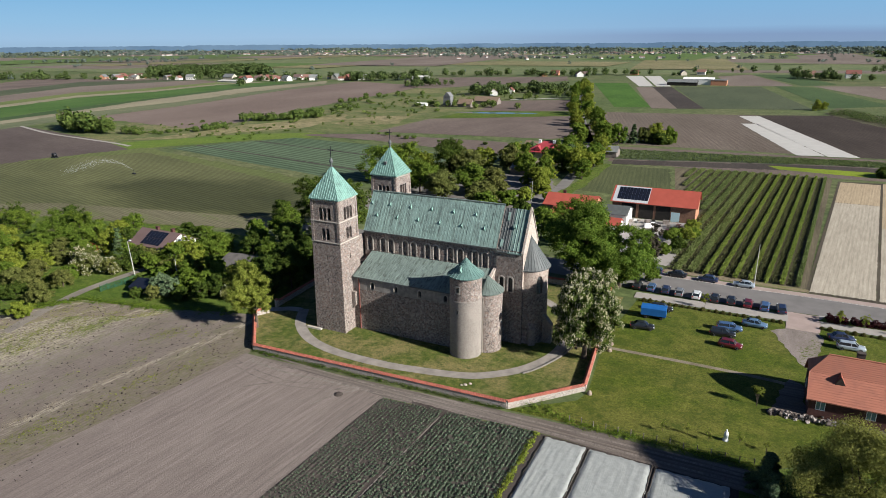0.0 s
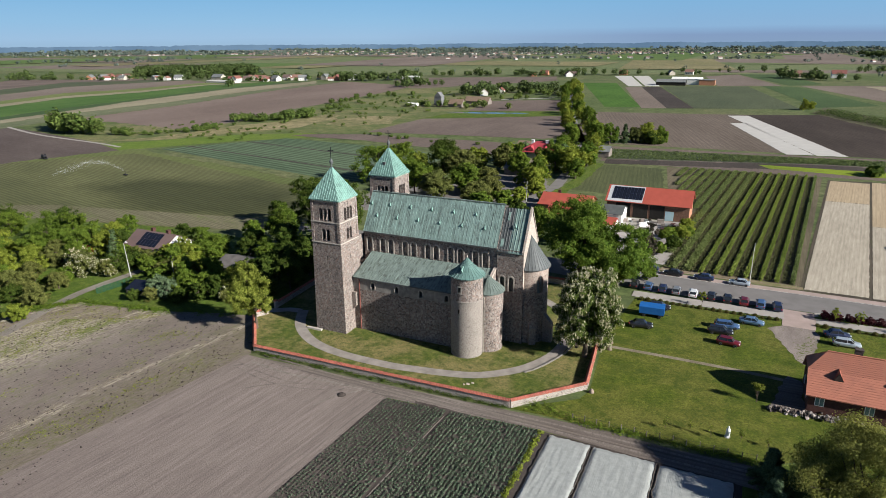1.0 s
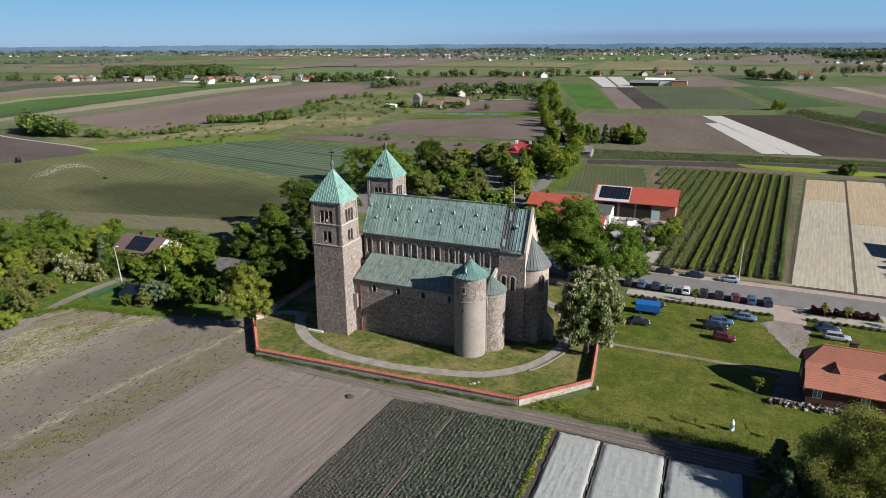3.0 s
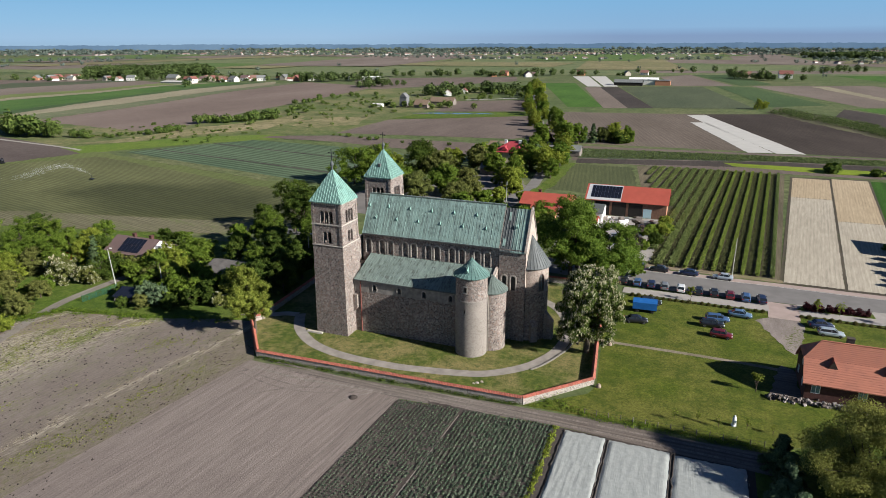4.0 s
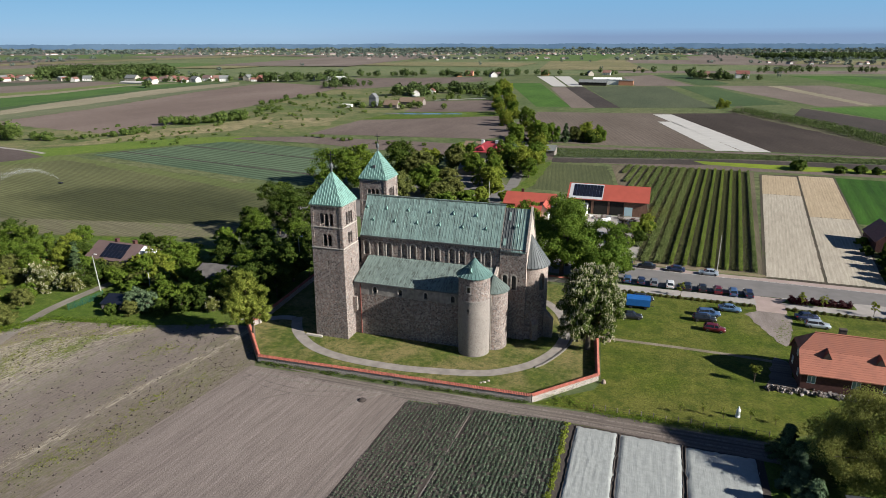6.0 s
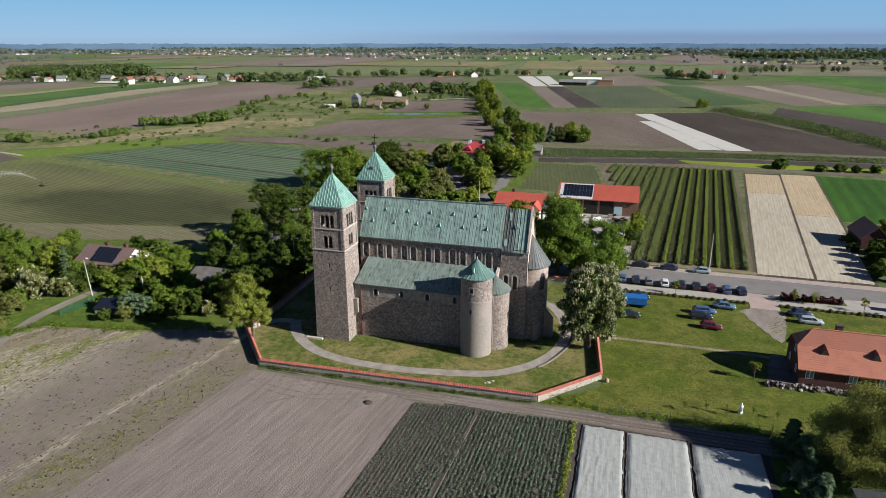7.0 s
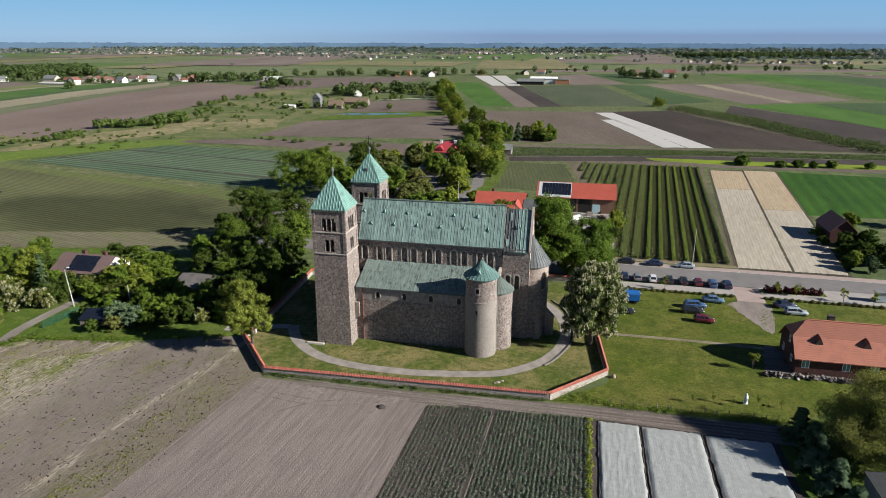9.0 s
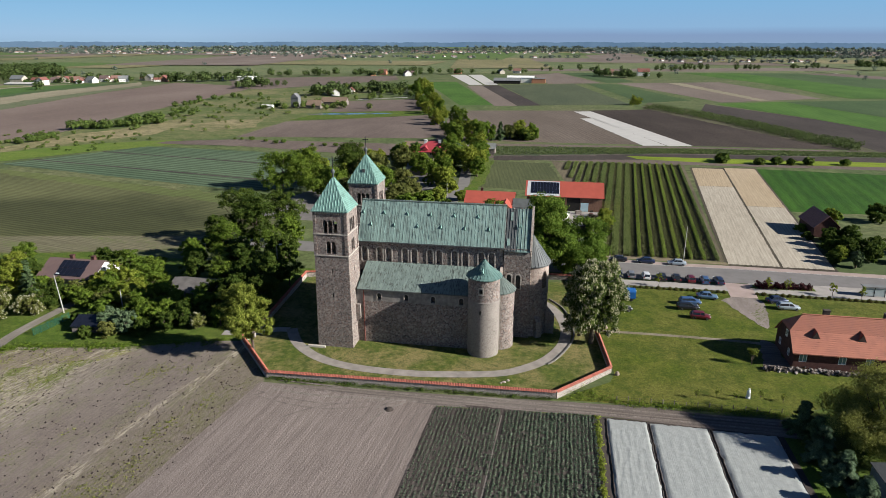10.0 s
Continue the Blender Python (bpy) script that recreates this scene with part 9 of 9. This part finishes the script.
SKYGLOW = Nodes("hazy_low_sky")
zc = SKYGLOW.node("SeparateXYZ", Vector=SKYGLOW.tc.outputs["Object"]).outputs[2]
sky_x = SKYGLOW.node("SeparateXYZ", Vector=SKYGLOW.tc.outputs["Object"]).outputs[0]
up = SKYGLOW.math("ADD", SKYGLOW.math("DIVIDE", zc, 420.0), SKYGLOW.math("MULTIPLY", SKYGLOW.math("SUBTRACT", SKYGLOW.noise(SKYGLOW.coords((1, 1, 9)), 0.0012, 4), 0.5), 0.05))
west = SKYGLOW.ramp(up, [(0.09, (0.19, 0.29, 0.4)), (0.2, (0.2, 0.31, 0.435)), (0.45, (0.17, 0.305, 0.445)), (0.9, (0.125, 0.275, 0.44))])
east = SKYGLOW.ramp(up, [(0.09, (0.14, 0.205, 0.31)), (0.2, (0.135, 0.2, 0.315)), (0.33, (0.155, 0.265, 0.4)), (0.9, (0.12, 0.265, 0.425))])
sc_ = SKYGLOW.mix(SKYGLOW.ramp(SKYGLOW.math("ADD", SKYGLOW.math("DIVIDE", sky_x, 9700.0), 0.5), [(0.24, (0, 0, 0)), (0.45, (1, 1, 1))]), west, east)
SKYGLOW.link(sc_, SKYGLOW.b.inputs["Emission Color"])
SKYGLOW.b.inputs["Emission Strength"].default_value = 0.91
SKYGLOW = SKYGLOW.done((0.0, 0.0, 0.0), 1.0, 0, 0.0)
m = M()
arc = [(4850 * math.cos(radians(-60 + 300 * i / 160)), 4850 * math.sin(radians(-60 + 300 * i / 160))) for i in range(161)]
m.loft([[(x, y, z) for x, y in arc] for z in (-5, 60, 140, 260, 430)], False, False, True)
solo("sky_backdrop", m, SKYGLOW, "pale blue hazy sky above the horizon", "sky", kind="structure")

# fields out to the horizon; haze is painted in as paler, greyer grass tones
FAR_MATS = [("far_green_strip", grass("far_green_growth", (0.085, 0.14, 0.04), (0.12, 0.175, 0.06), (0.16, 0.17, 0.08), 0.3, 0.1, 25.0), 1), ("far_pasture", grass("haze_paled_pasture", (0.12, 0.152, 0.075), (0.165, 0.19, 0.1), (0.22, 0.205, 0.13), 0.4, 0.1, 25.0), 5), ("far_ploughed_strip", SOIL_PALE, 2), ("far_dry_grass", grass("far_dry_grassland", (0.17, 0.16, 0.09), (0.24, 0.21, 0.12), (0.3, 0.24, 0.16), 0.6, 0.1, 25.0), 3), ("far_crop", FAR_GRASS, 2)]
bag = [f for f in FAR_MATS for i in range(f[2])]
for k in range(110):
    r = 1500 * (4.4 / 1.5) ** rng.random()
    a = rng.uniform(32, 166)
    x, y = r * math.cos(radians(a)), r * math.sin(radians(a))
    if y < 1020 and x > -620:
        continue
    w, l = rng.uniform(0.03, 0.1) * r, rng.uniform(0.08, 0.3) * r
    tn = radians(rng.choice([0, 8, 90, 97, -12]))
    c, s = math.cos(tn), math.sin(tn)
    nm, mt, _ = bag[int(rng.integers(len(bag)))]
    sheet(nm, [(x + c * u * l - s * v * w, y + s * u * l + c * v * w) for u, v in ((-1, -1), (1, -1), (1, 1), (-1, 1))], 0.25 + 0.012 * k, mt, "distant field on the plain", "field")
sheet("wide_meadow", [(-1500, 800), (-480, 800), (-350, 950), (-120, 1000), (60, 1060), (700, 1150), (1800, 1300), (1800, 2300), (-1000, 2300), (-2600, 1700)], 0.2, FAR_MATS[1][1], "wide pale green meadow", "meadow")
sheet("dry_strip", [(-60, 1100), (300, 1150), (700, 1300), (650, 1420), (250, 1260), (-40, 1190)], 0.26, SOIL_PALE, "pale dry strip of field", "field")

# villages
V_WALL = [plain("village_render", (0.62, 0.6, 0.56), 0.85, 0, 0.2, 0.3), plain("village_plaster", (0.45, 0.4, 0.33), 0.85, 0, 0.2, 0.3), BRICK]
V_ROOF = [plain("dull_red_roof", (0.2, 0.08, 0.065), 0.8, 0, 0.25, 0.6), BROWN_ROOF, GREY_ROOF, plain("orange_roof_tiles", (0.22, 0.12, 0.095), 0.8, 0, 0.2)]
protos = {}


def village_house(x, y, turn, kind, s=1.0):
    w, r = kind
    at = Matrix.Translation((x, y, 0)) @ Matrix.Rotation(radians(turn), 4, "Z") @ Matrix.Diagonal((s, s, s, 1))
    if kind not in protos:
        lb = ("white", "cream", "brick")[w] + " village house with a " + ("red", "brown", "grey", "orange")[r] + " roof"
        protos[kind] = gabled("village_house", lb, -6, 6, -4.5, 4.5, 4.0, 7.6, V_WALL[w], V_ROOF[r], group="village houses", wins=[(2.5, 1.2, 1.2, 1.4), (6, 1.2, 1.2, 1.4), (9.5, 1.2, 1.2, 1.4)])
        protos[kind].matrix_world = at
        return
    copy_thing(protos[kind], at)


spots = []
for (xa, ya), (xb, yb), n in (((-885, 590), (-816, 629), 9), ((-742, 622), (-713, 636), 4), ((-660, 660), (-600, 665), 5), ((-600, 665), (-540, 705), 11), ((-530, 705), (-470, 745), 7), ((-260, 900), (-170, 940), 4), ((-150, 1000), (40, 1040), 3), ((-192, 566), (-176, 572), 3)):
    for i in range(n):
        f = rng.random()
        spots.append((xa + (xb - xa) * f + rng.normal() * 12, ya + (yb - ya) * f + rng.normal() * 14))
for x, y in spots:
    village_house(x, y, rng.choice([0, 90, 20, 110]) + rng.normal() * 6, (int(rng.choice([0, 0, 0, 1, 2])), int(rng.choice([0, 0, 1, 2, 3, 3]))), rng.uniform(0.8, 1.15))
yard = []
for x, y in spots:
    yard += [(x + rng.normal() * 9, y + rng.normal() * 9 + 3, rng.uniform(4, 9), rng.uniform(2.5, 4.0)) for i in range(4)]
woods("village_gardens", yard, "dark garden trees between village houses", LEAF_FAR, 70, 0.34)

m1, m2 = M(), M()
for cx, cy, n, sx, sy in ((-2700, 2100, 60, 420, 160), (-1900, 2350, 90, 520, 130), (-1200, 2500, 90, 480, 120), (-500, 2700, 70, 500, 160), (300, 2900, 50, 520, 160), (900, 2500, 30, 400, 120), (-2900, 3000, 60, 700, 200), (-1500, 3400, 90, 900, 250), (600, 3600, 70, 900, 250), (-500, 1900, 16, 300, 60), (500, 1700, 16, 250, 50)):
    for i in range(n):
        x, y = cx + rng.normal() * sx * 0.6, cy + rng.normal() * sy
        l, w, h = rng.uniform(4, 6.5), rng.uniform(3.2, 4.2), rng.uniform(2.6, 4.6)
        if rng.random() < 0.12:
            l *= 2.6
        mt = Matrix.Translation((x, y, 0)) @ Matrix.Rotation(rng.uniform(0, 3.14), 4, "Z")
        m1.box(-l, -w, 0, l, w, h, mt)
        m2.raw([mt @ Vector(p) for p in ((-l, -w, h), (l, -w, h), (l, w, h), (-l, w, h), (-l, 0, h + 3.2), (l, 0, h + 3.2))], [(0, 1, 5, 4), (2, 3, 4, 5), (1, 2, 5), (3, 0, 4)])
green = []
for cx, cy, n, sx, sy in ((-2700, 2100, 170, 420, 160), (-1900, 2350, 260, 520, 130), (-1200, 2500, 260, 480, 120), (-500, 2700, 200, 500, 160), (300, 2900, 160, 520, 160), (900, 2500, 110, 400, 120), (-2900, 3000, 160, 700, 200), (-1500, 3400, 240, 900, 250), (600, 3600, 200, 900, 250), (-500, 1900, 40, 300, 60), (500, 1700, 60, 250, 50), (900, 2150, 240, 380, 60)):
    green += [(cx + rng.normal() * sx * 0.65, cy + rng.normal() * sy * 1.1, rng.uniform(6, 12), rng.uniform(4, 8)) for i in range(n * 3 // 4)]
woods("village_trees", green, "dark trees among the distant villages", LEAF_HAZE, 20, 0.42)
FAR_WALL = plain("far_house_render", (0.48, 0.465, 0.44), 0.85, 0, 0.25, 0.02)
far_town = thing("far_villages", "scattered pale houses of distant villages", "village", kind="stuff")
tagged(part("walls", m1, FAR_WALL, far_town), kind="stuff")
tagged(part("roofs", m2, plain("weathered_far_roofs", (0.22, 0.15, 0.13), 0.85, 0, 0.3, 0.05), far_town), kind="stuff")

# farm with white and brick blocks on the plain
gabled("white_farm_block", "long white farm hall", -30, 5, 770, 785, 7, 9, WHITE, WHITE, category="farm building")
gabled("farm_hall", "dark farm hall with a grey roof", -46, -12, 752, 768, 4, 7, DARKNESS, GREY_ROOF, category="farm building")
gabled("brick_farm_block", "brick farm building on the plain", 2, 20, 768, 784, 6, 6.6, BRICK, GREY_ROOF, category="farm building")
gabled("white_villa", "white villa with a red roof among trees", 160, 178, 985, 1000, 6, 11, WHITE, V_ROOF[0])
gabled("brick_villa", "brick house with an orange roof among trees", 108, 122, 974, 988, 5, 10, CREAM, V_ROOF[3])
gabled("long_hall", "long white hall among trees", -420, -375, 745, 760, 5, 6, WHITE, WHITE, category="farm building")
gabled("glasshouse", "row of pale plastic tunnels", -632, -584, 604, 622, 2.0, 3.4, FLEECE_FAR, FLEECE_FAR, category="glasshouse")
gabled("grey_hall", "large pale house with a grey roof", -666, -648, 650, 661, 5, 9, V_WALL[1], GREY_ROOF, category="farm building")
# old post mill and cottages
mill = thing("post_mill", "old grey boarded post mill without sails", "windmill", at=Matrix.Translation((-178, 413, 0)))
MILL_WOOD = plain("silvered_boards", (0.17, 0.17, 0.175), 0.9, 0, 0.3, 1.5, 0.3)
part("body", M().box(-3.4, -3.2, 1.2, 3.4, 3.2, 8.5, inset=0.25), MILL_WOOD, mill)
part("trestle", M().box(-2.2, -2.2, 0, 2.2, 2.2, 1.25), WOOD_OLD, mill)
cap = M()
cap.raw([(-3.5, -3.3, 8.4), (3.5, -3.3, 8.4), (3.5, 3.3, 8.4), (-3.5, 3.3, 8.4), (0, -3.3, 12.0), (0, 3.3, 12.0)], [(0, 1, 4), (2, 3, 5), (1, 2, 5, 4), (3, 0, 4, 5)])
part("cap", cap, MILL_WOOD, mill, "steep weathered roof")
gabled("cottage", "old cottage with a brown roof near the mill", -168, -156, 410, 419, 2.8, 6.5, WOOD_OLD, THATCH, category="cottage", group="cottages by the mill")
gabled("cottage", "old cottage with a brown roof near the mill", -166, -144, 440, 449, 3.0, 6.5, WOOD_OLD, THATCH, category="cottage", group="cottages by the mill")
gabled("white_caravan", "low white hut on the meadow", -205, -196, 405, 409, 2.2, 2.8, WHITE, WHITE, category="hut")
# Pond's base colour carries the reflected blue of the sky as paint.
sheet("pond", [(-150, 366), (-140, 378), (-95, 388), (-88, 384), (-120, 372)], 0.12, plain("sky_tinted_water", (0.1, 0.17, 0.25), 0.08, 0, 0.1, 0.2, 0, 0.6), "narrow blue pond between fields", "water")
ribbon("pale_ditch", [(-385, 176), (-330, 160), (-262, 150), (-240, 145)], 2.4, 0.1, PAVING, "pale concrete edge along the field", "ditch")
